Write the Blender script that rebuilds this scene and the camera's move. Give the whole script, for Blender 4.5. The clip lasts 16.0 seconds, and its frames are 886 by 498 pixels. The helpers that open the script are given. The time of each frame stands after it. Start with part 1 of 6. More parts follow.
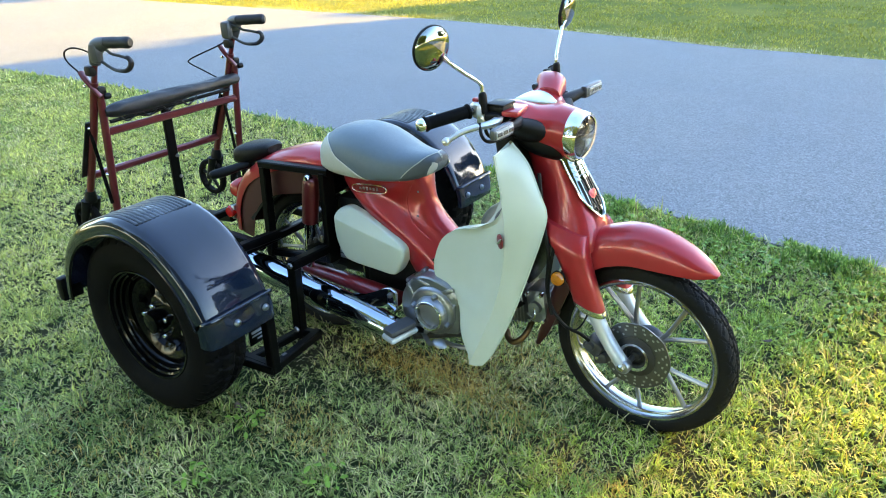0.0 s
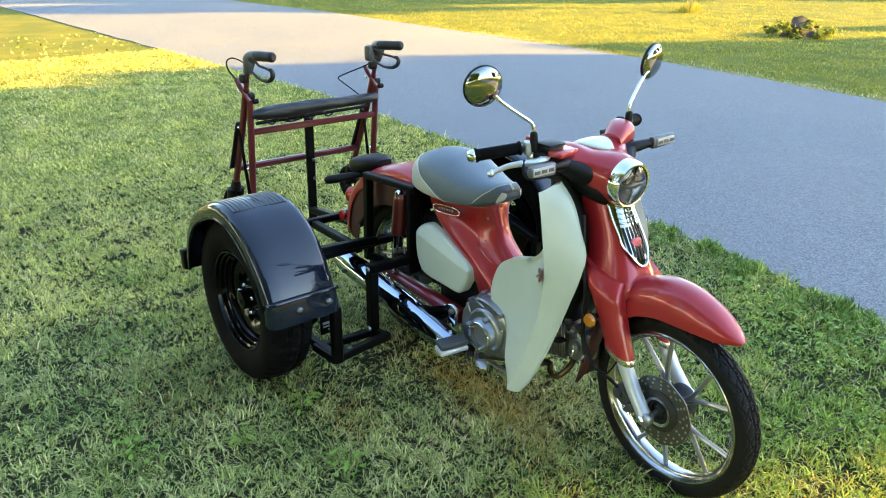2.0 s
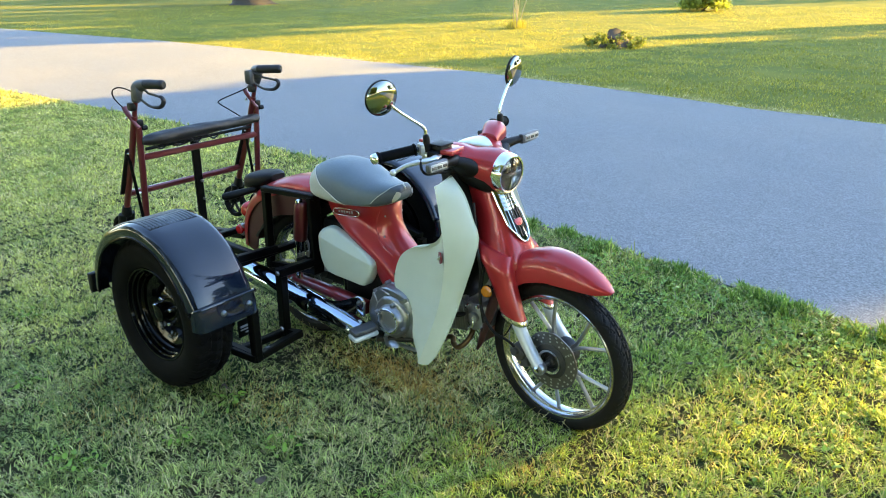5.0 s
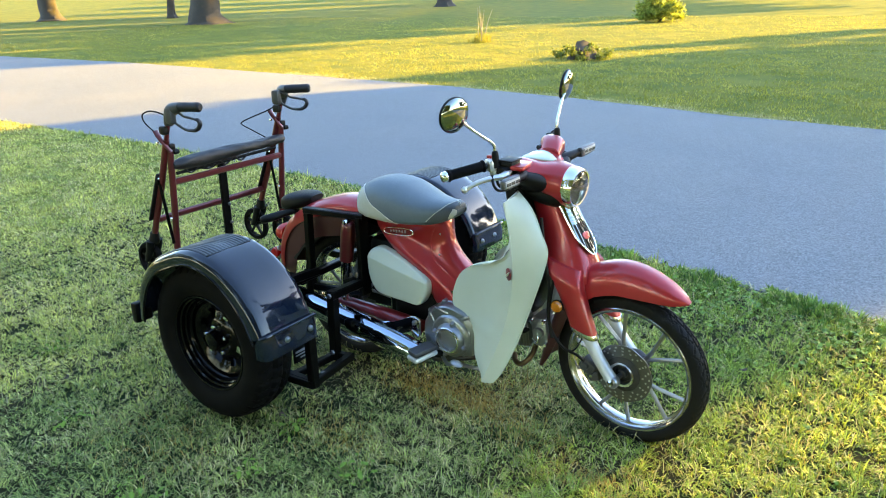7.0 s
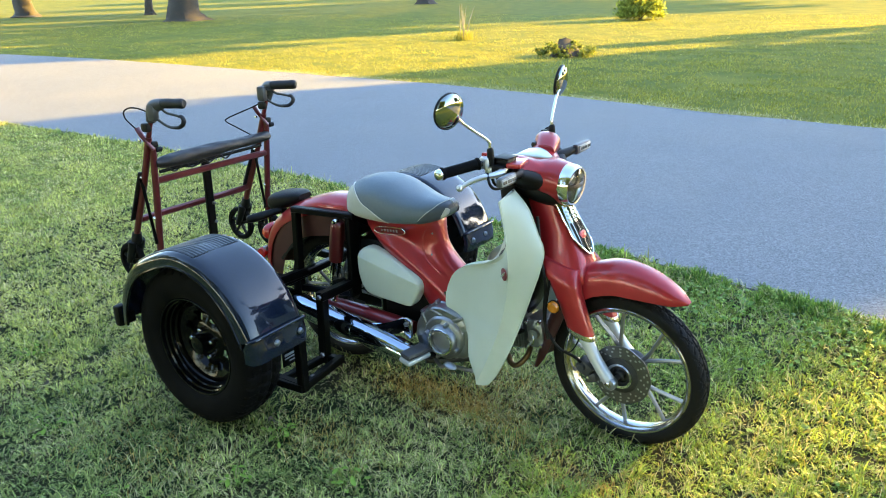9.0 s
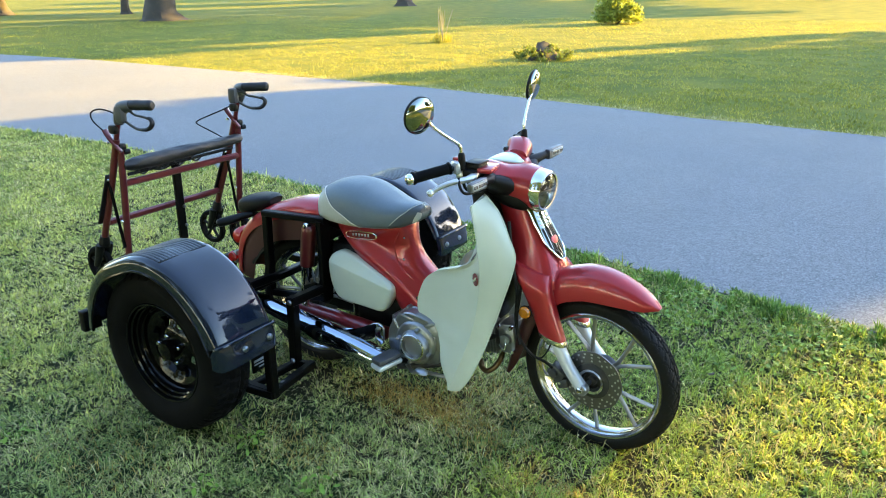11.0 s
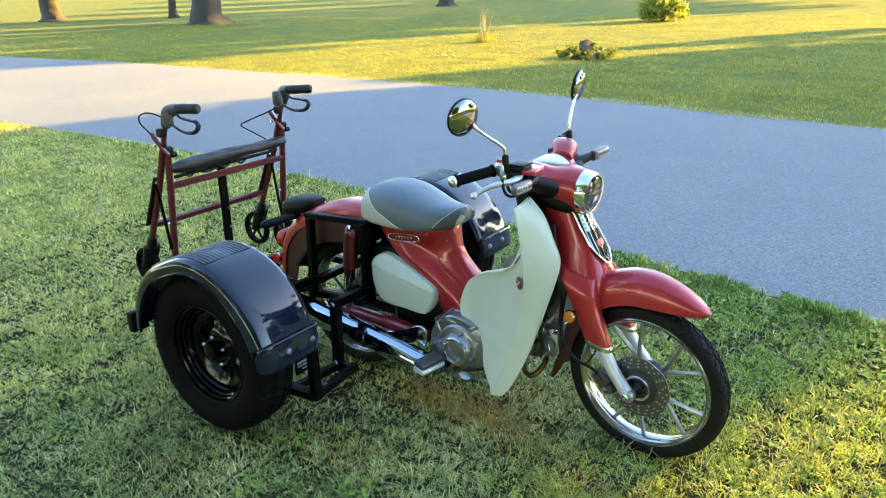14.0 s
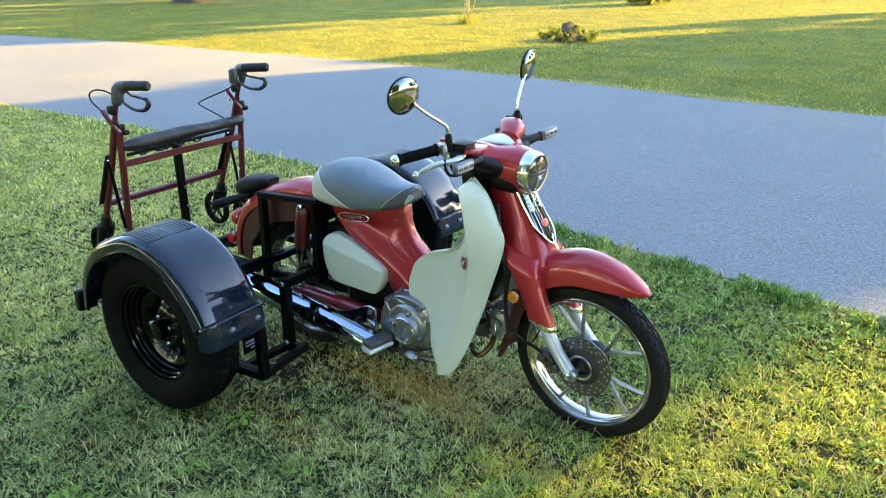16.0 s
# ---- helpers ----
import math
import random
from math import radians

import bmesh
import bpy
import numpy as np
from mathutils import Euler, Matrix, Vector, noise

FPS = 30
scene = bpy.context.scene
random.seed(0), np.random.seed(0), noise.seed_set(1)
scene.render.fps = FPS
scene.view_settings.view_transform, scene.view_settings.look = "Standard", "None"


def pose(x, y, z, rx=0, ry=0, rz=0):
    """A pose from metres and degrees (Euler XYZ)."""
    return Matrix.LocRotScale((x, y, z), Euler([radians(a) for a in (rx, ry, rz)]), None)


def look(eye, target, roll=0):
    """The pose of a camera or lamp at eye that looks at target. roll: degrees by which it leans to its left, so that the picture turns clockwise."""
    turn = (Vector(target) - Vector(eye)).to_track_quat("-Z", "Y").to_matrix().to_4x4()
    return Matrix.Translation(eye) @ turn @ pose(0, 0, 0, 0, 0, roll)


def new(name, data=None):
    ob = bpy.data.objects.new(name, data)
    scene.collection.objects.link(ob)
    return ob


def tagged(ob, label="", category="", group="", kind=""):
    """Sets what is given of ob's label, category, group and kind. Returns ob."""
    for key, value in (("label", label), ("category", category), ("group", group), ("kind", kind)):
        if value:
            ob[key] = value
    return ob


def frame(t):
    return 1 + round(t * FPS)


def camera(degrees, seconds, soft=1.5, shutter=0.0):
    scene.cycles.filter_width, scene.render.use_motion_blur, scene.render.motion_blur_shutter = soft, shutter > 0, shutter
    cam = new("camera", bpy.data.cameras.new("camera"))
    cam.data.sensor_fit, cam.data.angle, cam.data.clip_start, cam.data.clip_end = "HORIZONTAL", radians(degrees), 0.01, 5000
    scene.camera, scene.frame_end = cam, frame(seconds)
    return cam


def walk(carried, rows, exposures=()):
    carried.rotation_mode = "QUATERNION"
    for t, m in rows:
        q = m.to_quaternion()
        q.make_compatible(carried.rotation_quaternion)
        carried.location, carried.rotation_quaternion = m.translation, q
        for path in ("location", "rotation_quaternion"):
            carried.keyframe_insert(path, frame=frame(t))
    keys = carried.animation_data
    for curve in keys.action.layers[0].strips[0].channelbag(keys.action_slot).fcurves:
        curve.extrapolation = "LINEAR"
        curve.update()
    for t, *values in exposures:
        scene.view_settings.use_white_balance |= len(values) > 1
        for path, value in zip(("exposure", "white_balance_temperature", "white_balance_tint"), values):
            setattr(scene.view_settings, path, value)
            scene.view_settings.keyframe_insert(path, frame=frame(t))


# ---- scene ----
cam = camera(60.8, 16.0, soft=1.0)
# the walk: seconds, place along a path of METRES, yaw, pitch, roll, seen from the first eye
METRES = 2.2727
FIRST_EYE = pose(1.8734, -1.9810, 1.5229, -23.965, 2.106, 33.551)
ROWS = [
    (0.0, 0.0, 0.0, 0.0, -0.0, 0.0, 0.0),
    (0.5, 0.0164, 0.0377, 0.0167, 3.77, -0.17, -3.76),
    (1.0, 0.0877, 0.0293, 0.0124, 10.91, -0.95, -7.74),
    (1.5, 0.1725, 0.0086, 0.0209, 14.52, -0.94, -9.27),
    (2.0, 0.2102, -0.0399, 0.0094, 14.95, 0.84, -8.98),
    (2.5, 0.2343, -0.1204, -0.0208, 12.0, 1.8, -7.74),
    (3.0, 0.277, -0.1633, -0.0367, 9.42, 2.18, -6.5),
    (5.5, 0.1329, -0.1901, -0.0452, 3.31, 3.58, -2.72),
    (6.0, 0.106, -0.17, -0.0412, 2.64, 3.63, -2.32),
    (6.5, 0.0442, -0.1876, -0.0478, 1.65, 4.19, -1.47),
    (7.0, -0.0045, -0.1934, -0.048, 1.09, 4.66, -0.91),
    (7.5, -0.0233, -0.1862, -0.0495, 0.72, 4.85, -0.66),
    (8.0, -0.0284, -0.1782, -0.0485, 0.48, 4.83, -0.61),
    (8.5, -0.0283, -0.1717, -0.0444, 0.31, 4.67, -0.66),
    (9.0, -0.0241, -0.165, -0.043, -0.3, 4.52, -0.54),
    (11.5, -0.0109, -0.1567, -0.037, -1.93, 4.73, -0.53),
    (12.0, -0.0096, -0.1502, -0.0325, -1.03, 4.74, -0.65),
    (12.5, 0.0154, -0.1412, -0.0268, -0.43, 4.72, -0.71),
    (13.0, 0.0154, -0.1488, -0.0342, 0.14, 4.72, -0.76),
    (13.5, -0.0009, -0.152, -0.0338, 0.8, 4.67, -0.85),
    (14.0, -0.0148, -0.1464, -0.0321, 1.22, 4.64, -0.88),
    (14.5, -0.0134, -0.1495, -0.0334, 0.96, 4.66, -0.87),
    (15.0, 0.0025, -0.1578, -0.0348, 0.43, 4.66, -0.85),
    (15.5, 0.0278, -0.1537, -0.0366, 0.18, 4.48, -0.94),
    (16.0, 0.0496, -0.1441, -0.0361, 0.27, 3.37, -1.11),
]
walk(cam, [(t, FIRST_EYE @ pose(METRES * x, METRES * y, METRES * z, 90 + pitch, roll, yaw)) for t, x, y, z, yaw, pitch, roll in ROWS],
     [(0.0, 3.42, 6500, 10), (0.5, 3.46, 6650, 10), (1.0, 3.48, 6900, 10), (1.5, 3.40, 7000, 10), (2.0, 3.25, 7000, 10), (2.5, 3.20, 6950, 10), (3.0, 3.20, 6750, 10), (5.5, 3.20, 6550, 10), (16.0, 3.20, 6550, 10)])

# ---- world and sun ----
SUN_AZIMUTH, SUN_HEIGHT = 58.0, 15.0
world = bpy.data.worlds.new("evening_sky")
scene.world = world
world.use_nodes = True
wn = world.node_tree.nodes
sky = wn.new("ShaderNodeTexSky")
sky.sky_type, sky.sun_disc = "NISHITA", False
sky.ozone_density, sky.dust_density = 1.75, 0.4
sky.sun_elevation, sky.sun_rotation = radians(SUN_HEIGHT), radians(90 - SUN_AZIMUTH)
world.node_tree.links.new(sky.outputs[0], wn["Background"].inputs[0])
wn["Background"].inputs[1].default_value = 0.13
sun_dir = Vector((math.cos(radians(SUN_AZIMUTH)) * math.cos(radians(SUN_HEIGHT)), math.sin(radians(SUN_AZIMUTH)) * math.cos(radians(SUN_HEIGHT)), math.sin(radians(SUN_HEIGHT))))
sun = new("sun", bpy.data.lights.new("sun", "SUN"))
sun.data.energy, sun.data.angle, sun.data.color = 4.35, radians(0.6), (1.0, 0.63, 0.09)
sun.matrix_world = look(sun_dir * 60, (0, 0, 0))

# ---- materials ----
def material(name, color, rough=0.5, metal=0.0, coat=0.0, vary=0.12, scale=30.0, bump=0.0, bump_scale=200.0, second=None, second_scale=3.0, sheen=0.0):
    m = bpy.data.materials.new(name)
    m.use_nodes = True
    n, l = m.node_tree.nodes, m.node_tree.links
    b = n["Principled BSDF"]
    b.inputs["Roughness"].default_value, b.inputs["Metallic"].default_value = rough, metal
    b.inputs["Coat Weight"].default_value = coat
    b.inputs["Coat Roughness"].default_value = 0.04
    co = n.new("ShaderNodeTexCoord")
    n1 = n.new("ShaderNodeTexNoise")
    n1.inputs["Scale"].default_value, n1.inputs["Detail"].default_value = scale, 4
    n2 = n.new("ShaderNodeTexNoise")
    n2.inputs["Scale"].default_value, n2.inputs["Detail"].default_value = second_scale, 3
    for t in (n1, n2):
        l.new(co.outputs["Object"], t.inputs["Vector"])
    a = n.new("ShaderNodeMix")
    a.data_type = "RGBA"
    a.inputs[6].default_value = (*[c * (1 - vary) for c in color], 1)
    a.inputs[7].default_value = (*[min(1, c * (1 + vary)) for c in color], 1)
    l.new(n1.outputs["Fac"], a.inputs[0])
    out = a.outputs[2]
    if second:
        r = n.new("ShaderNodeValToRGB")
        r.color_ramp.elements[0].position, r.color_ramp.elements[1].position = 0.42, 0.62
        l.new(n2.outputs["Fac"], r.inputs[0])
        b2 = n.new("ShaderNodeMix")
        b2.data_type = "RGBA"
        b2.inputs[7].default_value = (*second, 1)
        l.new(r.outputs[0], b2.inputs[0])
        l.new(out, b2.inputs[6])
        out = b2.outputs[2]
    l.new(out, b.inputs["Base Color"])
    mr = n.new("ShaderNodeMapRange")
    mr.inputs[3].default_value, mr.inputs[4].default_value = rough * 0.8, min(1, rough * 1.25)
    l.new(n2.outputs["Fac"], mr.inputs[0])
    l.new(mr.outputs[0], b.inputs["Roughness"])
    if bump:
        n3 = n.new("ShaderNodeTexNoise")
        n3.inputs["Scale"].default_value, n3.inputs["Detail"].default_value = bump_scale, 3
        l.new(co.outputs["Object"], n3.inputs["Vector"])
        bp = n.new("ShaderNodeBump")
        bp.inputs["Strength"].default_value, bp.inputs["Distance"].default_value = bump, 0.002
        l.new(n3.outputs["Fac"], bp.inputs["Height"])
        l.new(bp.outputs[0], b.inputs["Normal"])
    return m


RED = material("red_paint", (0.38, 0.018, 0.024), 0.34, 0.2, 0.6, 0.06, 400)
RED.node_tree.nodes["Principled BSDF"].inputs["Specular IOR Level"].default_value = 0.4
DARK_RED = material("dark_red_plastic", (0.040, 0.007, 0.007), 0.4, 0, 0.2, 0.1, 60)
ARM_RED = material("dark_red_paint", (0.22, 0.014, 0.017), 0.3, 0.1, 0.6, 0.1, 60)
SKIRT_RED = material("dull_dark_red", (0.065, 0.010, 0.009), 0.55, 0, 0, 0.1, 60)
CREAM = material("cream_plastic", (0.55, 0.60, 0.505), 0.3, 0, 0.5, 0.03, 20, second=(0.525, 0.575, 0.48), second_scale=6)
SEAT_GREY = material("grey_vinyl", (0.105, 0.138, 0.16), 0.42, 0, 0, 0.08, 80, 0.25, 900)
SEAT_PALE = material("pale_grey_vinyl", (0.42, 0.43, 0.37), 0.5, 0, 0, 0.06, 80, 0.25, 900)
PIPING = material("pale_piping", (0.55, 0.55, 0.5), 0.5)
BLACK = material("black_plastic", (0.0045, 0.0045, 0.0052), 0.45, 0, 0, 0.3, 60, 0.15, 700)
SATIN = material("black_steel_paint", (0.0018, 0.0018, 0.002), 0.36, 0, 0, 0.3, 40, 0.1, 300)
SATIN.node_tree.nodes["Principled BSDF"].inputs["Specular IOR Level"].default_value = 0.12
BLACK.node_tree.nodes["Principled BSDF"].inputs["Specular IOR Level"].default_value = 0.2
PAD = material("ribbed_black_pad", (0.012, 0.015, 0.022), 0.32, 0, 0, 0.3, 300)
RIM_BLACK = material("black_rim_paint", (0.003, 0.003, 0.0035), 0.1, 0, 0, 0.3, 60)
RIM_BLACK.node_tree.nodes["Principled BSDF"].inputs["Specular IOR Level"].default_value = 0.16
SEAT_DARK = material("dark_grey_vinyl", (0.06, 0.075, 0.088), 0.45, 0, 0, 0.08, 80, 0.25, 900)
# chrome darkened to stand in for the dark trees mirrored in it
MIRROR_CHROME = material("chrome_dark_reflection", (0.34, 0.36, 0.32), 0.05, 1.0, 0, 0.04, 60)
# blue in the black base stands in for the blue sky mirrored there
GEL = material("black_gelcoat_sky_blue", (0.004, 0.008, 0.018), 0.12, 0, 0.7, 0.3, 500, second=(0.007, 0.011, 0.023), second_scale=9)
GEL.node_tree.nodes["Principled BSDF"].inputs["Specular IOR Level"].default_value = 0.15
RUBBER = material("tyre_rubber", (0.0025, 0.0025, 0.003), 0.68, 0, 0, 0.25, 90, 0.35, 260, second=(0.0055, 0.0053, 0.005), second_scale=14)
SLIM_RUBBER = material("motorcycle_tyre_rubber", (0.0055, 0.0055, 0.0065), 0.6, 0, 0, 0.25, 90, 0.35, 260, second=(0.008, 0.0077, 0.0075), second_scale=14)
SLIM_RUBBER.node_tree.nodes["Principled BSDF"].inputs["Specular IOR Level"].default_value = 0.2
RUBBER.node_tree.nodes["Principled BSDF"].inputs["Specular IOR Level"].default_value = 0.06
CHROME = material("chrome", (0.85, 0.85, 0.86), 0.07, 1.0, 0, 0.04, 60)
# chrome darkened and tinted for the dark ground and blue sky it mirrors
EXHAUST_CHROME = material("chrome_sky_reflection", (0.42, 0.48, 0.56), 0.06, 1.0, 0, 0.08, 40)
SILVER = material("silver_paint", (0.32, 0.33, 0.35), 0.3, 0.85, 0.2, 0.06, 60)
RIM_SILVER = material("polished_rim", (0.44, 0.44, 0.46), 0.18, 1.0, 0, 0.06, 60)
CAST = material("cast_aluminium", (0.30, 0.31, 0.335), 0.30, 0.9, 0, 0.12, 70, 0.2, 500)
STEEL = material("brake_steel", (0.17, 0.17, 0.175), 0.38, 1.0, 0, 0.15, 90, 0.1, 800)
BOLT_STEEL = material("zinc_plate", (0.30, 0.33, 0.38), 0.3, 1.0, 0, 0.1, 200)
DARK_METAL = material("dark_engine_metal", (0.05, 0.05, 0.052), 0.45, 0.6, 0, 0.3, 60, 0.3, 200)
BRONZE = material("heated_pipe", (0.20, 0.13, 0.07), 0.35, 1.0, 0, 0.3, 30)
ORANGE = material("amber_lens", (0.50, 0.17, 0.012), 0.2, 0, 0.6, 0.1, 300)
EMBLEM_RED = material("emblem_red", (0.16, 0.012, 0.012), 0.35, 0, 0.5, 0.1, 300)
RED_LENS = material("red_lens", (0.5, 0.012, 0.012), 0.2, 0, 0.6, 0.1, 300)
WALKER_RED = material("maroon_tube_paint", (0.115, 0.014, 0.018), 0.3, 0.25, 0.6, 0.1, 200)
FOAM = material("black_foam_vinyl", (0.006, 0.006, 0.0085), 0.5, 0, 0, 0.3, 40, 0.4, 160)
GREY_PLASTIC = material("grey_plastic", (0.045, 0.046, 0.05), 0.45, 0, 0, 0.15, 50)
SIGNAL_GREY = material("grey_signal_frame", (0.10, 0.105, 0.115), 0.35, 0.4, 0.1, 0.06, 60)
LENS_CLEAR = material("ribbed_clear_lens", (0.34, 0.345, 0.35), 0.3, 0.1, 0.2, 0.25, 120)
FORK_SILVER = material("pale_silver_paint", (0.56, 0.58, 0.60), 0.34, 0.35, 0.3, 0.05, 60)
POLISHED = material("polished_aluminium", (0.66, 0.66, 0.67), 0.3, 0.75, 0, 0.06, 60)
GREY_LABEL = material("pale_print", (0.30, 0.33, 0.38), 0.6)
LAMP_BOWL = material("lamp_bowl", (0.62, 0.63, 0.65), 0.25, 0.6, 0, 0.1, 60)
LENS_GREY = material("smoked_lens", (0.09, 0.093, 0.10), 0.15, 0.2, 0.6, 0.1, 100)
BARK = material("bark", (0.055, 0.042, 0.032), 0.9, 0, 0, 0.45, 9, 1.0, 22, second=(0.05, 0.042, 0.035), second_scale=3)
PALE_STEM = material("pale_stem", (0.30, 0.26, 0.17), 0.8, 0, 0, 0.3, 20)
DEAD_WOOD = material("dead_wood", (0.06, 0.045, 0.028), 0.9, 0, 0, 0.4, 14, 1.0, 40)
GLASS = bpy.data.materials.new("clear_glass")
GLASS.use_nodes = True
gb = GLASS.node_tree.nodes["Principled BSDF"]
gb.inputs["Transmission Weight"].default_value, gb.inputs["Roughness"].default_value, gb.inputs["IOR"].default_value = 1.0, 0.02, 1.45


def plant(name, low, high, straw=None, share=0.0, patch=0.7, gloss=0.5, through_light=0.35, spread=0.3, own=0.9):
    """Leaf or blade: colour by island and by patches of ground; some light passes through."""
    m = bpy.data.materials.new(name)
    m.use_nodes = True
    n, l = m.node_tree.nodes, m.node_tree.links
    b = n["Principled BSDF"]
    b.inputs["Roughness"].default_value = gloss
    b.inputs["Specular IOR Level"].default_value = 0.35
    geo, co = n.new("ShaderNodeNewGeometry"), n.new("ShaderNodeTexCoord")
    ns = n.new("ShaderNodeTexNoise")
    ns.inputs["Scale"].default_value, ns.inputs["Detail"].default_value = patch, 6
    ns.inputs["Roughness"].default_value = 0.66
    l.new(co.outputs["Object"], ns.inputs["Vector"])
    add = n.new("ShaderNodeMath")
    add.operation = "MULTIPLY_ADD"
    add.inputs[1].default_value, add.inputs[2].default_value = own, -own / 2
    l.new(geo.outputs["Random Per Island"], add.inputs[0])
    mr = n.new("ShaderNodeMapRange")
    mr.inputs[1].default_value, mr.inputs[2].default_value = 0.3, 0.7
    l.new(ns.outputs["Fac"], mr.inputs[0])
    sm = n.new("ShaderNodeMath")
    sm.operation, sm.use_clamp = "ADD", True
    l.new(add.outputs[0], sm.inputs[0]), l.new(mr.outputs[0], sm.inputs[1])
    mix = n.new("ShaderNodeMix")
    mix.data_type = "RGBA"
    mix.inputs[6].default_value, mix.inputs[7].default_value = (*low, 1), (*high, 1)
    l.new(sm.outputs[0], mix.inputs[0])
    out = mix.outputs[2]
    if straw:
        ns2 = n.new("ShaderNodeTexNoise")
        ns2.inputs["Scale"].default_value, ns2.inputs["Detail"].default_value = 2.0, 5
        l.new(co.outputs["Object"], ns2.inputs["Vector"])
        dry = n.new("ShaderNodeMapRange")
        dry.inputs[1].default_value, dry.inputs[2].default_value, dry.inputs[3].default_value, dry.inputs[4].default_value = 0.38, 0.72, 0.04, 1.0
        l.new(ns2.outputs["Fac"], dry.inputs[0])
        mu = n.new("ShaderNodeMath")
        mu.operation = "MULTIPLY_ADD"
        mu.inputs[1].default_value, mu.inputs[2].default_value = 7.919, 0.0
        l.new(geo.outputs["Random Per Island"], mu.inputs[0])
        fr = n.new("ShaderNodeMath")
        fr.operation = "FRACT"
        l.new(mu.outputs[0], fr.inputs[0])
        ml = n.new("ShaderNodeMath")
        ml.operation = "MULTIPLY"
        ml.inputs[1].default_value = 2 * share
        l.new(dry.outputs[0], ml.inputs[0])
        lt = n.new("ShaderNodeMath")
        lt.operation = "LESS_THAN"
        l.new(fr.outputs[0], lt.inputs[0]), l.new(ml.outputs[0], lt.inputs[1])
        mx = n.new("ShaderNodeMix")
        mx.data_type = "RGBA"
        mx.inputs[7].default_value = (*straw, 1)
        l.new(lt.outputs[0], mx.inputs[0]), l.new(out, mx.inputs[6])
        out = mx.outputs[2]
    # blade by blade, darker and lighter
    mk = n.new("ShaderNodeMath")
    mk.operation = "MULTIPLY"
    mk.inputs[1].default_value = 23.71
    l.new(geo.outputs["Random Per Island"], mk.inputs[0])
    fk = n.new("ShaderNodeMath")
    fk.operation = "FRACT"
    l.new(mk.outputs[0], fk.inputs[0])
    vr = n.new("ShaderNodeMapRange")
    vr.inputs[3].default_value, vr.inputs[4].default_value = 1 - spread, 1 + spread
    l.new(fk.outputs[0], vr.inputs[0])
    hv = n.new("ShaderNodeHueSaturation")
    l.new(vr.outputs[0], hv.inputs["Value"]), l.new(out, hv.inputs["Color"])
    out = hv.outputs[0]
    l.new(out, b.inputs["Base Color"])
    tr = n.new("ShaderNodeBsdfTranslucent")
    l.new(out, tr.inputs[0])
    ms = n.new("ShaderNodeMixShader")
    ms.inputs[0].default_value = through_light
    l.new(b.outputs[0], ms.inputs[1]), l.new(tr.outputs[0], ms.inputs[2])
    l.new(ms.outputs[0], n["Material Output"].inputs[0])
    return m


BLADE = plant("grass_blade", (0.148, 0.22, 0.056), (0.54, 0.565, 0.18), (0.70, 0.60, 0.30), 0.22, 2.2, 0.42, 0.30, 0.66, 0.75)
BLADE.node_tree.nodes["Principled BSDF"].inputs["Specular IOR Level"].default_value = 0.22
# a lighter copy of the blades, for the brighter light behind the bike
PALE_BLADE = plant("light_lifted_grass_blade", (0.235, 0.305, 0.068), (0.80, 0.745, 0.205), (0.82, 0.71, 0.33), 0.22, 2.2, 0.42, 0.34, 0.5, 0.75)
PALE_BLADE.node_tree.nodes["Principled BSDF"].inputs["Specular IOR Level"].default_value = 0.22
LUSH_BLADE = plant("fresh_grass_blade", (0.145, 0.245, 0.040), (0.46, 0.55, 0.095), (0.68, 0.59, 0.18), 0.16, 2.2, 0.42, 0.30, 0.66, 0.8)
LUSH_BLADE.node_tree.nodes["Principled BSDF"].inputs["Specular IOR Level"].default_value = 0.22
FAR_BLADE = plant("lawn_blade", (0.22, 0.24, 0.040), (0.53, 0.46, 0.074), (0.60, 0.53, 0.16), 0.12, 0.5, 0.6, 0.35, 0.24, 0.6)
FAR_BLADE.node_tree.nodes["Principled BSDF"].inputs["Specular IOR Level"].default_value = 0.15
CLIPPING = plant("dry_clipping", (0.40, 0.36, 0.13), (0.62, 0.56, 0.26), patch=2.5, gloss=0.5, through_light=0.25, spread=0.35)
DRY_BLADE = plant("dead_grass", (0.40, 0.26, 0.06), (0.68, 0.48, 0.13), patch=6, gloss=0.6, through_light=0.3, spread=0.4)
EDGE_BLADE = plant("edge_blade", (0.08, 0.17, 0.025), (0.24, 0.37, 0.06), patch=4, gloss=0.45, through_light=0.4, spread=0.5, own=1.0)
CLOVER = plant("clover_leaf", (0.14, 0.27, 0.045), (0.30, 0.44, 0.09), patch=5, gloss=0.5, through_light=0.35, spread=0.4)
WEED = plant("broad_leaf", (0.15, 0.28, 0.035), (0.24, 0.37, 0.05), patch=3)
LEAF = plant("tree_leaf", (0.03, 0.06, 0.012), (0.07, 0.115, 0.02), patch=0.4)
STUMP_LEAF = plant("stump_weed_leaf", (0.09, 0.13, 0.02), (0.22, 0.25, 0.045), patch=3, through_light=0.45)
BUSH_LEAF = plant("bush_leaf", (0.19, 0.25, 0.04), (0.40, 0.43, 0.075), patch=2, through_light=0.6)


def ground_material():
    m = material("turf_soil", (0.125, 0.14, 0.026), 0.95, 0, 0, 0.4, 45, 1.0, 90, second=(0.185, 0.18, 0.034), second_scale=1.3)
    m.node_tree.nodes["Principled BSDF"].inputs["Specular IOR Level"].default_value = 0.05
    return m


SOIL = ground_material()
# earth made darker than the lawn soil, standing in for shade between blades
EARTH = material("gap_shade_earth", (0.022, 0.034, 0.011), 0.95, 0, 0, 0.5, 60, 1.0, 90, second=(0.040, 0.034, 0.016), second_scale=2.5)
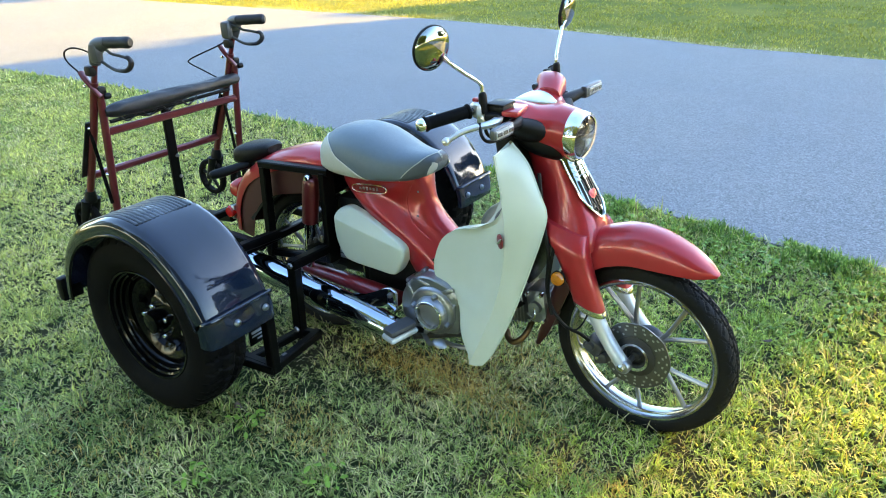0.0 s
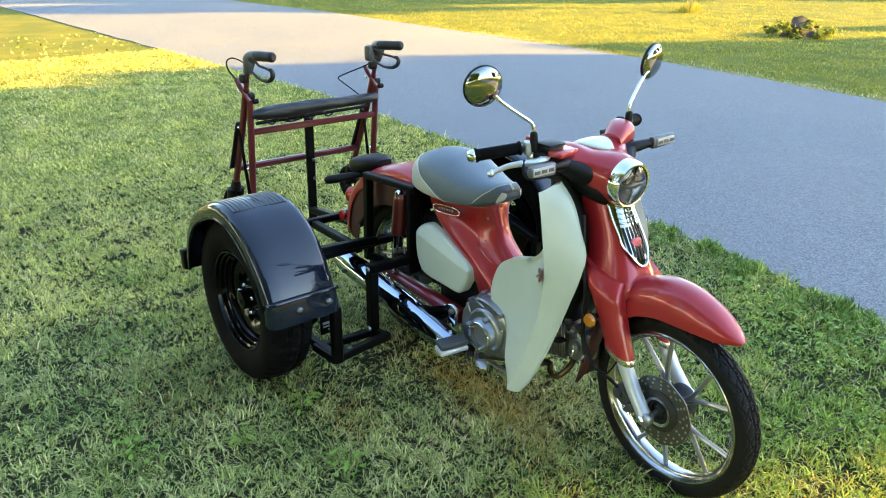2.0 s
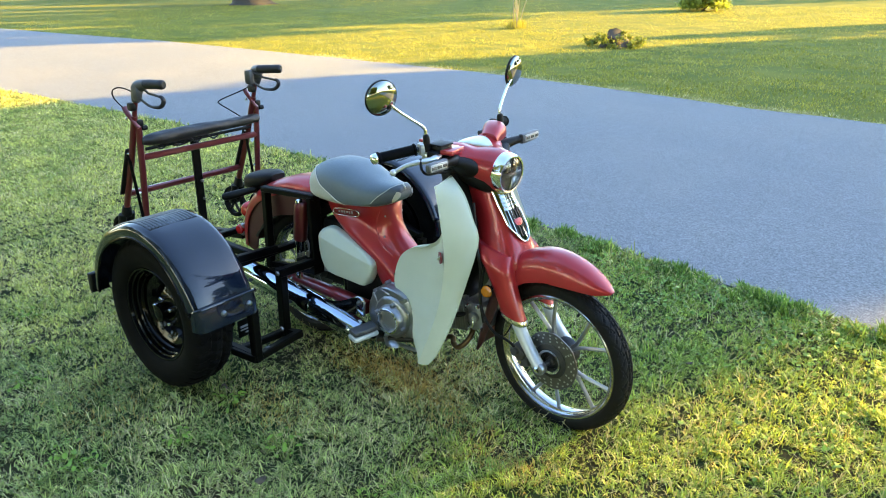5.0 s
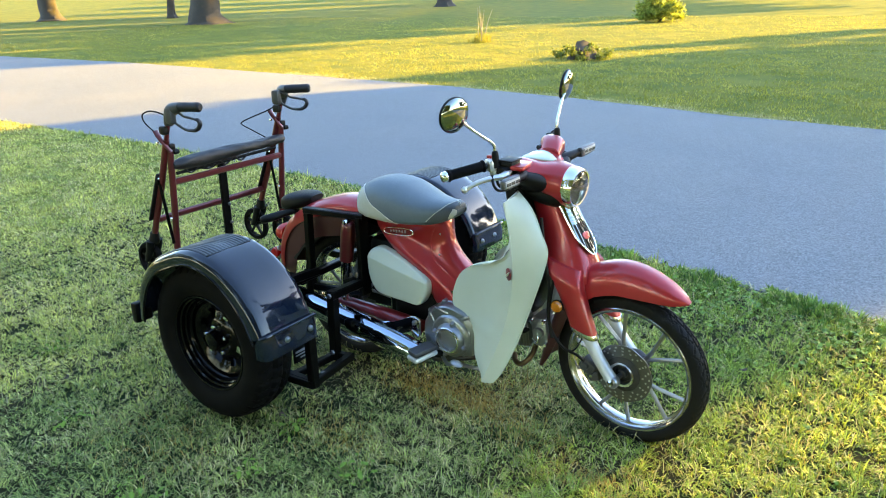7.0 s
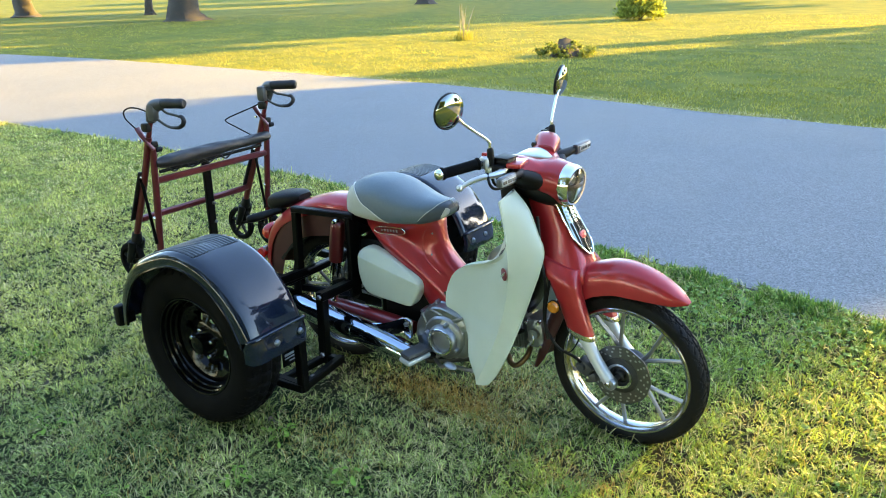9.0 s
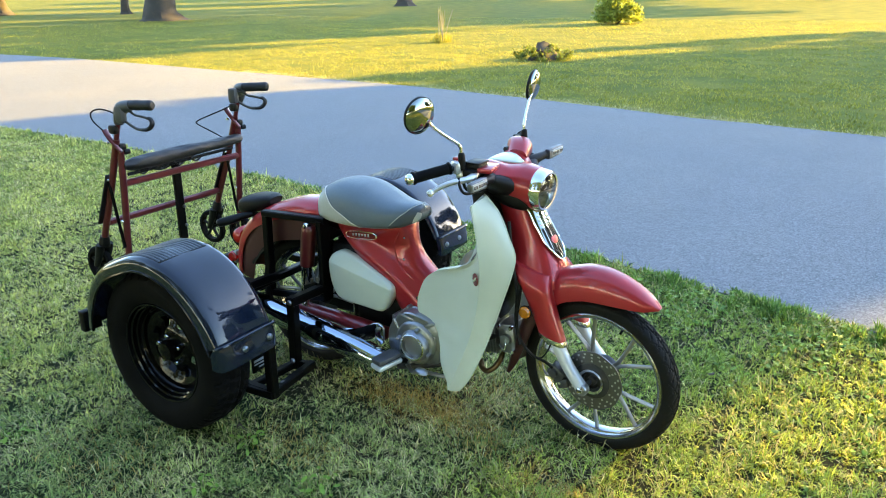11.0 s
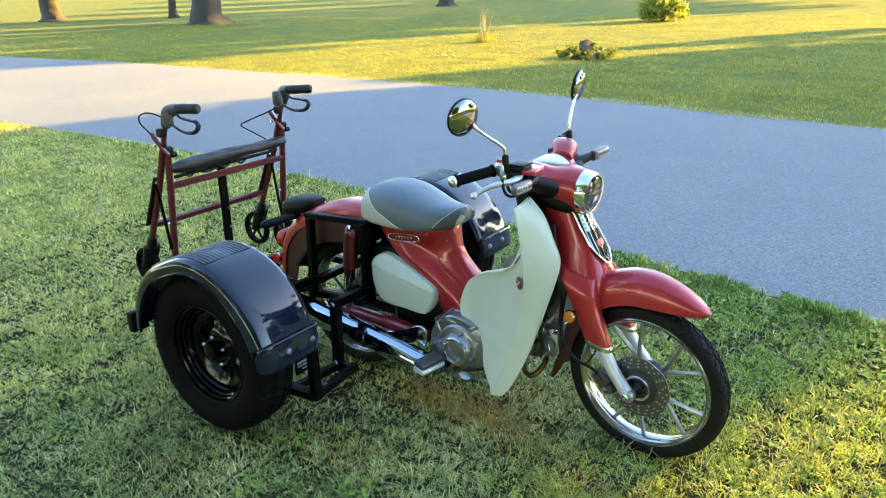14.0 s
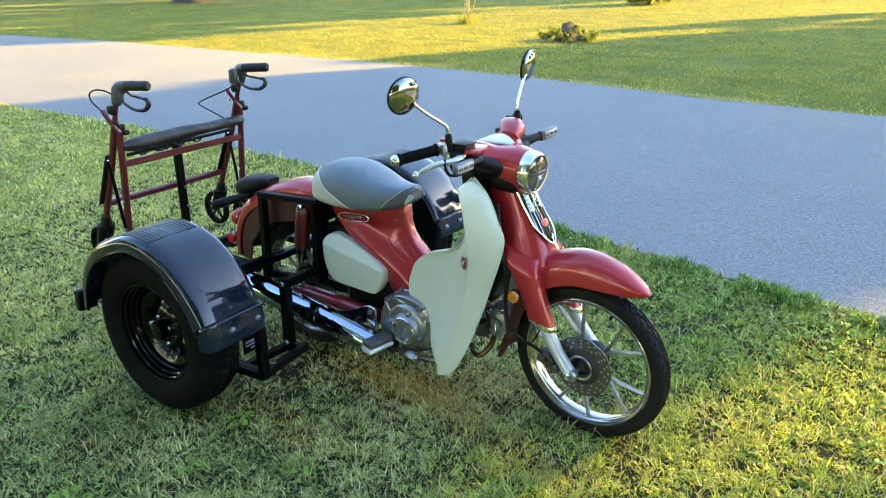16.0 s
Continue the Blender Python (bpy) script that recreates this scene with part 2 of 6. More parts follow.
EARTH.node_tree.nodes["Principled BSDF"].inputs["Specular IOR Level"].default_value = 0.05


def asphalt_material():
    m = material("worn_asphalt", (0.164, 0.170, 0.182), 0.85, 0, 0, 0.10, 1.1, 0, 0, second=(0.190, 0.191, 0.196), second_scale=0.45)
    n, l = m.node_tree.nodes, m.node_tree.links
    b, co = n["Principled BSDF"], n.new("ShaderNodeTexCoord")
    prev = b.inputs["Base Color"].links[0].from_socket
    for scale, dark, light in ((150, 0.55, 1.40), (420, 0.70, 1.28)):
        vo = n.new("ShaderNodeTexVoronoi")
        vo.inputs["Scale"].default_value = scale
        l.new(co.outputs["Object"], vo.inputs["Vector"])
        hs = n.new("ShaderNodeMix")
        hs.data_type, hs.blend_type = "RGBA", "MULTIPLY"
        hs.inputs[0].default_value = 1.0
        rp = n.new("ShaderNodeValToRGB")
        rp.color_ramp.elements[0].color, rp.color_ramp.elements[1].color = (dark, dark, dark, 1), (light, light, light, 1)
        se = n.new("ShaderNodeSeparateColor")
        l.new(vo.outputs["Color"], se.inputs[0]), l.new(se.outputs[0], rp.inputs[0])
        l.new(prev, hs.inputs[6]), l.new(rp.outputs[0], hs.inputs[7])
        prev = hs.outputs[2]
    l.new(prev, b.inputs["Base Color"])
    bp = n.new("ShaderNodeBump")
    bp.inputs["Strength"].default_value, bp.inputs["Distance"].default_value = 0.3, 0.003
    l.new(vo.outputs["Distance"], bp.inputs["Height"]), l.new(bp.outputs[0], b.inputs["Normal"])
    return m


ASPHALT = asphalt_material()

# ---- mesh helpers ----
def fast_mesh(name, verts, faces_flat, sizes):
    me = bpy.data.meshes.new(name)
    me.vertices.add(len(verts))
    me.vertices.foreach_set("co", np.asarray(verts, np.float32).ravel())
    me.loops.add(len(faces_flat))
    me.loops.foreach_set("vertex_index", np.asarray(faces_flat, np.int32))
    me.polygons.add(len(sizes))
    start = np.concatenate([[0], np.cumsum(sizes)[:-1]])
    me.polygons.foreach_set("loop_start", start.astype(np.int32))
    me.polygons.foreach_set("loop_total", np.asarray(sizes, np.int32))
    me.update(calc_edges=True)
    return me


def part(name, geom, mat, parent, label="", smooth=True, angle=38, turn=None, fix=True):
    """One mesh object from (vertices, faces), a part of parent."""
    verts, faces = geom
    v = np.array([tuple(p) for p in verts], float)
    if turn is not None:
        v = turn(v)
    me = bpy.data.meshes.new(name)
    me.from_pydata([tuple(p) for p in v], [], [tuple(f) for f in faces])
    if fix:
        bm = bmesh.new()
        bm.from_mesh(me)
        bmesh.ops.recalc_face_normals(bm, faces=bm.faces)
        bm.to_mesh(me)
        bm.free()
    me.materials.append(mat)
    if smooth:
        me.shade_smooth()
        me.set_sharp_from_angle(angle=radians(angle))
    ob = new(name, me)
    ob.parent = parent
    if label:
        ob["label"] = label
    return ob


def thing(name, label, category, place=(0, 0, 0), group="", kind=""):
    ob = new(name)
    ob.location = place
    return tagged(ob, label, category, group, kind)


def join(*geoms):
    verts, faces = [], []
    for v, f in geoms:
        k = len(verts)
        verts += [tuple(p) for p in v]
        faces += [tuple(i + k for i in q) for q in f]
    return verts, faces


def moved(geom, m):
    return [tuple(m @ Vector(p)) for p in geom[0]], geom[1]


def mirrored(geom):
    return [(p[0], -p[1], p[2]) for p in geom[0]], geom[1]


def rings(rows, around=True, caps=True):
    """Skin over rows of equally many points."""
    n = len(rows[0])
    verts = [tuple(p) for r in rows for p in r]
    faces = []
    for i in range(len(rows) - 1):
        for j in range(n if around else n - 1):
            a, b = i * n + j, i * n + (j + 1) % n
            faces.append((a, b, b + n, a + n))
    if caps and around:
        faces += [tuple(range(n))[::-1], tuple((len(rows) - 1) * n + j for j in range(n))]
    return verts, faces


def spline(points, steps=6, closed=False):
    """Catmull-Rom through points (any dimension)."""
    p = np.array(points, float)
    n = len(p)
    out = []
    for i in range(n if closed else n - 1):
        a, b, c, d = (p[(i + k) % n] for k in (-1, 0, 1, 2)) if closed else (p[max(i - 1, 0)], p[i], p[i + 1], p[min(i + 2, n - 1)])
        for s in np.arange(steps) / steps:
            out.append(0.5 * (2 * b + (c - a) * s + (2 * a - 5 * b + 4 * c - d) * s * s + (3 * b - a - 3 * c + d) * s ** 3))
    if not closed:
        out.append(p[-1])
    return np.array(out)


def tube(points, r, n=10, steps=6, flat=1.0, caps=True):
    """A round bar along a smooth line; r is a number or one for each point."""
    p = np.array(points, float)
    rr = np.full(len(p), r, float) if np.isscalar(r) else np.array(r, float)
    q = spline(np.c_[p, rr], steps) if len(p) > 2 else np.c_[p, rr]
    pts, rad = q[:, :3], q[:, 3]
    tan = np.gradient(pts, axis=0)
    tan /= np.linalg.norm(tan, axis=1)[:, None]
    ref = np.array([0, 0, 1.0]) if abs(tan[0][2]) < 0.9 else np.array([1.0, 0, 0])
    rows = []
    for c, t, k in zip(pts, tan, rad):
        u = np.cross(t, ref)
        u /= np.linalg.norm(u)
        w = np.cross(t, u)
        ref = ref if abs(np.dot(t, ref)) < 0.95 else -w
        rows.append([c + k * (math.cos(a) * u + flat * math.sin(a) * w) for a in np.arange(n) * 2 * math.pi / n])
    return rings(rows, True, caps)


def bar(a, b, w, h, bevel=0.004, up=(0, 0, 1)):
    """A square bar from a to b, w wide and h high."""
    a, b = Vector(a), Vector(b)
    t = (b - a).normalized()
    up = Vector(up)
    if abs(t.dot(up)) > 0.95:
        up = Vector((1, 0, 0))
    u = t.cross(up).normalized()
    v = u.cross(t).normalized()
    k = bevel
    ring = [(-w / 2 + k, -h / 2), (w / 2 - k, -h / 2), (w / 2, -h / 2 + k), (w / 2, h / 2 - k), (w / 2 - k, h / 2), (-w / 2 + k, h / 2), (-w / 2, h / 2 - k), (-w / 2, -h / 2 + k)]
    return rings([[c + u * x + v * y for x, y in ring] for c in (a, b)])


def block(center, size, bevel=0.006, turn=None, seg=2):
    bm = bmesh.new()
    bmesh.ops.create_cube(bm, size=1)
    for v in bm.verts:
        v.co = Vector((v.co.x * size[0], v.co.y * size[1], v.co.z * size[2]))
    bmesh.ops.bevel(bm, geom=bm.edges[:], offset=bevel, segments=seg, affect="EDGES", profile=0.5)
    m = Matrix.Translation(center) @ (turn or Matrix())
    verts = [tuple(m @ v.co) for v in bm.verts]
    bm.verts.index_update()
    faces = [tuple(v.index for v in f.verts) for f in bm.faces]
    bm.free()
    return verts, faces


def lathe(profile, center, axis="y", seg=48, closed=False, spin=None):
    """Turn (radius, along) pairs round an axis. spin(angle, radius, along) may change the radius."""
    rows = []
    for i in range(seg):
        a = 2 * math.pi * i / seg
        row = []
        for r, y in profile:
            k = spin(a, r, y) if spin else r
            c, s = k * math.cos(a), k * math.sin(a)
            row.append({"y": (center[0] + c, center[1] + y, center[2] + s), "x": (center[0] + y, center[1] + c, center[2] + s), "z": (center[0] + c, center[1] + s, center[2] + y)}[axis])
        rows.append(row)
    n = len(profile)
    verts = [p for r in rows for p in r]
    faces = []
    for i in range(seg):
        k = (i + 1) % seg
        for j in range(n if closed else n - 1):
            faces.append((i * n + j, i * n + (j + 1) % n, k * n + (j + 1) % n, k * n + j))
    return verts, faces


def oval(c, hx, hy, z, n=32, power=2.4):
    """A level ring, rounder or squarer by power."""
    out = []
    for a in np.arange(n) * 2 * math.pi / n:
        ca, sa = math.cos(a), math.sin(a)
        out.append((c[0] + hx * math.copysign(abs(ca) ** (2 / power), ca), c[1] + hy * math.copysign(abs(sa) ** (2 / power), sa), z))
    return out


def upright(x, cy, cz, hy, hz, n=32, power=2.4):
    """A ring across the x axis."""
    return [(x, cy + p[0], cz + p[1]) for p in oval((0, 0), hy, hz, 0, n, power)]


def across(y, cx, cz, hx, hz, n=24, power=2.3):
    """A ring across the y axis."""
    return [(cx + p[0], y, cz + p[1]) for p in oval((0, 0), hx, hz, 0, n, power)]


def loft(stations, make, steps=4):
    """Rings made from smoothly joined stations of numbers."""
    return rings([make(*s) for s in spline(stations, steps)])


def dome(center, normal, r, depth, seg=28, levels=7, flat=1.0):
    """Half an ellipsoid that bulges along normal."""
    q = Vector(normal).to_track_quat("Z", "Y").to_matrix()
    rows = []
    for i in range(levels + 1):
        a = math.pi / 2 * i / levels
        k, h = max(math.cos(a), 0.001) * r, math.sin(a) * depth
        rows.append([tuple(Vector(center) + q @ Vector((k * math.cos(b), k * flat * math.sin(b), h))) for b in np.arange(seg) * 2 * math.pi / seg])
    return rings(rows)


def plate(outline, thick, y, side=-1, inset=0.94):
    """A flat piece with a rounded edge in the xz plane at y, proud towards side."""
    o = np.array(outline, float)
    c = o.mean(0)
    rows = [[(p[0], y, p[1]) for p in o], [(p[0], y + side * thick * 0.7, p[1]) for p in o], [(*(c + (p - c) * inset),) for p in o]]
    rows[2] = [(p[0], y + side * thick, p[1]) for p in rows[2]]
    return rings(rows)

# ---- ground ----
NEAR_EDGE = [(-120, 1.7), (-60, 2.1), (-20, 2.66), (-8.7, 2.68), (-5.2, 2.62), (-2.4, 2.30), (0.36, 1.83), (1.5, 1.60), (4, 1.12), (10, -0.35), (40, -9), (120, -34)]
FAR_EDGE = [(-120, 12), (-60, 10.3), (-21, 8.95), (-15.9, 9.02), (-9.3, 8.52), (-5.2, 8.14), (-2.7, 7.70), (-0.2, 7.06), (1.4, 6.84), (4, 6.35), (10, 4.95), (40, -4), (120, -29)]


def edge_y(edge, x):
    return np.interp(x, [p[0] for p in edge], [p[1] for p in edge])


def turf_low(x):
    """Where the close turf ends, away from the driveway."""
    return np.interp(x, [-10, -0.1, 0.5, 1, 1.5, 2, 2.5, 3], [-1.9, -1.9, -1.4, -0.95, -0.6, -0.3, 0.0, 0.3])


def build_ground():
    xs = np.concatenate([[-400, -200], np.linspace(-90, 40, 131), [100, 200, 400]])
    ys = np.concatenate([[-400, -200, -60], np.linspace(-20, 80, 101), [150, 400]])
    rows = []
    for x in xs:
        row = []
        for y in ys:
            away = max(0.0, y - 9.0)
            z = 0.05 * min(1, away / 6) * noise.noise((x * 0.12, y * 0.12, 3)) if away else 0.0
            z += max(0.0, math.hypot(x, y) - 62) * 0.03 if y > -20 else 0.0
            row.append((x, y, z))
        rows.append(row)
    v, f = rings(rows, False, False)
    ob = part("ground", (v, f), SOIL, None, smooth=True)
    tagged(ob, "mown lawn soil under patchy green turf", "lawn", kind="structure")
    xs = np.concatenate([[-120, -90], np.arange(-60, 20.01, 0.25), [30, 60, 120]])
    rows = []
    for i, x in enumerate(xs):
        wob = 0.05 * noise.noise((x * 1.3, 0, 0)) + 0.02 * noise.noise((x * 6, 2, 0))
        wob2 = 0.05 * noise.noise((x * 1.1, 5, 0)) + 0.02 * noise.noise((x * 5, 8, 0))
        a, b = edge_y(NEAR_EDGE, x) + wob, edge_y(FAR_EDGE, x) + wob2
        rows.append([(x, a, -0.03), (x, a + 0.01, 0.018)] + [(x, a + (b - a) * k, 0.022 + 0.03 * math.sin(k * math.pi)) for k in (0.1, 0.3, 0.5, 0.7, 0.9)] + [(x, b - 0.01, 0.018), (x, b, -0.03)])
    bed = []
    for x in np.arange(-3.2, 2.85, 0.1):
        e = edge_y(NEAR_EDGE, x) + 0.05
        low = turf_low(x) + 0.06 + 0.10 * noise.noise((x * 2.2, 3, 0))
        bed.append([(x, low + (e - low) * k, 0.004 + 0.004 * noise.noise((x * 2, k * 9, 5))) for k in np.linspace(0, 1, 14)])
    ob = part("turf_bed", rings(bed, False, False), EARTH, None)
    tagged(ob, "earth under the nearer turf, darkened as shade between the blades", "soil", kind="structure")
    ob = part("road", rings(rows, False, False), ASPHALT, None)
    tagged(ob, "pale grey worn asphalt driveway crossing the lawn", "driveway", kind="structure")


build_ground()


def blades(name, points, length, width, mat, lean=0.9, label="", rng=None, angle=None):
    """Many blades of grass, three triangles each, at points with their lengths and widths."""
    n = len(points)
    a = rng.uniform(0, 2 * np.pi, n) if angle is None else angle
    tilt = np.abs(rng.normal(lean, 0.42, n)).clip(0, 1.5)
    face = a + rng.uniform(-0.9, 0.9, n) + np.pi / 2
    side = np.stack([np.cos(face), np.sin(face), np.zeros(n)], 1) * (width / 2)[:, None]
    go = np.stack([np.cos(a), np.sin(a)], 1)
    mid_out, mid_up = length * 0.5 * np.sin(tilt * 0.55), length * 0.5 * np.cos(tilt * 0.55)
    tip_out, tip_up = mid_out + length * 0.5 * np.sin(np.minimum(tilt * 1.25, 1.9)), mid_up + length * 0.5 * np.cos(np.minimum(tilt * 1.25, 1.9))
    base = points
    mid = base + np.c_[go * mid_out[:, None], mid_up]
    tip = base + np.c_[go * tip_out[:, None], np.maximum(tip_up, 0.012)]
    v = np.stack([base - side, base + side, mid + side * 0.85, mid - side * 0.85, tip], 1).reshape(-1, 3)
    k = (np.arange(n) * 5)[:, None]
    quads, tris = k + np.array([0, 1, 2, 3]), k + np.array([3, 2, 4])
    flat = np.concatenate([quads, tris], 1).ravel()
    me = fast_mesh(name, v, flat, np.tile([4, 3], n))
    me.materials.append(mat)
    ob = new(name, me)
    return tagged(ob, label, "grass", kind="stuff")


def build_grass():
    rng = np.random.default_rng(7)

    def scatter(count, x0, x1, y0, y1, density):
        p = np.c_[rng.uniform(x0, x1, count), rng.uniform(y0, y1, count)]
        return p[rng.uniform(0, 1, count) < density(p)]

    def patchy(p, s, seed):
        return np.array([noise.noise((x * s, y * s, seed)) for x, y in p])

    # close turf
    def near(p):
        d = np.hypot(p[:, 0] - 2.0, p[:, 1] + 1.6)
        return (1 / (1 + (d / 4.0) ** 2.2)) * (p[:, 1] < edge_y(NEAR_EDGE, p[:, 0]) + 0.02)
    def close(p):
        return (p[:, 0] < 2.9) & (p[:, 0] > -10.5) & (p[:, 1] > turf_low(p[:, 0]) + 0.12 * np.sin(7 * p[:, 0]) * np.sin(3.1 * p[:, 0] + 2) - 0.12)
    p = scatter(2050000, -10.5, 2.9, -2.1, 2.75, lambda p: near(p) * close(p))
    p = p[rng.uniform(0, 1, len(p)) < np.clip(0.8 + 1.3 * patchy(p, 9.0, 61), 0.22, 1.0)]
    # thinned under bike and wheel; the dark earth showing stands in for their shade
    beneath = np.maximum(np.exp(-((p[:, 0] - 0.15) / 0.50) ** 4 - ((p[:, 1] + 0.10) / 0.34) ** 4), np.exp(-((p[:, 0] + 0.12) / 0.34) ** 4 - ((p[:, 1] + 0.58) / 0.26) ** 4))
    p = p[rng.uniform(0, 1, len(p)) > 0.40 * beneath]
    # gathered in tufts of a few centimetres
    cell = 0.042
    ij = np.floor(p / cell).astype(int)
    table = rng.uniform(0, 1, (512, 512, 4))
    tuft = table[ij[:, 0] % 512, ij[:, 1] % 512]
    heart = (ij + 0.1 + 0.8 * tuft[:, :2]) * cell
    p = p + (heart - p) * rng.uniform(0.0, 0.6, (len(p), 1))
    angle = np.where(rng.uniform(0, 1, len(p)) < 0.45, tuft[:, 2] * 2 * np.pi + rng.normal(0, 0.7, len(p)), rng.uniform(0, 2 * np.pi, len(p)))
    d = np.hypot(p[:, 0] - 2.0, p[:, 1] + 1.6)
    tall = 1 + 0.40 * patchy(p, 2.2, 1) + 0.55 * patchy(p, 8.0, 4)
    edge = np.exp(-((edge_y(NEAR_EDGE, p[:, 0]) - p[:, 1]) / 0.16) ** 2)
    length = rng.uniform(0.019, 0.048, len(p)) * tall * (0.65 + 0.7 * tuft[:, 3]) * (1 + 0.6 * edge)
    width = rng.uniform(0.0016, 0.0036, len(p)) * (1 + 0.32 * d)
    lush = p[:, 0] + 0.35 * p[:, 1] > 1.12 + 0.5 * patchy(p, 1.4, 41) + rng.normal(0, 0.12, len(p))
    pale = ~lush & (p[:, 0] < -0.9 + 0.9 * patchy(p, 1.1, 43) + rng.normal(0, 0.15, len(p)))
    for which, mat, words in ((pale, PALE_BLADE, "mown grass with blades lightened for the brighter light there"), (~lush & ~pale, BLADE, "uneven mown grass with straw-coloured patches"), (lush, LUSH_BLADE, "fresh yellow-green mown grass")):
        blades("grass", np.c_[p, np.zeros(len(p))][which], length[which], width[which], mat, 1.2, words, rng, angle[which])
    # thinner, broader turf where nobody looks closely
    q = scatter(330000, -14, 12, -12, 3.0, lambda p: (1 / (1 + (np.hypot(p[:, 0] - 2.0, p[:, 1] + 1.6) / 3.2) ** 2.4)) * (p[:, 1] < edge_y(NEAR_EDGE, p[:, 0])))
    q = q[~close(q)]
    dq = np.hypot(q[:, 0] - 2.0, q[:, 1] + 1.6)
    blades("grass", np.c_[q, np.zeros(len(q))], rng.uniform(0.02, 0.06, len(q)), rng.uniform(0.006, 0.012, len(q)) * (1 + 0.25 * dq), BLADE, 1.1, "mown grass round about", rng)
    # dry clippings lying in the turf, and dead patches under and round the bike
    q = scatter(50000, -6.0, 3.2, -2.3, 2.4, lambda p: near(p) * (0.35 + 0.65 * (patchy(p, 1.7, 12) > -0.08)))
    h = rng.uniform(0.012, 0.034, len(q))
    dq = np.hypot(q[:, 0] - 2.0, q[:, 1] + 1.6)
    blades("clippings", np.c_[q, h], rng.uniform(0.03, 0.085, len(q)), rng.uniform(0.0011, 0.0021, len(q)) * (1 + 0.26 * dq), CLIPPING, 1.45, "pale dry grass clippings strewn in the turf", rng)
    q = np.concatenate([rng.normal((x, y), (sx, sy), (n, 2)) for x, y, sx, sy, n in [(0.45, -0.12, 0.14, 0.06, 1300), (0.66, -0.14, 0.10, 0.06, 700), (0.92, -0.22, 0.10, 0.07, 450), (0.75, 0.12, 0.15, 0.1, 600), (1.25, -0.35, 0.08, 0.05, 350), (0.35, -0.6, 0.12, 0.08, 450), (-0.2, -1.0, 0.15, 0.1, 450)]])
    blades("dead_grass", np.c_[q, np.zeros(len(q))], rng.uniform(0.02, 0.06, len(q)), rng.uniform(0.0015, 0.0035, len(q)), DRY_BLADE, 1.1, "orange-brown dead grass in small patches", rng)
    # a lush fringe along the driveway, and clover in the turf beside it
    x = 3.4 - np.abs(rng.normal(0, 2.9, 36000))
    y = edge_y(NEAR_EDGE, x) + 0.03 - np.abs(rng.normal(0, 0.10, len(x)))
    q = np.c_[x, y]
    q = q[(patchy(q, 5.0, 21) > -0.12) & (rng.uniform(0, 1, len(q)) < 1 / (1 + np.hypot(q[:, 0] - 2, q[:, 1] + 1.6) / 5))]
    q = q + 0.025 * np.c_[patchy(q, 14, 22), patchy(q, 14, 23)]
    dq = np.hypot(q[:, 0] - 2.0, q[:, 1] + 1.6)
    blades("edge_grass", np.c_[q, np.zeros(len(q))], rng.uniform(0.03, 0.078, len(q)) * (1 + 0.7 * patchy(q, 7.0, 21)), rng.uniform(0.003, 0.006, len(q)) * (1 + 0.15 * dq), EDGE_BLADE, 0.85, "lush dark green grass fringe along the driveway", rng)
    x = rng.uniform(-1.5, 3.2, 3000)
    y = edge_y(NEAR_EDGE, x) - np.abs(rng.normal(0, 0.55, len(x)))
    q = np.c_[x, y]
    q = q[(patchy(q, 3.0, 31) + rng.normal(0, 0.22, len(q)) > 0.1) & (q[:, 1] > -1.3)]
    z = rng.uniform(0.018, 0.045, len(q))
    v, flat = [], []
    for k in range(3):
        a = rng.uniform(0, 0.6, len(q)) + k * 2.094 + q[:, 0] * 40
        r, d = rng.uniform(0.005, 0.0095, len(q)), 0.85
        c = np.c_[q[:, 0] + r * d * np.cos(a), q[:, 1] + r * d * np.sin(a), z]
        tip = rng.normal(0, 0.35, (len(q), 2))
        for b in range(5):
            o = a + b * 2 * np.pi / 5
            dx, dy = r * np.cos(o), r * np.sin(o)
            v.append(np.c_[c[:, 0] + dx, c[:, 1] + dy, c[:, 2] + dx * tip[:, 0] + dy * tip[:, 1]])
    v = np.stack(v, 1).reshape(-1, 3)
    me = fast_mesh("clover", v, np.arange(len(v)), np.full(len(v) // 5, 5))
    me.materials.append(CLOVER)
    tagged(new("clover", me), "green clover leaves among the grass", "clover", kind="stuff")
    # lawn over the driveway
    def far(p):
        d = np.hypot(p[:, 0] - 2.0, p[:, 1] + 2)
        return (1 / (1 + (d / 9) ** 2.4)) * (p[:, 1] > edge_y(FAR_EDGE, p[:, 0]) - 0.02)
    p = scatter(2100000, -34, 6, 6.2, 32, far)
    # thinned in streaks, for mown lines and in place of tree shadows
    lane_streak = np.c_[0.97 * p[:, 0] - 0.22 * p[:, 1], 4.5 * (0.22 * p[:, 0] + 0.97 * p[:, 1])]
    p = p[rng.uniform(0, 1, len(p)) < np.clip(0.72 + 0.9 * patchy(lane_streak, 0.45, 71) + 0.7 * patchy(p, 1.6, 72), 0.12, 1.0)]
    d = np.hypot(p[:, 0] - 2.0, p[:, 1] + 2)
    length = rng.uniform(0.022, 0.05, len(p)) * (1 + 0.3 * patchy(p, 0.8, 9) + 0.8 * np.maximum(patchy(p, 2.6, 10), -0.1))
    blades("grass", np.c_[p, np.zeros(len(p))], length, rng.uniform(0.0035, 0.007, len(p)) * (1 + 0.08 * d), FAR_BLADE, 1.05, "sunlit lawn beyond the driveway", rng)
    # a dry, thin rim where that lawn meets the asphalt
    x = rng.uniform(-9.5, 5.0, 9000)
    q = np.c_[x, edge_y(FAR_EDGE, x) - 0.03 + np.abs(rng.normal(0, 0.13, len(x)))]
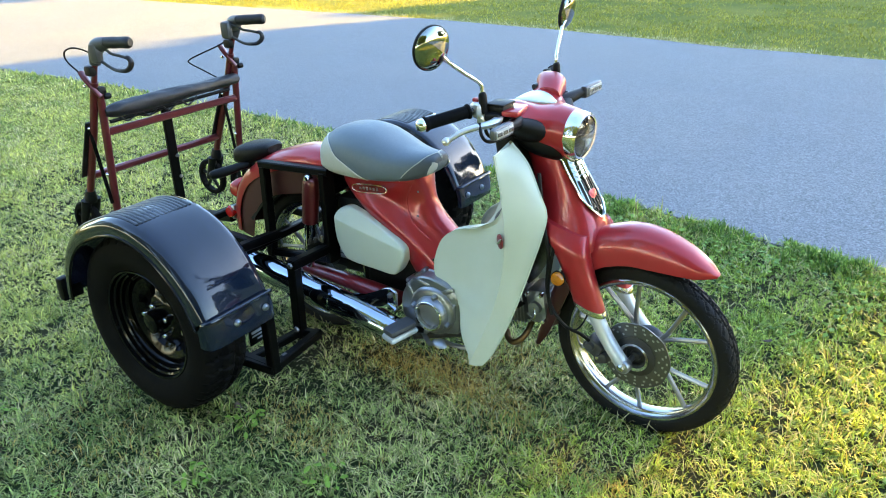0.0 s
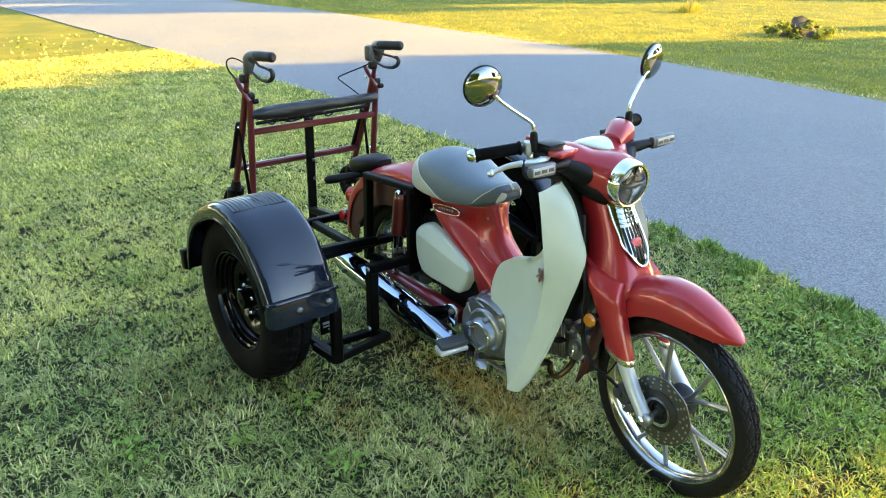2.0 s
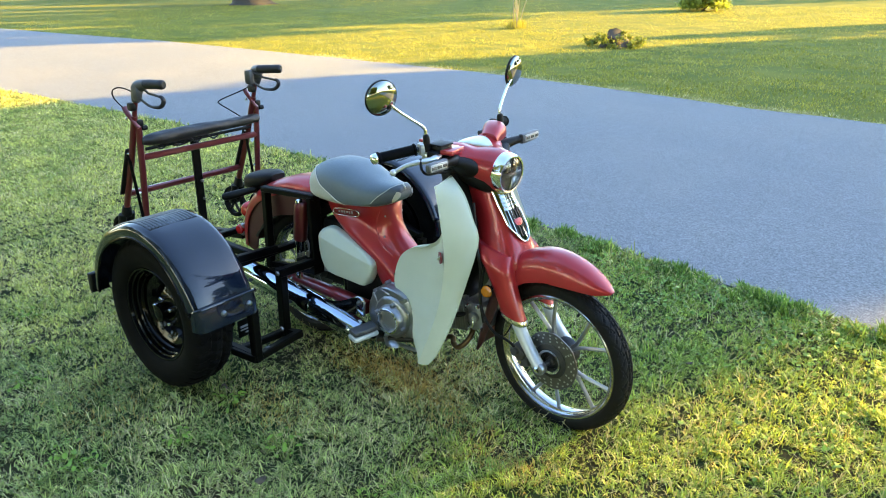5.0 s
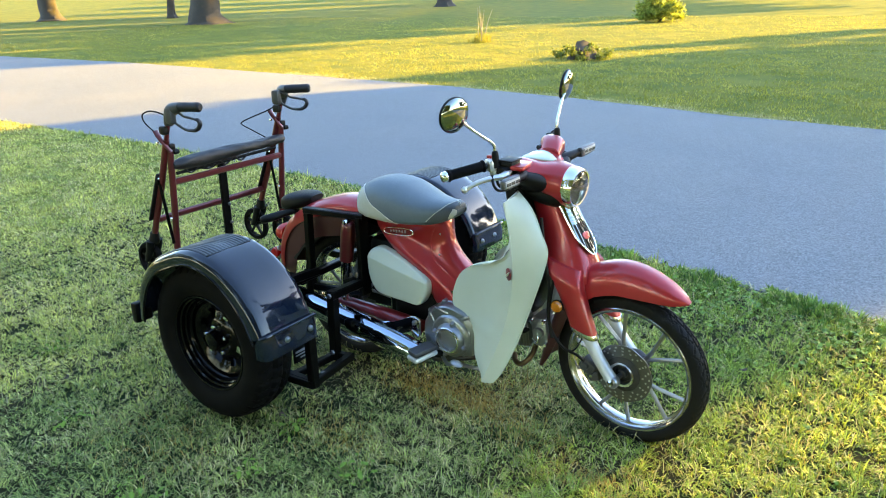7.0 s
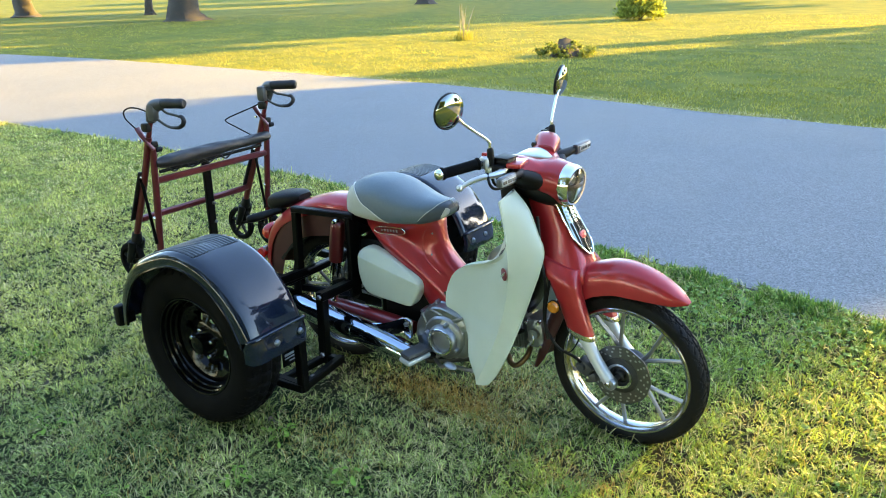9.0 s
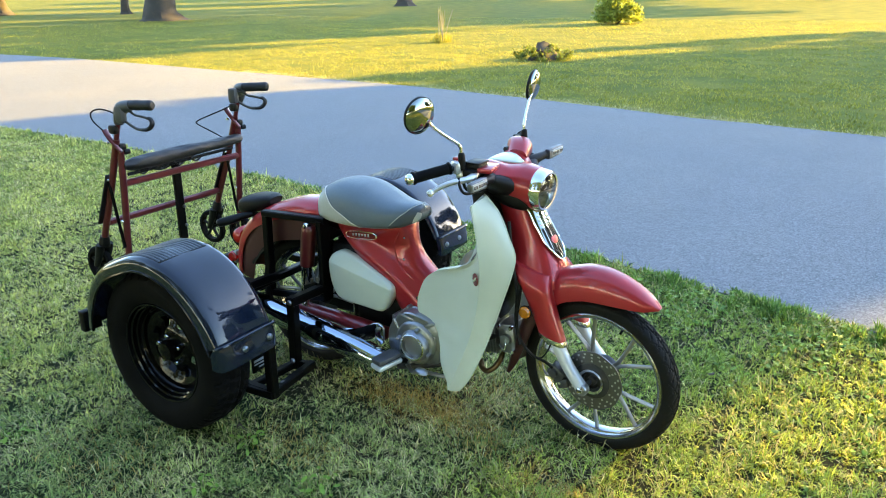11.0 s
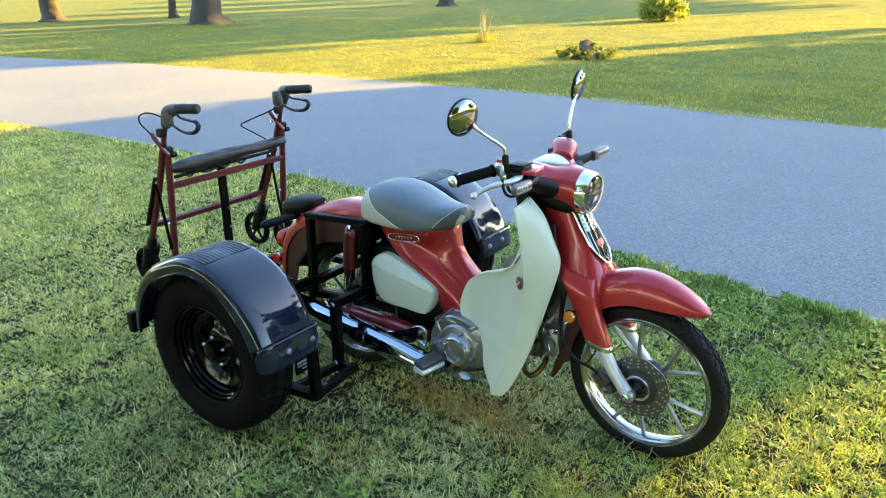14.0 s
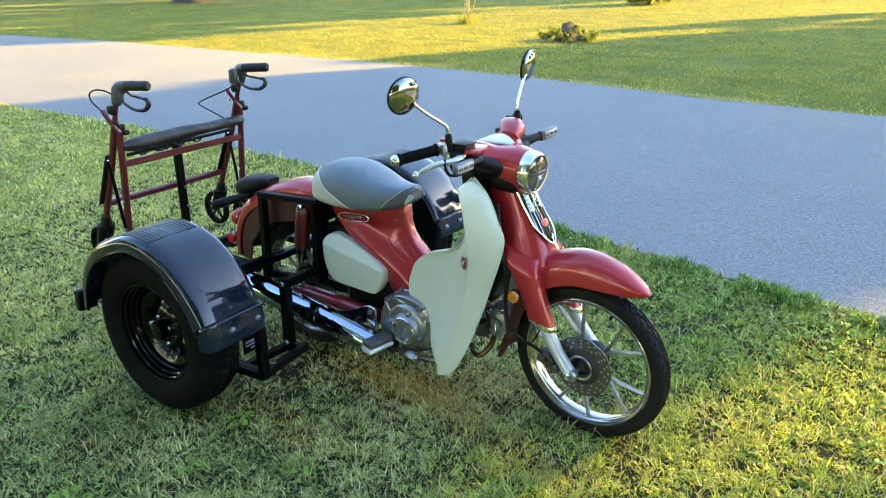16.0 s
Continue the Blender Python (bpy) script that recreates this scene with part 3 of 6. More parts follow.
    q = q[patchy(q, 1.2, 51) + rng.normal(0, 0.15, len(q)) > -0.05]
    blades("dry_edge_grass", np.c_[q, np.zeros(len(q))], rng.uniform(0.03, 0.07, len(q)), rng.uniform(0.006, 0.012, len(q)), CLIPPING, 1.2, "dry straw-coloured grass rim along the far driveway edge", rng)


build_grass()


# ---- trees ----
def leaf_cloud(rng, clumps, per, size):
    """Leaves as small bent quads, gathered in clumps (x, y, z, radius)."""
    v, flat = [], []
    for cx, cy, cz, r in clumps:
        d = rng.normal(0, 1, (per, 3))
        d /= np.linalg.norm(d, axis=1)[:, None]
        c = np.array([cx, cy, cz]) + d * (r * (0.3 + 1.05 * rng.uniform(0, 1, per) ** 1.5))[:, None] * np.array([1, 1, 0.8])
        s = rng.uniform(0.6, 1.3, per) * size
        u = rng.normal(0, 1, (per, 3))
        u /= np.linalg.norm(u, axis=1)[:, None]
        w = np.cross(u, d + rng.normal(0, 0.5, (per, 3)))
        w /= np.linalg.norm(w, axis=1)[:, None]
        u, w = u * s[:, None], w * s[:, None] * 0.6
        v.append(np.stack([c - u, c + w, c + u, c - w], 1))
    v = np.concatenate(v).reshape(-1, 3)
    return v, np.arange(len(v)), np.full(len(v) // 4, 4)


def tree(name, place, height, crown, base, girth, seed, label, leaf=0.16, per=260, clumps=26, lump=1.0):
    """A tapered, flared trunk with limbs, and a crown of clumps of leaves from base to height, crown wide."""
    rng = np.random.default_rng(seed)
    root = thing(name, label, "tree", (*place, 0))
    top = height * 0.8
    bend = rng.normal(0, 0.03, (7, 2)) * height * 0.25
    pts, rad = [], []
    for i, h in enumerate((-0.05, 0.15, 0.5, 1.4, top * 0.4, top * 0.7, top)):
        pts.append((bend[i][0] * min(1, h / 3), bend[i][1] * min(1, h / 3), h))
        rad.append(girth * (1.75, 1.35, 1.08, 0.95, 0.7, 0.4, 0.1)[i])
    trunk = tube(pts, rad, 14, 5)
    vv = []
    for p in trunk[0]:
        a = math.atan2(p[1], p[0])
        k = 1 + 0.12 * noise.noise((3 * math.cos(a), 3 * math.sin(a), p[2] * 0.6 + seed)) + 0.16 * max(0, 1 - p[2] / 0.6) * math.sin(5 * a + seed)
        vv.append((p[0] * k, p[1] * k, p[2]))
    part("trunk", (vv, trunk[1]), BARK, root)
    cl = []
    for i in range(clumps):
        k = (i + 0.5) / clumps
        h = base + (height - base) * (0.06 + 0.9 * k)
        wide = crown * math.sin(math.pi * (0.16 + 0.8 * k) ** 0.8) ** 0.7
        a = i * 2.39996 + rng.normal(0, 0.3)
        rr = wide * rng.uniform(0.45, 0.9)
        cl.append((rr * math.cos(a), rr * math.sin(a), h, lump * crown * rng.uniform(0.26, 0.42)))
    for i in range(0, clumps, max(1, clumps // 8)):
        x, y, z, r = cl[i]
        h0 = max(0.25 * height, z - 0.35 * math.hypot(x, y) - 0.3)
        h0 = min(h0, top * 0.9)
        part("limb", tube([(0, 0, h0), (x * 0.45, y * 0.45, h0 + (z - h0) * 0.35), (x, y, z)], [girth * 0.4, girth * 0.25, girth * 0.08], 8, 4), BARK, root)
    v, flat, sizes = leaf_cloud(rng, cl, per, leaf)
    me = fast_mesh("crown", v, flat, sizes)
    me.materials.append(LEAF)
    ob = new("crown", me)
    ob.parent = root
    ob["kind"] = "stuff"
    return root


def uv(u, v):
    """A place by its way towards the sun (u) and across it (v)."""
    c, s = math.cos(radians(SUN_AZIMUTH)), math.sin(radians(SUN_AZIMUTH))
    return (u * c - v * s, u * s + v * c)


# unseen trees, placed so that their shade lies over the bike and the driveway
tree("tree", uv(38, 1.9), 16.5, 3.1, 4.6, 0.28, 11, "unseen leafy shade tree with a dense rounded crown", 0.22, 290, 140, 0.52)
tree("tree", uv(40, 4.5), 16.0, 2.9, 4.6, 0.26, 12, "unseen leafy shade tree with a dense rounded crown", 0.22, 600, 46)
tree("tree", uv(37.5, 6.8), 10.7, 3.2, 4.6, 0.24, 13, "broad leafy shade tree standing out of view", 0.22, 280, 120, 0.55)
tree("tree", uv(44, 0.65), 17.5, 1.85, 5.4, 0.26, 14, "slim unseen shade tree standing behind others", 0.24, 280, 90, 0.6)
tree("tree", uv(38.5, -2.3), 17, 2.9, 10.23, 0.26, 15, "unseen tree whose high crown bounds the sun patch", 0.22, 290, 130, 0.52)
for i, (u, v, h) in enumerate([(38.5, -3.2, 8.4), (38, -6.0, 9.0)]):
    tree("tree", uv(u, v), h, 1.7, 1.5, 0.16, 30 + i, "small unseen bushy tree beneath taller ones", 0.2, 420, 34)
for i, (u, v, h) in enumerate([(40, -9.0, 17), (38, -14, 18), (40, -19.5, 18)]):
    tree("tree", uv(u, v), h, 3.6, 3.0, 0.28, 34 + i, "unseen leafy shade tree with a dense rounded crown", 0.26, 380, 40)
tree("tree", uv(41, -2.9), 14.3, 2.0, 7.6, 0.18, 51, "unseen thin-crowned tree added to dapple the sun patch", 0.18, 5, 36)
tree("tree", uv(39.5, 9.9), 9.7, 1.8, 3.4, 0.14, 53, "unseen young tree added to soften the edge of shade", 0.2, 90, 44, 0.65)
tree("tree", uv(43, 12.6), 8.9, 0.9, 5.5, 0.15, 52, "slim unseen tree added for a stripe of shade", 0.2, 60, 26)
# the old trees on the lawn
tree("tree", (-53.7, 28.1), 14, 5.5, 4.5, 0.62, 21, "old tree with a flared grey-brown trunk", 0.35, 160, 26)
tree("tree", (-45.7, 32.5), 9, 3.0, 3.5, 0.26, 22, "slender brown-trunked lawn tree", 0.3, 120, 20)
tree("tree", (-33.1, 25.5), 15, 6.0, 4.5, 0.78, 23, "old tree with a wide flared grey-brown trunk", 0.35, 160, 28)
tree("tree", (-34.2, 49.8), 13, 5.0, 4.5, 0.55, 24, "old tree far across the lawn", 0.35, 120, 24)
# unseen trees up-sun, added to lay bands of shade on the lawn
for i, (u, v, h, w) in enumerate([(55, 23.2, 20, 2.4), (56, 27.6, 20, 3.2), (58, 32.4, 20, 3.4), (60, 37.4, 20, 3.2), (64, 43, 20, 3.6), (70, 50, 21, 4.2), (72, 58, 21, 4.4), (74, 67, 21, 3.6), (78, 76, 22, 3.8), (80, 87, 22, 4.4), (84, 100, 22, 5.0)]):
    tree("tree", uv(u, v), h, w, h * (0.3 if i else 0.58), 0.35, 40 + i, "tall unseen tree added to shade the lawn in bands", 0.34, 120, 60, 0.65)
tree("tree", uv(55, 19.2), 18, 2.0, 13.9, 0.22, 39, "tall unseen tree added to dapple the lawn and driveway", 0.26, 60, 34, 0.8)
# trees all round, that the paint and chrome mirror
for i, (x, y, h) in enumerate([(25, -14, 19), (21, -19, 22), (12, -20, 24), (3, -21, 25), (-7, -22, 24), (-17, -25, 19), (-28, -21, 18), (-38, -15, 19), (-48, -6, 18)]):
    tree("tree", (x, y), h, h * 0.33, h * 0.08, 0.3, 60 + i, "leafy tree on the open lawn", 0.42, 300 if i < 3 else 150, 52 if i < 3 else 36)

# ---- the motorcycle ----
STEER_FOOT, STEER_AXIS, STEER = Vector((1.316, 0, 0)), Vector((-0.446, 0, 0.895)), -5.0
FRONT, REAR = (1.245, 0.0, 0.26), (-0.062, 0.0, 0.276)


def steered(v):
    m = Matrix.Translation(STEER_FOOT) @ Matrix.Rotation(radians(STEER), 4, STEER_AXIS) @ Matrix.Translation(-STEER_FOOT)
    return np.array([tuple(m @ Vector(p)) for p in v])


bike = thing("motorcycle", "red and cream step-through motorcycle with black outrigger wheels on a lawn", "motorcycle", (0, 0, 0.025))


def tyre_grooves(center_r):
    def spin(a, r, y):
        if r < center_r - 0.02:
            return r
        k = (a * 44 / math.pi + abs(y) * 95) % 2.0
        j = (a * 22 / math.pi - abs(y) * 60 + 0.6) % 2.0
        deep = 0.0045 if k < 0.34 or j < 0.2 or abs(abs(y) - 0.008) < 0.0015 else 0.0
        return r - deep
    return spin


def cycle_wheel(name, c, r_tyre, w, turn, first_spoke, disc):
    x0, y0, z0 = c
    hub = join(lathe([(0.0, -0.062), (0.016, -0.062), (0.018, -0.05), (0.036, -0.046), (0.04, -0.03), (0.034, -0.02), (0.034, 0.02), (0.042, 0.03), (0.05, 0.045), (0.05, 0.055), (0.018, 0.06), (0.0, 0.06)], c, seg=32))
    wheel = part(name, hub, DARK_METAL, bike, turn=turn)
    prof = [(r + 0.012, y) for r, y in [(0.229, -0.030), (0.225, -0.0325), (0.220, -0.0315), (0.2165, -0.026), (0.213, -0.021), (0.207, -0.018), (0.2045, -0.012), (0.2045, 0.012), (0.207, 0.018), (0.213, 0.021), (0.2165, 0.026), (0.220, 0.0315), (0.225, 0.0325), (0.229, 0.030), (0.222, 0.024), (0.212, 0.0), (0.222, -0.024)]]
    part("rim", lathe(prof, c, seg=96, closed=True), RIM_SILVER, wheel, "polished silver cast rim", turn=turn)
    h = r_tyre - 0.234
    arc = [(0.234, -w * 0.72), (0.234 + h * 0.2, -w * 0.95), (0.234 + h * 0.42, -w), (0.234 + h * 0.6, -w * 0.96)]
    arc += [(0.234 + h * (0.6 + 0.4 * math.cos(b)), -w * 0.97 * math.sin(b)) for b in np.linspace(1.35, 0, 14)]
    arc += [(r, -y) for r, y in arc[::-1][1:]]
    part("tyre", lathe(arc, c, seg=352, spin=tyre_grooves(r_tyre)), SLIM_RUBBER, wheel, "black grooved tyre", turn=turn, angle=25)
    for i in range(5):
        mid = first_spoke + 72 * i
        g = []
        for s in (-1, 1):
            a0, a1 = radians(mid + s * 4), radians(mid + s * 15.5)
            p0 = (x0 + 0.036 * math.cos(a0), y0, z0 + 0.036 * math.sin(a0))
            pm = (x0 + 0.10 * math.cos(radians(mid + s * 5)), y0, z0 + 0.10 * math.sin(radians(mid + s * 5)))
            p1 = (x0 + 0.219 * math.cos(a1), y0, z0 + 0.219 * math.sin(a1))
            g.append(tube([p0, pm, p1], [0.012, 0.0075, 0.0075], 8, 4, 1.0))
        part("spoke", join(*g), SILVER, wheel, turn=turn)
    if disc:
        n, out = 72, []
        radii = [0.062, 0.072, 0.079, 0.085, 0.091, 0.097, 0.103, 0.11]
        verts, faces = [], []
        for y in (-0.052, -0.056):
            for r in radii:
                for i in range(n):
                    wv = 0.0014 * math.cos(9 * 2 * math.pi * i / n) if r > 0.105 else 0
                    verts.append((x0 + (r + wv) * math.cos(2 * math.pi * i / n), y, z0 + (r + wv) * math.sin(2 * math.pi * i / n)))
        m = len(radii)
        for s in (0, 1):
            for j in range(m - 1):
                for i in range(n):
                    if (j == 5 and i % 3 == 0) or (j == 3 and i % 4 == 2) or (j == 1 and i % 6 == 0):
                        continue
                    a, b = s * m * n + j * n + i, s * m * n + j * n + (i + 1) % n
                    faces.append((a, b, b + n, a + n))
        for j in (0, m - 1):
            for i in range(n):
                a, b = j * n + i, j * n + (i + 1) % n
                faces.append((a, b, b + m * n, a + m * n))
        part("brake_disc", (verts, faces), STEEL, wheel, "drilled steel brake disc", smooth=False, turn=turn)
        # pale ring added so the holes look as if light came through
        part("hole_light_ring", lathe([(0.066, -0.0530), (0.106, -0.0530), (0.106, -0.0542), (0.066, -0.0542)], c, seg=48, closed=True), FORK_SILVER, wheel, turn=turn)
        part("disc_carrier", lathe([(0.03, -0.058), (0.05, -0.062), (0.066, -0.059), (0.066, -0.05), (0.03, -0.05)], c, seg=40, closed=True), DARK_METAL, wheel, turn=turn)
        part("hub_ring", lathe([(0.038, -0.066), (0.047, -0.068), (0.047, -0.058), (0.038, -0.058)], c, seg=32, closed=True), CHROME, wheel, turn=turn)
    else:
        part("sprocket", lathe([(0.03, 0.05), (0.085, 0.05), (0.09, 0.053), (0.085, 0.056), (0.03, 0.056)], c, seg=40), STEEL, wheel, turn=turn)
    return wheel


front_wheel = cycle_wheel("front_wheel", FRONT, 0.289, 0.037, steered, 39, True)
part("valve", tube([(1.325, 0, 0.455), (1.315, 0.003, 0.436)], 0.005, 8), BLACK, front_wheel, turn=steered)
cycle_wheel("rear_wheel", REAR, 0.294, 0.042, None, 20, False)


def half_tube(crest, halfs, depths, center, n=14, power=2.6, thick=0.004, lean=0.0):
    """A mudguard: an arch carried along a crest line in the xz plane, open towards center."""
    q = spline(np.c_[np.array(crest, float), np.array(halfs), np.array(depths)], 6)
    rows = []
    for x, z, hw, dp in q:
        inw = np.array([center[0] - x, center[1] - z])
        inw /= np.linalg.norm(inw)
        row = []
        for lay in (0.0, thick):
            side = []
            for a in np.linspace(-math.pi / 2, math.pi / 2, n):
                s, c = math.sin(a), math.cos(a)
                y = (hw - lay) * math.copysign(abs(s) ** (2 / power), s)
                d = lay + dp * (1 - abs(c) ** (2 / power)) if abs(c) > 1e-6 else dp
                side.append((x + inw[0] * d, y, z + inw[1] * d))
            row += side if not lay else side[::-1]
        rows.append(row)
    return rings(rows)


part("front_fender", half_tube([(1.035, 0.575), (1.068, 0.61), (1.112, 0.640), (1.198, 0.664), (1.282, 0.659), (1.364, 0.630), (1.42, 0.595), (1.452, 0.567)],
     [0.070, 0.071, 0.071, 0.071, 0.068, 0.058, 0.042, 0.012], [0.085, 0.098, 0.104, 0.104, 0.096, 0.072, 0.042, 0.008], (1.245, 0.24)), RED, bike, "glossy red front mudguard", turn=steered)
part("splash_flap", half_tube([(1.040, 0.56), (0.992, 0.50), (0.955, 0.42), (0.927, 0.33), (0.905, 0.25), (0.892, 0.195)],
     [0.082, 0.088, 0.09, 0.088, 0.084, 0.078], [0.06, 0.07, 0.07, 0.06, 0.05, 0.03], (1.245, 0.24)), DARK_RED, bike, "dark red plastic splash flap", turn=steered)

# fork, its covers and brake
cover = loft([(0.875, 0.905, 0.062, 0.053), (0.80, 0.932, 0.074, 0.057), (0.72, 0.967, 0.086, 0.065), (0.66, 0.993, 0.093, 0.079), (0.61, 1.015, 0.092, 0.096), (0.575, 1.030, 0.080, 0.10)],
             lambda z, x, hd, hw: oval((x, 0), hd, hw, z, 40, 2.9))
fork_cover = part("fork_cover", cover, RED, bike, "glossy red fork cover", turn=steered)
for s in (-1, 1):
    leg = loft([(0.645, 1.008, 0.062, 0.078, 0.038), (0.60, 1.028, 0.085, 0.068, 0.040), (0.55, 1.050, 0.088, 0.058, 0.036), (0.48, 1.080, 0.090, 0.052, 0.032), (0.412, 1.106, 0.090, 0.050, 0.030)],
               lambda z, x, y, hd, hw, s=s: [(p[0], p[1], p[2] - 0.25 * (p[0] - x)) for p in oval((x, s * y), hd, hw, z, 24, 2.6)])
    lg = part("fork_leg_cover", leg, RED, fork_cover, turn=steered)
    collar = loft([(0.415, 1.105, 0.052, 0.032), (0.400, 1.110, 0.052, 0.032), (0.392, 1.113, 0.046, 0.027)], lambda z, x, hd, hw, s=s: [(p[0], p[1], p[2] - 0.25 * (p[0] - x)) for p in oval((x, s * 0.09), hd, hw, z, 24, 2.6)], 2)
    part("chrome_collar", collar, CHROME, fork_cover, "chrome trim round the fork cover's foot", turn=steered)
    slider = part("fork_tube", tube([(1.108, s * 0.09, 0.42), (1.165, s * 0.092, 0.32), (1.222, s * 0.097, 0.250)], [0.023, 0.022, 0.022], 16, 4), FORK_SILVER, bike, "pale silver fork tube", turn=steered)
    part("axle_lug", join(lathe([(0, -0.016), (0.02, -0.016), (0.024, -0.01), (0.024, 0.01), (0.02, 0.016), (0, 0.016)], (1.228, s * 0.097, 0.243), seg=24)), SILVER, slider, turn=steered)
    part("axle_nut", lathe([(0, s * 0.014), (0.007, s * 0.014), (0.012, s * 0.01), (0.013, 0), (0.013, -0.004)], (1.228, s * 0.111, 0.246), seg=6), CHROME, slider, smooth=False, turn=steered)
part("axle", tube([(1.236, -0.1, 0.252), (1.245, 0.0, 0.26), (1.236, 0.1, 0.252)], 0.009, 10, 3), STEEL, bike, turn=steered)
cal = part("brake_caliper", join(block((1.118, -0.066, 0.262), (0.062, 0.048, 0.05), 0.01, Matrix.Rotation(radians(35), 4, "Y")), block((1.145, -0.070, 0.228), (0.045, 0.036, 0.034), 0.008, Matrix.Rotation(radians(-20), 4, "Y")),
     lathe([(0, -0.012), (0.014, -0.012), (0.017, 0), (0.017, 0.02)], (1.112, -0.088, 0.266), seg=20)), GREY_PLASTIC, bike, "grey cast brake caliper", turn=steered)
for dx, dz in ((-0.02, 0.03), (0.022, -0.026)):
    part("caliper_bolt", lathe([(0, -0.008), (0.006, -0.008), (0.007, 0.0), (0.007, 0.006)], (1.118 + dx, -0.09, 0.262 + dz), seg=6), CHROME, cal, smooth=False, turn=steered)
part("brake_hose", tube([(1.00, -0.115, 0.60), (0.985, -0.125, 0.48), (0.99, -0.125, 0.40), (1.035, -0.12, 0.335), (1.085, -0.105, 0.31), (1.108, -0.09, 0.285)], 0.0055, 8, 6), BLACK, bike, turn=steered)
part("sensor_cable", tube([(1.108, -0.088, 0.40), (1.098, -0.105, 0.36), (1.075, -0.11, 0.325), (1.045, -0.11, 0.32)], 0.003, 6, 6), BLACK, bike, turn=steered)

# badge plate on the fork cover
def front_x(z):
    return float(np.interp(z, [0.60, 0.66, 0.72, 0.80, 0.875], [1.112, 1.094, 1.062, 1.016, 0.977]))


def column_x(y, z):
    hd = float(np.interp(z, [0.61, 0.66, 0.72, 0.80, 0.875], [0.092, 0.093, 0.086, 0.074, 0.062]))
    hw = float(np.interp(z, [0.61, 0.66, 0.72, 0.80, 0.875], [0.096, 0.079, 0.065, 0.057, 0.053]))
    return front_x(z) - hd * (1 - max(0.0, 1 - (abs(y) / hw) ** 2.9) ** (1 / 2.9))


def badge_plate(half, z0, z1, off, n=14):
    rows = []
    for i in range(n + 1):
        z = z0 + (z1 - z0) * i / n
        w = half(i / n)
        rows.append([(column_x(y * w, z) + off, y * w, z) for y in np.linspace(-1, 1, 13)])
    return rings(rows, False, False)


badge = part("grille_badge", badge_plate(lambda k: 0.049 * min(1, (k + 0.02) * 3) ** 0.55, 0.668, 0.842, 0.004), MIRROR_CHROME, bike, "chrome shield badge with dark slots", turn=steered)
for y in (-0.033, -0.0198, -0.0066, 0.0066, 0.0198, 0.033):
    rows = []
    for z in np.linspace(0.680 + abs(y) * 0.7, 0.775, 8):
        rows.append([(column_x(y + d, z) + 0.0055, y + d, z) for d in (-0.0042, 0.0042)])
    part("slot", rings(rows, False, False), BLACK, badge, turn=steered)
em = [(0.023, 0.004), (0.016, 0.011), (-0.016, 0.011), (-0.023, 0.004), (-0.016, -0.009), (0.0, -0.013), (0.016, -0.009)]
part("emblem", rings([[(column_x(y * k, 0.732 + z * k) + d, y * k, 0.732 + z * k) for y, z in em] for k, d in ((0.95, 0.004), (0.95, 0.0065), (0.8, 0.0075), (0.3, 0.008))]), RED, badge, "small red emblem on the badge", turn=steered)
rim_line = [(0.0475 * min(1, (k + 0.02) * 3) ** 0.55, 0.668 + 0.174 * k) for k in np.linspace(0, 1, 12)]
for z in (0.786, 0.799, 0.812, 0.825):
    part("badge_rib", tube([(column_x(y, z) + 0.0055, y, z) for y in np.linspace(-0.042, 0.042, 9)], 0.0028, 8, 2), MIRROR_CHROME, badge, turn=steered)
part("badge_rim", tube([(column_x(w, z) + 0.006, -w, z) for w, z in rim_line[::-1]] + [(column_x(w, z) + 0.006, w, z) for w, z in rim_line], 0.0032, 8, 2), CHROME, badge, turn=steered)

# handlebar cowl and headlight
def cowl_ring(x, cz, hw, hz):
    """A ring of the cowl, whose top is hollowed for the meter cover behind the headlight."""
    hollow = 0.017 * min(1.0, max(0.0, (0.955 - x) / 0.06))
    return [(px, y, z - hollow * max(0.0, 1 - ((y - 0.015) / 0.085) ** 2) * (z > cz)) for px, y, z in upright(x, 0, cz, hw, hz, 60, 2.2)]


cowl = part("headlight_cowl", loft([(0.805, 0.986, 0.150, 0.010), (0.822, 0.982, 0.172, 0.022), (0.848, 0.971, 0.168, 0.034), (0.880, 0.954, 0.138, 0.047), (0.912, 0.936, 0.106, 0.058), (0.950, 0.917, 0.083, 0.067), (0.980, 0.907, 0.074, 0.072), (0.998, 0.903, 0.072, 0.072)],
            cowl_ring, 5), RED, bike, "glossy red headlight cowl", turn=steered)
part("bar_cover", loft([(0.085, 0.858, 0.975, 0.040, 0.030), (0.12, 0.842, 0.988, 0.046, 0.036), (0.155, 0.826, 0.993, 0.052, 0.040), (0.18, 0.816, 0.993, 0.050, 0.037), (0.197, 0.810, 0.992, 0.034, 0.024)],
     lambda y, cx, cz, hx, hz: across(y, cx, cz, hx, hz, 28, 2.5)), RED, cowl, turn=steered)
for s in (-1, 1):
    part("lower_cover", loft([(0.03, 0.875, 0.905, 0.075, 0.05), (0.085, 0.885, 0.925, 0.065, 0.038), (0.13, 0.88, 0.945, 0.04, 0.026), (0.16, 0.865, 0.96, 0.03, 0.02)],
         lambda y, cx, cz, hx, hz, s=s: across(s * y, cx, cz, hx, hz, 20, 2.3)), BLACK, cowl, "black plastic under-cover", turn=steered)
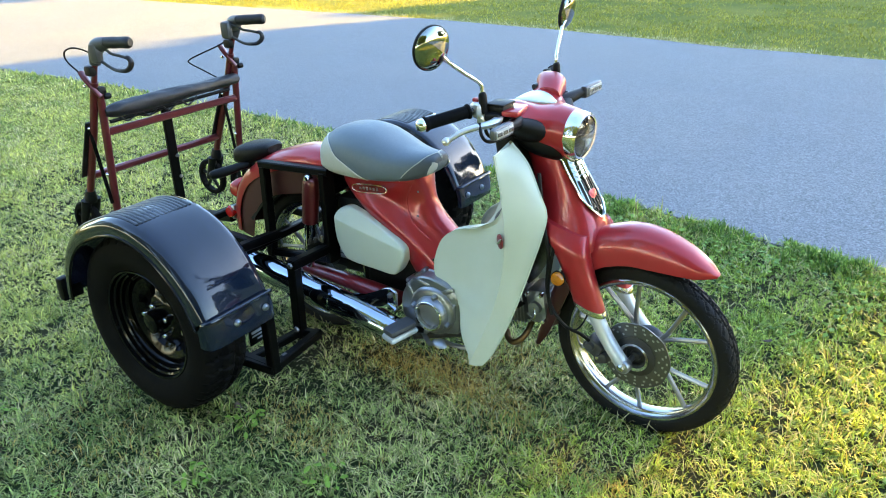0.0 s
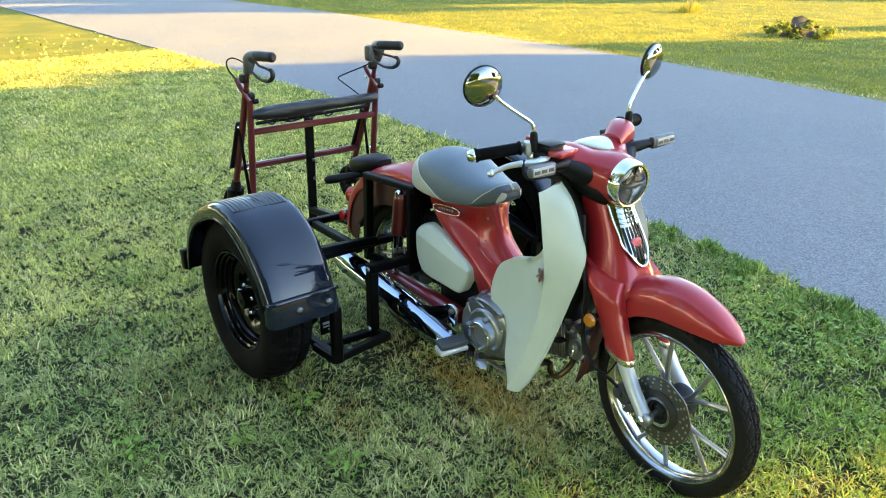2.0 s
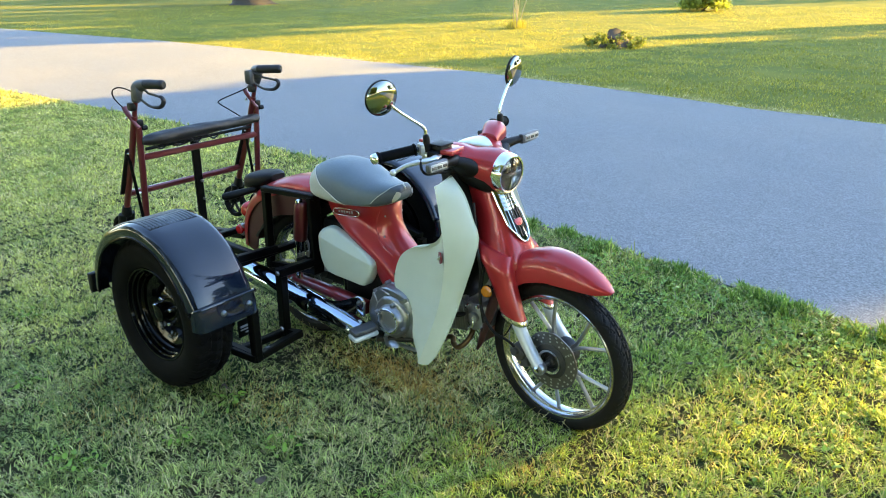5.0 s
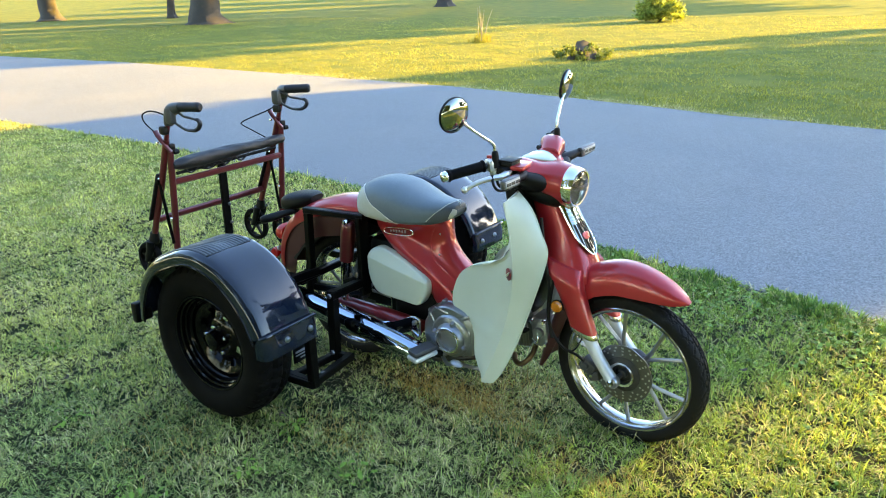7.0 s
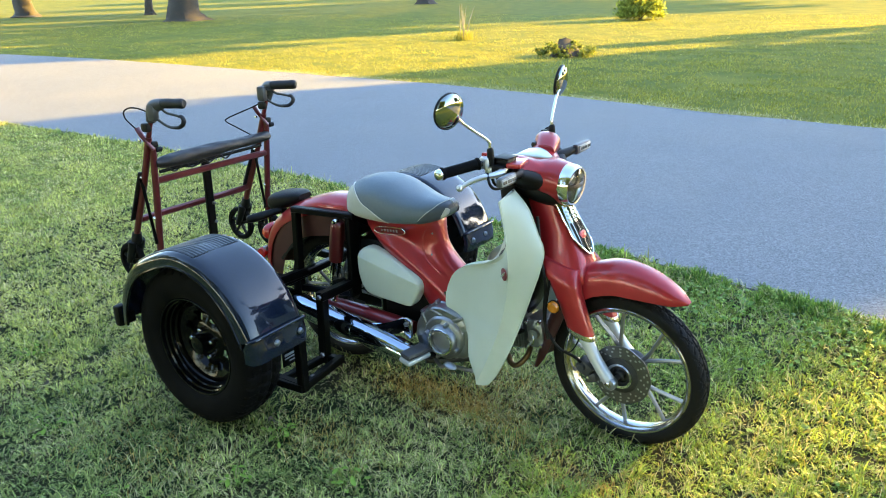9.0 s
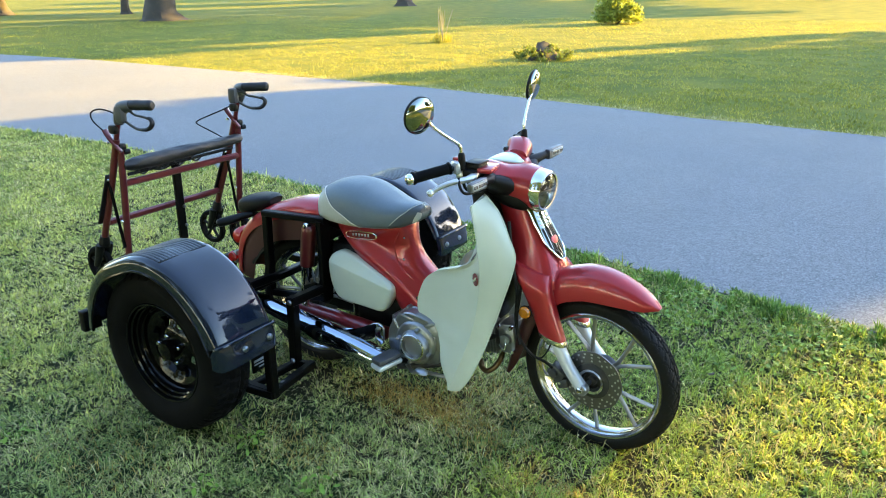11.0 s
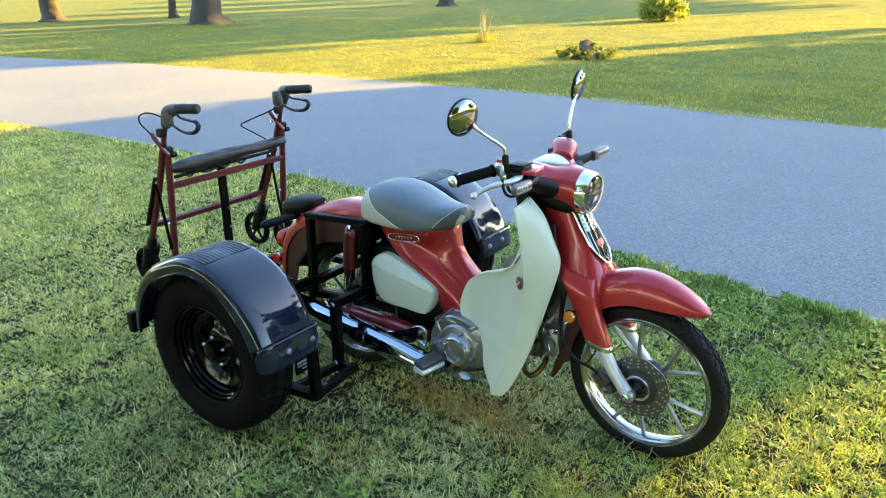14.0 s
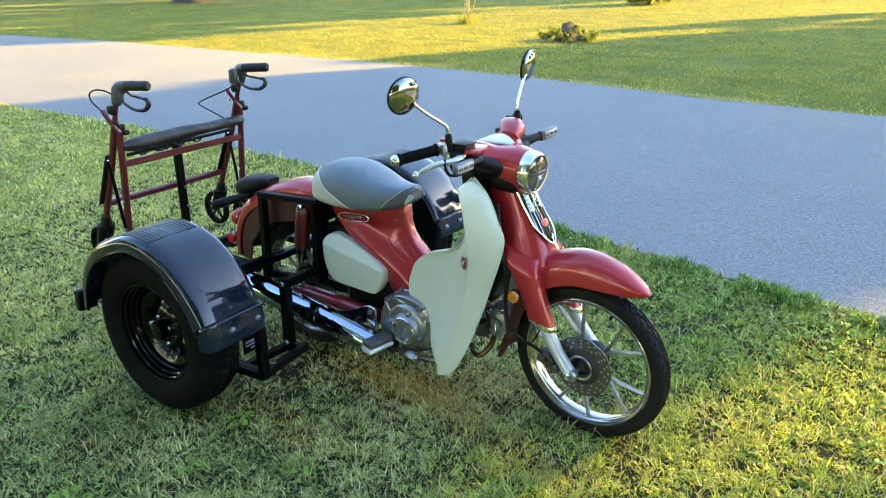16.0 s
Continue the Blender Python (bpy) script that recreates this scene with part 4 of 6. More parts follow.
part("lower_cover", loft([(0.79, 0.92, 0.060, 0.05), (0.84, 0.905, 0.080, 0.055), (0.90, 0.885, 0.083, 0.055), (0.955, 0.872, 0.074, 0.050), (0.985, 0.868, 0.06, 0.042)],
     lambda x, cz, hw, hz: upright(x, 0, cz, hw, hz, 28, 2.3)), BLACK, cowl, "black plastic under-cover", turn=steered)
# the cream here stands in for sky mirrored in the meter's flat top
part("meter_cover", loft([(0.815, 0.990, 0.056, 0.006), (0.845, 0.993, 0.058, 0.007), (0.88, 0.989, 0.044, 0.007), (0.922, 0.981, 0.012, 0.004)], lambda x, cz, hw, hz: upright(x, 0.018, cz, hw, hz, 24, 2.6)), CREAM, cowl, "smooth meter cover, pale as if mirroring the sky", turn=steered)
lamp_tilt = Matrix.Translation((0.994, 0, 0.903)) @ Matrix.Rotation(radians(6), 4, "Y") @ Matrix.Scale(0.87, 4)
L = lambda g: moved(g, lamp_tilt)
head = part("headlight", L(lathe([(0.081, -0.012), (0.083, 0.0), (0.0825, 0.022), (0.080, 0.036), (0.075, 0.044), (0.069, 0.043), (0.067, 0.034), (0.068, 0.0), (0.078, -0.012)], (0, 0, 0), "x", 56, True)), CHROME, bike, "round headlight with a wide chrome rim", turn=steered)
part("reflector", L(lathe([(0.0, 0.013), (0.03, 0.0145), (0.055, 0.021), (0.068, 0.033)], (0, 0, 0), "x", 40)), LAMP_BOWL, head, turn=steered)
part("light_bar", L(block((0.031, 0, 0.002), (0.016, 0.118, 0.013), 0.004)), SILVER, head, turn=steered)
part("light_fin", L(block((0.022, 0, -0.033), (0.014, 0.010, 0.055), 0.003)), SILVER, head, turn=steered)
part("light_cup", L(join(lathe([(0.005, 0.014), (0.024, 0.019), (0.027, 0.029), (0.025, 0.030)], (0, 0.026, 0.032), "x", 20), lathe([(0.005, 0.014), (0.024, 0.019), (0.027, 0.029), (0.025, 0.030)], (0, -0.026, 0.032), "x", 20))), LENS_GREY, head, turn=steered)
part("inner_ring", L(lathe([(0.061, 0.022), (0.067, 0.036), (0.063, 0.038), (0.058, 0.026)], (0, 0, 0), "x", 48, True)), BLACK, head, turn=steered)
lens = part("lens", L(join(lathe([(0.0, 0.058), (0.03, 0.055), (0.052, 0.049), (0.068, 0.040)], (0, 0, 0), "x", 40), lathe([(0.0, 0.055), (0.03, 0.052), (0.052, 0.046), (0.068, 0.037)], (0, 0, 0), "x", 40))), GLASS, head, "clear domed lens", turn=steered, fix=False)
lens.visible_shadow = False

# handlebar ends, levers, signals, mirrors
part("handlebar", tube([(0.80, -0.10, 0.995), (0.812, -0.19, 1.0), (0.78, -0.235, 0.998), (0.722, -0.345, 0.985)], 0.010, 10, 5), DARK_METAL, bike, turn=steered)
part("handlebar", tube([(0.80, 0.10, 0.995), (0.812, 0.19, 1.0), (0.78, 0.235, 0.998), (0.722, 0.345, 0.985)], 0.010, 10, 5), DARK_METAL, bike, turn=steered)
for s in (-1, 1):
    a, b = Vector((0.786, s * 0.222, 1.0)), Vector((0.724, s * 0.342, 0.986))
    pts = [a + (b - a) * k for k in np.linspace(0, 1, 30)]
    grip = part("grip", tube(pts, [0.0215 if i in (0, 1, 28, 29) else 0.0172 + 0.0012 * (i % 2) for i in range(30)], 16, 1), RUBBER, bike, "ribbed black rubber grip", turn=steered)
    d = (b - a).normalized()
    part("end_cap", tube([b, b + d * 0.006, b + d * 0.018, b + d * 0.024, b + d * 0.026], [0.017, 0.0185, 0.0175, 0.011, 0.003], 16, 2), CHROME, grip, turn=steered)
    sw = part("switch_housing", join(block((0.803, s * 0.197, 1.0), (0.044, 0.042, 0.045), 0.011, Matrix.Rotation(radians(25 * s), 4, "Z")), block((0.815, s * 0.195, 0.975), (0.03, 0.034, 0.03), 0.008)), POLISHED, bike, "silver switch housing", turn=steered)
    part("switch", block((0.792, s * 0.19, 1.026), (0.022, 0.018, 0.012), 0.004), RED if s < 0 else BLACK, sw, "red stop switch" if s < 0 else "", turn=steered)
    part("mirror_boot", tube([(0.822, s * 0.196, 0.995), (0.820, s * 0.199, 1.02), (0.819, s * 0.2, 1.045), (0.818, s * 0.2, 1.052)], [0.014, 0.0125, 0.0115, 0.008], 14, 3), BLACK, bike, "black rubber mirror boot", turn=steered)
    nrm = Vector((math.cos(radians(12)), s * math.sin(radians(12)), -0.16)).normalized()
    mc = Vector((0.768, s * 0.347, 1.186 + 0.010 * (s < 0)))
    mir = part("mirror", dome(mc, nrm, 0.058, 0.025, 40, 8), MIRROR_CHROME, bike, "round chrome mirror on a thin stem", turn=steered)
    q = nrm.to_track_quat("Z", "Y").to_matrix().to_4x4()
    part("mirror_rim", moved(lathe([(0.0575, -0.006), (0.060, -0.003), (0.060, 0.002), (0.0575, 0.004)], (0, 0, 0), "z", 40, True), Matrix.Translation(mc) @ q), BLACK, mir, turn=steered)
    part("mirror_glass", moved(lathe([(0.0, -0.006), (0.03, -0.0058), (0.0575, -0.005)], (0, 0, 0), "z", 40), Matrix.Translation(mc) @ q), CHROME, mir, turn=steered)
    part("stem", tube([(0.818, s * 0.2, 1.05), (0.818, s * 0.201, 1.066), (0.814, s * 0.212, 1.083), (0.800, s * 0.25, 1.112), (0.785, s * 0.294, 1.143 + 0.004 * (s < 0)), (0.782, s * 0.318, 1.161 + 0.006 * (s < 0)), (0.779, s * 0.333, 1.172 + 0.008 * (s < 0))], [0.0055] * 5 + [0.007, 0.010], 10, 4), CHROME, mir, turn=steered)
    part("mirror_pivot", dome((0.779, s * 0.331, 1.170), (0.9, -s * 0.3, -0.3), 0.014, 0.012, 16, 4), BLACK, mir, turn=steered)
    sig = part("turn_signal", loft([(0.205, 0.912, 0.966, 0.010, 0.015), (0.215, 0.914, 0.967, 0.012, 0.0195), (0.29, 0.917, 0.970, 0.010, 0.017), (0.302, 0.917, 0.971, 0.006, 0.011)], lambda y, cx, cz, hx, hz, s=s: across(s * y, cx, cz, hx, hz, 24, 3.2), 3), SIGNAL_GREY, bike, "clear turn signal in a grey frame", turn=steered)
    part("signal_lens", block((0.9265, s * 0.255, 0.969), (0.007, 0.080, 0.024), 0.0028), LENS_CLEAR, sig, "ribbed clear lens", turn=steered)
    for k in range(3):
        part("lens_slot", block((0.9305, s * (0.229 + 0.026 * k), 0.969), (0.002, 0.020, 0.010), 0.0008), LENS_GREY, sig, turn=steered)
    part("stalk", tube([(0.872, s * 0.10, 0.948), (0.893, s * 0.155, 0.960), (0.905, s * 0.21, 0.966)], [0.026, 0.020, 0.015], 14, 4, 0.9), BLACK, sig, "black rubber stalk", turn=steered)
part("brake_lever", join(tube([(0.862, -0.190, 0.985), (0.870, -0.212, 0.979), (0.862, -0.240, 0.976), (0.842, -0.272, 0.974), (0.815, -0.303, 0.964), (0.789, -0.333, 0.945)], [0.016, 0.015, 0.0130, 0.0115, 0.010, 0.0090], 12, 5, 0.8), dome((0.789, -0.335, 0.945), (0, 0, 1), 0.012, 0.012, 16, 5), dome((0.789, -0.335, 0.945), (0, 0, -1), 0.012, 0.012, 16, 5)), POLISHED, bike, "silver ball-end brake lever", turn=steered)
part("brake_hose", tube([(0.850, -0.262, 0.985), (0.866, -0.276, 0.956), (0.880, -0.266, 0.938), (0.890, -0.225, 0.936), (0.890, -0.185, 0.944), (0.872, -0.140, 0.950)], 0.0048, 10, 5), BLACK, bike, "black looping brake hose", turn=steered)
part("lever_bracket", block((0.852, -0.192, 0.984), (0.05, 0.04, 0.03), 0.009), BLACK, bike, turn=steered)
part("brake_reservoir", join(block((0.855, -0.165, 1.004), (0.056, 0.058, 0.026), 0.008), block((0.855, -0.165, 1.018), (0.060, 0.062, 0.007), 0.003)), BLACK, bike, "black brake fluid reservoir", turn=steered)
part("cowl_flap", block((0.892, -0.150, 0.997), (0.05, 0.085, 0.017), 0.005, Matrix.Rotation(radians(12), 4, "Z")), RED, bike, "red trim block beside the reservoir", turn=steered)
part("cable", tube([(0.84, -0.2, 0.965), (0.85, -0.19, 0.935), (0.865, -0.15, 0.925), (0.875, -0.11, 0.93)], 0.006, 8, 5), BLACK, bike, turn=steered)
part("cable", tube([(0.83, -0.21, 0.97), (0.835, -0.2, 0.93), (0.855, -0.15, 0.912), (0.875, -0.09, 0.915)], 0.005, 8, 5), BLACK, bike, turn=steered)

# leg shield
F_EDGE = [(0.856, -0.132, 0.889), (0.905, -0.124, 0.83), (0.945, -0.126, 0.745), (0.968, -0.127, 0.685), (0.955, -0.132, 0.61), (0.932, -0.140, 0.53), (0.902, -0.150, 0.43), (0.866, -0.165, 0.32), (0.818, -0.185, 0.205), (0.780, -0.195, 0.150)]
CREASE = [(0.840, -0.206, 0.868), (0.853, -0.206, 0.80), (0.862, -0.202, 0.72), (0.868, -0.198, 0.66), (0.866, -0.192, 0.59), (0.856, -0.188, 0.51), (0.838, -0.188, 0.42), (0.808, -0.194, 0.32), (0.765, -0.202, 0.21), (0.738, -0.205, 0.145)]
R_EDGE = [(0.829, -0.190, 0.858), (0.844, -0.188, 0.791), (0.858, -0.182, 0.714), (0.800, -0.162, 0.637), (0.641, -0.122, 0.571), (0.578, -0.120, 0.505), (0.563, -0.125, 0.396), (0.662, -0.142, 0.331), (0.690, -0.170, 0.233), (0.728, -0.188, 0.165)]


def shield_geometry():
    f, c, r = (spline(e, 5) for e in (F_EDGE, CREASE, R_EDGE))
    rows = []
    for i, (a, b, d) in enumerate(zip(f, c, r)):
        inner = a + np.array([-0.014, 0.014, 0.0])
        row = [inner, a + (b - a) * 0.0, a + (b - a) * 0.08 + np.array([0.003, -0.003, 0]), a + (b - a) * 0.35 + np.array([0.004, -0.004, 0]), a + (b - a) * 0.7 + np.array([0.003, -0.004, 0]), b + (a - b) * 0.06, b, b + (d - b) * 0.07]
        low = min(1.0, max(0.0, (i / 5 - 6.2) / 0.6))
        bow = np.array([0.0, 0.015 - 0.021 * low, 0.0]) * min(1, np.linalg.norm(d - b) / 0.12)
        row += [b + (d - b) * 0.35 + bow * 0.8, b + (d - b) * 0.65 + bow, b + (d - b) * 0.93 + bow * 0.2, d, d + np.array([0.01, 0.018, 0.002])]
        rows.append(row)
    return rows


def thicken(rows, t):
    """A closed sheet t thick, on the inner (+y) side."""
    p = np.array(rows)
    du, dv = np.gradient(p, axis=0), np.gradient(p, axis=1)
    n = np.cross(du, dv)
    n /= np.linalg.norm(n, axis=2)[:, :, None] + 1e-9
    n[n[:, :, 1] < 0] *= -1
    back = p + n * t
    return rings([list(a) + list(b[::-1]) for a, b in zip(p, back)])


def flipped_side(geom, s):
    return geom if s < 0 else mirrored(geom)


shield = part("leg_shield", thicken(shield_geometry(), 0.004), CREAM, bike, "cream plastic leg shield")
shield_left = part("leg_shield", moved(mirrored(thicken(shield_geometry(), 0.004)), Matrix.Translation((0, 0.05, 0))), CREAM, bike, "cream plastic leg shield")
disc_pts = [(0.023 * math.cos(a), 0.023 * math.sin(a)) for a in np.arange(24) * 2 * math.pi / 24]
part("round_emblem", moved(rings([[(x, 0, z) for x, z in disc_pts], [(x * 0.97, -0.003, z * 0.97) for x, z in disc_pts], [(x * 0.8, -0.004, z * 0.8) for x, z in disc_pts]]), Matrix.Translation((0.855, -0.1985, 0.606)) @ Matrix.Rotation(radians(-39), 4, "Z")), EMBLEM_RED, shield, "small round dark red emblem")
part("emblem_mark", moved(tube([(-0.013, -0.0045, -0.012), (-0.004, -0.006, -0.006), (0.006, -0.006, 0.001), (0.013, -0.0045, 0.010), (0.016, -0.0035, 0.014)], [0.0035, 0.006, 0.0065, 0.005, 0.002], 10, 4, 0.5), Matrix.Translation((0.855, -0.1985, 0.606)) @ Matrix.Rotation(radians(-39), 4, "Z")), CREAM, shield, "pale wing mark")
inner_rows = []
for (x, y, z) in spline(R_EDGE[:4], 5):
    inner_rows.append([(x + 0.006, y + 0.008, z), (x - 0.006, y + 0.035, z - 0.002), (x - 0.022, y + 0.065, z - 0.004), (x - 0.035, y + 0.10, z - 0.006), (x - 0.03, y + 0.13, z - 0.006)])
part("inner_panel", thicken(inner_rows, 0.004), BLACK, shield, "dark plastic inner panel")
part("inner_panel", moved(mirrored(thicken(inner_rows, 0.004)), Matrix.Translation((0, 0.05, 0))), BLACK, shield_left, "dark plastic inner panel")
part("center_cover", loft([(0.90, 0.80, 0.04, 0.10), (0.80, 0.83, 0.055, 0.105), (0.68, 0.855, 0.075, 0.105), (0.55, 0.85, 0.075, 0.10), (0.45, 0.83, 0.065, 0.09), (0.40, 0.82, 0.05, 0.08)], lambda z, x, hd, hw: oval((x, 0), hd, hw, z, 28, 3)), BLACK, bike, "black inner cover behind the fork")
part("frame_tube", tube([(0.58, 0, 0.42), (0.68, 0, 0.48), (0.78, 0, 0.60), (0.83, 0, 0.80)], [0.06, 0.055, 0.05, 0.05], 16, 5), CREAM, bike)

# body
def crease_z(x):
    return float(np.interp(x, [0.08, 0.135, 0.22, 0.33, 0.43, 0.50, 0.56, 0.70], [0.70, 0.672, 0.612, 0.562, 0.505, 0.455, 0.40, 0.36]))


def body_swell(x, z):
    """Full below the crease, waisted above it, wide again under the saddle."""
    over = min(1.0, max(0.0, (z - crease_z(x) + 0.004) / 0.075))
    over = over * over * (3 - 2 * over)
    under = min(1.0, max(0.0, (z - 0.60) / 0.085))
    return 1.0 - 0.30 * over * (1 - under * under) + 0.05 * math.exp(-((z - crease_z(x) + 0.010) / 0.014) ** 2)


def body_ring(z, x, hd, hw):
    return [(px, py * body_swell(px, z), pz) for px, py, pz in oval((x, 0), hd, hw, z, 72, 2.5)]


BODY_ST = [(0.705, 0.288, 0.172, 0.110), (0.68, 0.293, 0.176, 0.108), (0.64, 0.306, 0.172, 0.106), (0.60, 0.326, 0.164, 0.105), (0.56, 0.358, 0.158, 0.104), (0.52, 0.402, 0.154, 0.103), (0.48, 0.446, 0.154, 0.102), (0.44, 0.498, 0.158, 0.101), (0.40, 0.54, 0.158, 0.099), (0.36, 0.555, 0.150, 0.094), (0.33, 0.56, 0.13, 0.082)]
body = part("body", loft(BODY_ST,
            body_ring, 6), RED, bike, "glossy red pressed body")
for s in (-1, 1):
    ov = [(0.074 * math.copysign(abs(math.cos(a)) ** 0.6, math.cos(a)), 0.015 * math.copysign(abs(math.sin(a)) ** 0.8, math.sin(a))) for a in np.arange(36) * 2 * math.pi / 36]
    place = Matrix.Translation((0.292, s * 0.106, 0.650)) @ Matrix.Rotation(radians(-4), 4, "Y") @ Matrix.Rotation(radians(-s * 1.0), 4, "Z")
    fr = tube([(x, s * 0.003, z) for x, z in ov + ov[:1]], 0.0017, 8, 2)
    nb = part("name_badge", moved(fr, place), CHROME, body, "slim chrome-edged badge")
    part("badge_panel", moved(rings([[(x * 0.94, s * -0.004, z * 0.8) for x, z in ov], [(x * 0.94, s * 0.0025, z * 0.8) for x, z in ov]]), place), EMBLEM_RED, nb)
    part("lettering_bar", moved(join(*[block((-0.038 + 0.0145 * k, s * 0.0035, 0.001 * (k % 2)), (0.008, 0.002, 0.008 + 0.002 * (k % 3)), 0.0008) for k in range(6)]), place), SILVER, nb)
    part("body_bolt", lathe([(0, s * 0.006), (0.007, s * 0.005), (0.009, 0)], (0.545, s * 0.098, 0.436), seg=14), CHROME, body)
    outl = spline([(0.133, 0.515), (0.141, 0.545), (0.168, 0.562), (0.207, 0.564), (0.291, 0.537), (0.372, 0.503), (0.428, 0.474), (0.441, 0.447), (0.429, 0.408), (0.404, 0.366), (0.38, 0.354), (0.307, 0.358), (0.20, 0.366), (0.162, 0.388), (0.138, 0.443)], 7, True)
    c = outl.mean(0)
    rows = []
    for k, y in ((1.0, 0.085), (1.0, 0.122), (0.985, 0.128), (0.96, 0.1315), (0.92, 0.133), *[(k, 0.1333 + 0.0042 * (1 - k / 0.89)) for k in np.linspace(0.88, 0.02, 26)]):
        pts = [(c[0] + (p[0] - c[0]) * k, c[1] + (p[1] - c[1]) * k) for p in outl]
        rows.append([(x, s * (y - 0.50 * max(0.0, z - (0.512 - 0.22 * (x - 0.19)))), z) for x, z in pts])
    part("side_cover", rings(rows), CREAM, bike, "cream plastic side cover")
def body_y(x, z):
    """Half width of the body at a point of its side."""
    st = np.array(BODY_ST)[::-1]
    xc, hd, hw = (float(np.interp(z, st[:, 0], st[:, k])) for k in (1, 2, 3))
    y = hw * max(0.0, 1 - abs((x - xc) / hd) ** 2.5) ** 0.4
    return y * body_swell(x, z)


for s in (-1, 1):
    line = [(0.446, 0.690), (0.436, 0.665), (0.425, 0.640), (0.418, 0.612), (0.426, 0.575), (0.452, 0.535), (0.505, 0.497)]
    part("panel_seam", tube([(x, s * (body_y(x, z) - 0.0012), z) for x, z in line], 0.0030, 8, 5), RED, body)
    for x, z in ((0.455, 0.648), (0.457, 0.565)):
        part("panel_clip", lathe([(0, s * 0.004), (0.003, s * 0.0035), (0.0045, 0)], (x, s * (body_y(x, z) - 0.001), z), seg=10), SILVER, body)
part("inner_box", join(block((0.24, 0, 0.46), (0.28, 0.16, 0.26), 0.03), block((0.34, 0, 0.345), (0.26, 0.14, 0.20), 0.03)), BLACK, bike)

# seat
SEAT_ST = [(0.052, 0.740, 0.695, 0.040), (0.057, 0.772, 0.688, 0.070), (0.076, 0.802, 0.681, 0.098), (0.115, 0.829, 0.677, 0.122), (0.18, 0.844, 0.674, 0.137), (0.26, 0.838, 0.673, 0.140), (0.33, 0.812, 0.675, 0.131), (0.395, 0.788, 0.680, 0.110), (0.45, 0.780, 0.690, 0.084), (0.497, 0.778, 0.710, 0.056), (0.517, 0.769, 0.726, 0.040), (0.523, 0.750, 0.735, 0.026)]
SEAT_MID = 0.42


def seat_ring(x, top, low, hw, n=56):
    """One section of the saddle: a flat crowned top, rounded shoulders, sides that fall to the rim."""
    mid = low + (top - low) * SEAT_MID
    out = []
    for a in np.arange(n) * 2 * math.pi / n:
        ca, sa = math.cos(a), math.sin(a)
        if sa >= 0:
            out.append((x, hw * math.copysign(abs(ca) ** (2 / 2.6), ca) * (1 - 0.10 * sa), mid + (top - mid) * sa ** (2 / 3.0)))
        else:
            out.append((x, hw * math.copysign(abs(ca) ** (2 / 3.0), ca), mid - (mid - low) * abs(sa) ** (2 / 5.0)))
    return out


def seat_y(q, z):
    """Half width of the saddle's section q at height z."""
    _, top, low, hw = q
    mid = low + (top - low) * SEAT_MID
    if z >= mid:
        sa = min(1.0, (z - mid) / (top - mid)) ** 1.5
        return hw * (1 - sa * sa) ** (1 / 2.6) * (1 - 0.10 * sa)
    sa = min(1.0, (mid - z) / (mid - low)) ** 2.5
    return hw * (1 - sa * sa) ** (1 / 3.0)


seat = part("seat", rings([seat_ring(*s) for s in spline(SEAT_ST, 6)]), SEAT_GREY, bike, "two-tone grey vinyl saddle")


def seat_panel(s, x0, x1, height, off, n=13):
    """A panel sewn on the side of the saddle, from its rim up to height(x) of the way to the top."""
    rows = []
    for q in [q for q in spline(SEAT_ST, 14) if x0 <= q[0] <= x1]:
        row = []
        for h in np.linspace(0, 1, n):
            z = q[2] + 0.004 + (q[1] - q[2] - 0.004) * height(q[0]) * h
            row.append((q[0] + (off if q[0] > 0.46 else -off if q[0] < 0.08 else 0), s * (seat_y(q, z) + off), z + (off if z > q[1] - 0.02 else 0)))
        rows.append(row)
    return rows


for s in (-1, 1):
    rear = seat_panel(s, 0.0521, 0.303, lambda x: float(np.interp(x, [0.05, 0.085, 0.11, 0.14, 0.175, 0.241, 0.285, 0.303], [1.0, 0.97, 0.86, 0.70, 0.47, 0.28, 0.12, 0.0])), 0.0022)
    part("seat_side", rings(rear, False, False), SEAT_PALE, seat, "pale grey side panel")
    part("seat_piping", tube([r[-1] for r in rear[::4]], 0.0022, 8, 3), PIPING, seat)
    nose = seat_panel(s, 0.408, 0.5226, lambda x: min(1.0, ((x - 0.408) / 0.095) ** 0.9), 0.0024, 17)
    part("seat_nose", rings(nose, False, False), SEAT_DARK, seat, "darker grey front panel")
    part("seat_seam", tube([r[-1] for r in nose[:-4:4]], 0.0016, 6, 3), SEAT_PALE, seat)
    part("seat_trim", rings(seat_panel(s, 0.494, 0.5226, lambda x: 0.02 + 0.58 * min(1, (x - 0.494) / 0.018), 0.0046), False, False), PIPING, seat, "pale silver corner trim")
part("seat_base", loft([(0.712, 0.24, 0.155, 0.100), (0.695, 0.24, 0.15, 0.096), (0.682, 0.24, 0.14, 0.09)], lambda z, x, hd, hw: oval((x, 0), hd, hw, z, 40, 2.8), 2), BLACK, bike)

# tail
TAIL_CREST = [(0.10, 0.715), (0.03, 0.735), (-0.05, 0.737), (-0.13, 0.722), (-0.262, 0.675), (-0.375, 0.605), (-0.44, 0.52), (-0.468, 0.43), (-0.472, 0.35)]
rear_fender = part("rear_fender", half_tube(TAIL_CREST, [0.085, 0.088, 0.088, 0.088, 0.086, 0.084, 0.082, 0.080, 0.078], [0.075, 0.075, 0.075, 0.07, 0.065, 0.06, 0.055, 0.05, 0.045], (0.0, 0.25), power=3.0), RED, bike, "glossy red rear mudguard")
